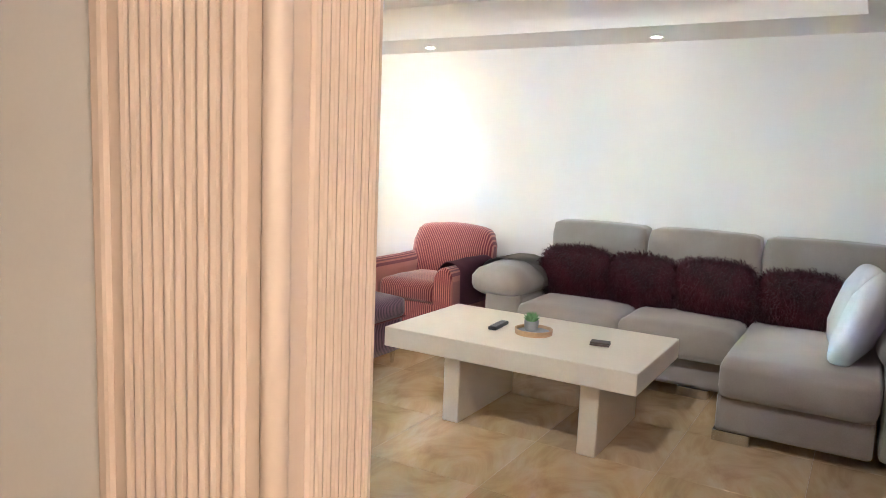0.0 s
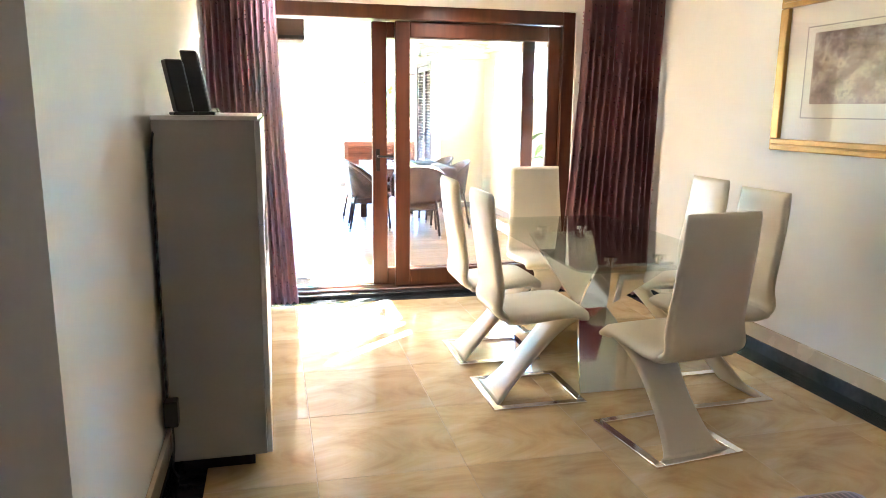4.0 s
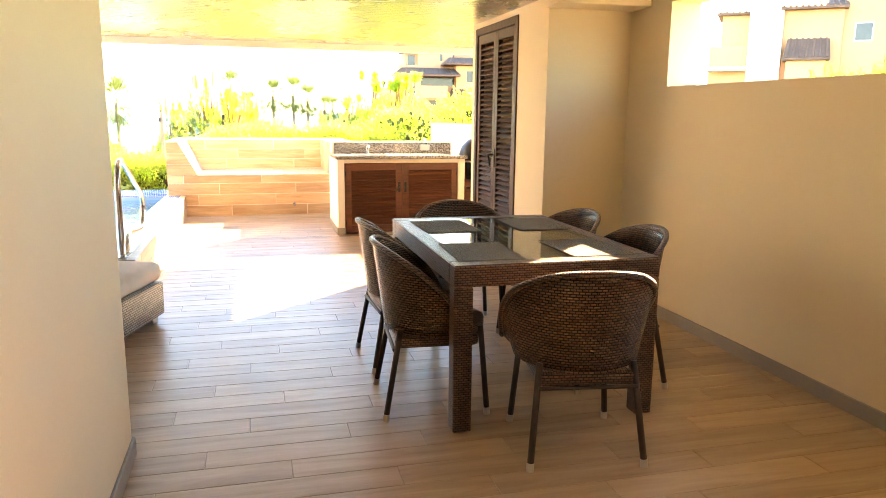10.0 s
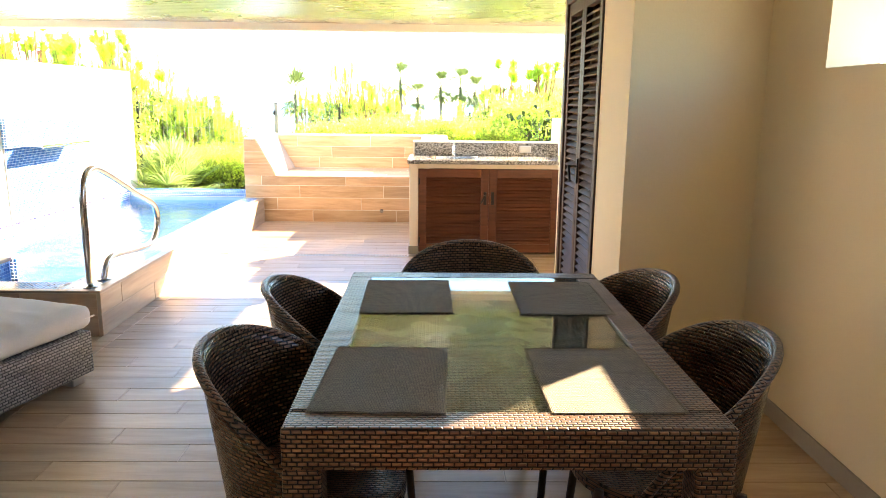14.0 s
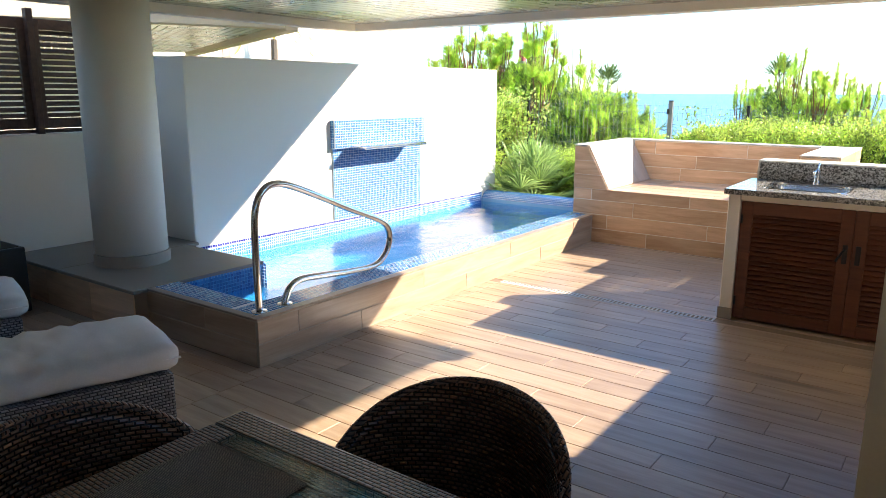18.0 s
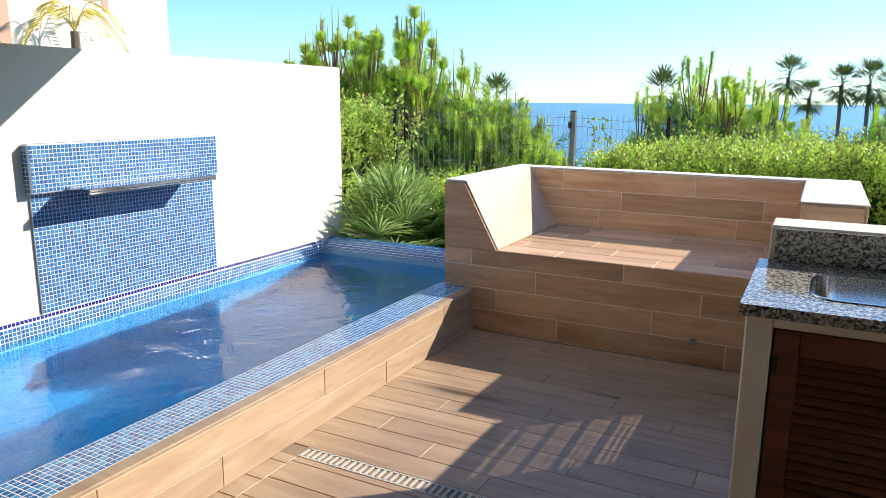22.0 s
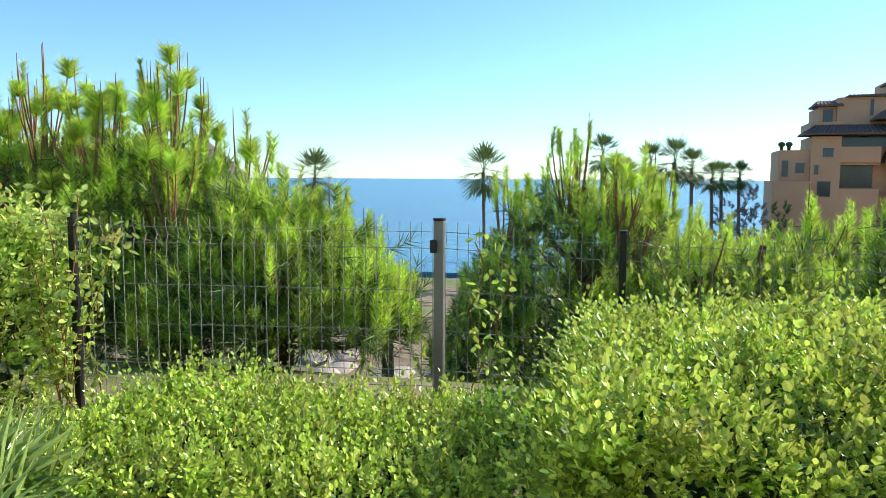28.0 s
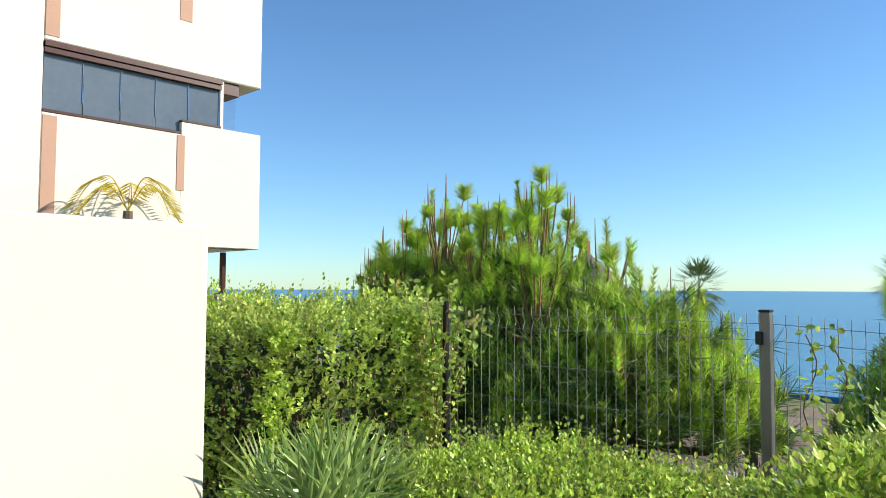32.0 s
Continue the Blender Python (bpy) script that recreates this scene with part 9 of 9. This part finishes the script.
# ---- paving, piece by piece ----
def pieces(parent, name, material, x0, x1, y0, y1, z, w, h, gap, thick, offset, skip=None, axis="x"):
    """Rows of tiles with open joints; tiles of one size share a mesh."""
    cache = {}
    rows = int(math.ceil((y1 - y0) / h - 1e-6))
    for r in range(rows):
        ya, yb = y0 + r * h, min(y0 + (r + 1) * h, y1)
        x = x0 - offset(r) * w
        while x < x1 - 1e-6:
            a, b = max(x, x0), min(x + w, x1)
            x += w
            if b - a < 0.02 or (skip and skip((a + b) / 2, (ya + yb) / 2)):
                continue
            key = (round(b - a, 3), round(yb - ya, 3))
            if key not in cache:
                L, W = (key[0] - gap) / 2, (key[1] - gap) / 2
                e = min(0.002, thick / 3)
                bm = bmesh.new()
                lo = [bm.verts.new((sx * L, sy * W, -thick)) for sx, sy in ((-1, -1), (1, -1), (1, 1), (-1, 1))]
                mid = [bm.verts.new((sx * L, sy * W, -e)) for sx, sy in ((-1, -1), (1, -1), (1, 1), (-1, 1))]
                top = [bm.verts.new((sx * (L - e), sy * (W - e), 0)) for sx, sy in ((-1, -1), (1, -1), (1, 1), (-1, 1))]
                bm.faces.new(top)
                for k in range(4):
                    j = (k + 1) % 4
                    bm.faces.new((lo[k], lo[j], mid[j], mid[k]))
                    bm.faces.new((mid[k], mid[j], top[j], top[k]))
                cache[key] = finish(name, bm, material)
            ob = new(name, cache[key])
            ob.parent = parent
            ob.matrix_basis = pose((a + b) / 2, (ya + yb) / 2, z)


MARBLEBED = blotchy("cream_tile_joint", (0.50, 0.40, 0.28), (0.58, 0.47, 0.34), 0.5, 4, 60, 0.05)
living = structure("floor_living", plain((-1.2, 3.30, -6.3, -2.52, -0.2, -0.0015), (-0.13, 3.30, -2.52, 1.28, -0.2, -0.0015)), MARBLEBED, "polished cream marble floor tiles", "floor")
pieces(living, "tile", MARBLE, -1.2, 3.15, -6.3, 1.10, 0.0, 0.6, 0.6, 0.001, 0.012, lambda r: 0.0, lambda x, y: x < 0.0 and y > -2.55)
deck = structure("floor_terrace", plain((-2.87, 3.72, 1.55, 6.77, -0.3, -0.003), (-1.165, -0.118, 6.77, 6.873, -0.3, -0.003), (0.28, 2.80, 1.281, 1.549, -0.3, -0.003), (-0.118, 3.72, 6.77, 12.35, -0.3, -0.003)), DARKGROUT, "wood-look plank tiles on the terrace", "floor")
step = [0.0, 0.37, 0.71, 0.18, 0.55]
pieces(deck, "plank", PLANK, 0.0, 3.5, 1.55, 6.05, 0.0, 0.9, 0.15, 0.0022, 0.012, lambda r: step[r % 5])
pieces(deck, "plank", PLANK, 0.0, 2.85, 6.05, 9.24, 0.0, 0.9, 0.15, 0.0022, 0.012, lambda r: step[r % 5])
pieces(deck, "plank", PLANK, 2.85, 3.5, 7.95, 9.24, 0.0, 0.9, 0.15, 0.0022, 0.012, lambda r: step[r % 5])
pieces(deck, "plank_far", PLANK, -0.1, 3.5, 9.33, 11.18, 0.0, 0.9, 0.15, 0.0022, 0.012, lambda r: step[r % 5])
pieces(deck, "plank", PLANK, -2.85, 0.0, 4.13, 6.77, 0.0, 0.9, 0.15, 0.0022, 0.012, lambda r: step[(r + 2) % 5])
pieces(deck, "plank", PLANK, -0.1, 0.0, 6.77, 9.24, 0.0, 0.9, 0.15, 0.0022, 0.012, lambda r: 0.0)
pieces(deck, "plank", PLANK, -1.165, -0.1, 6.77, 6.858, 0.0, 0.9, 0.15, 0.0022, 0.012, lambda r: 0.4)
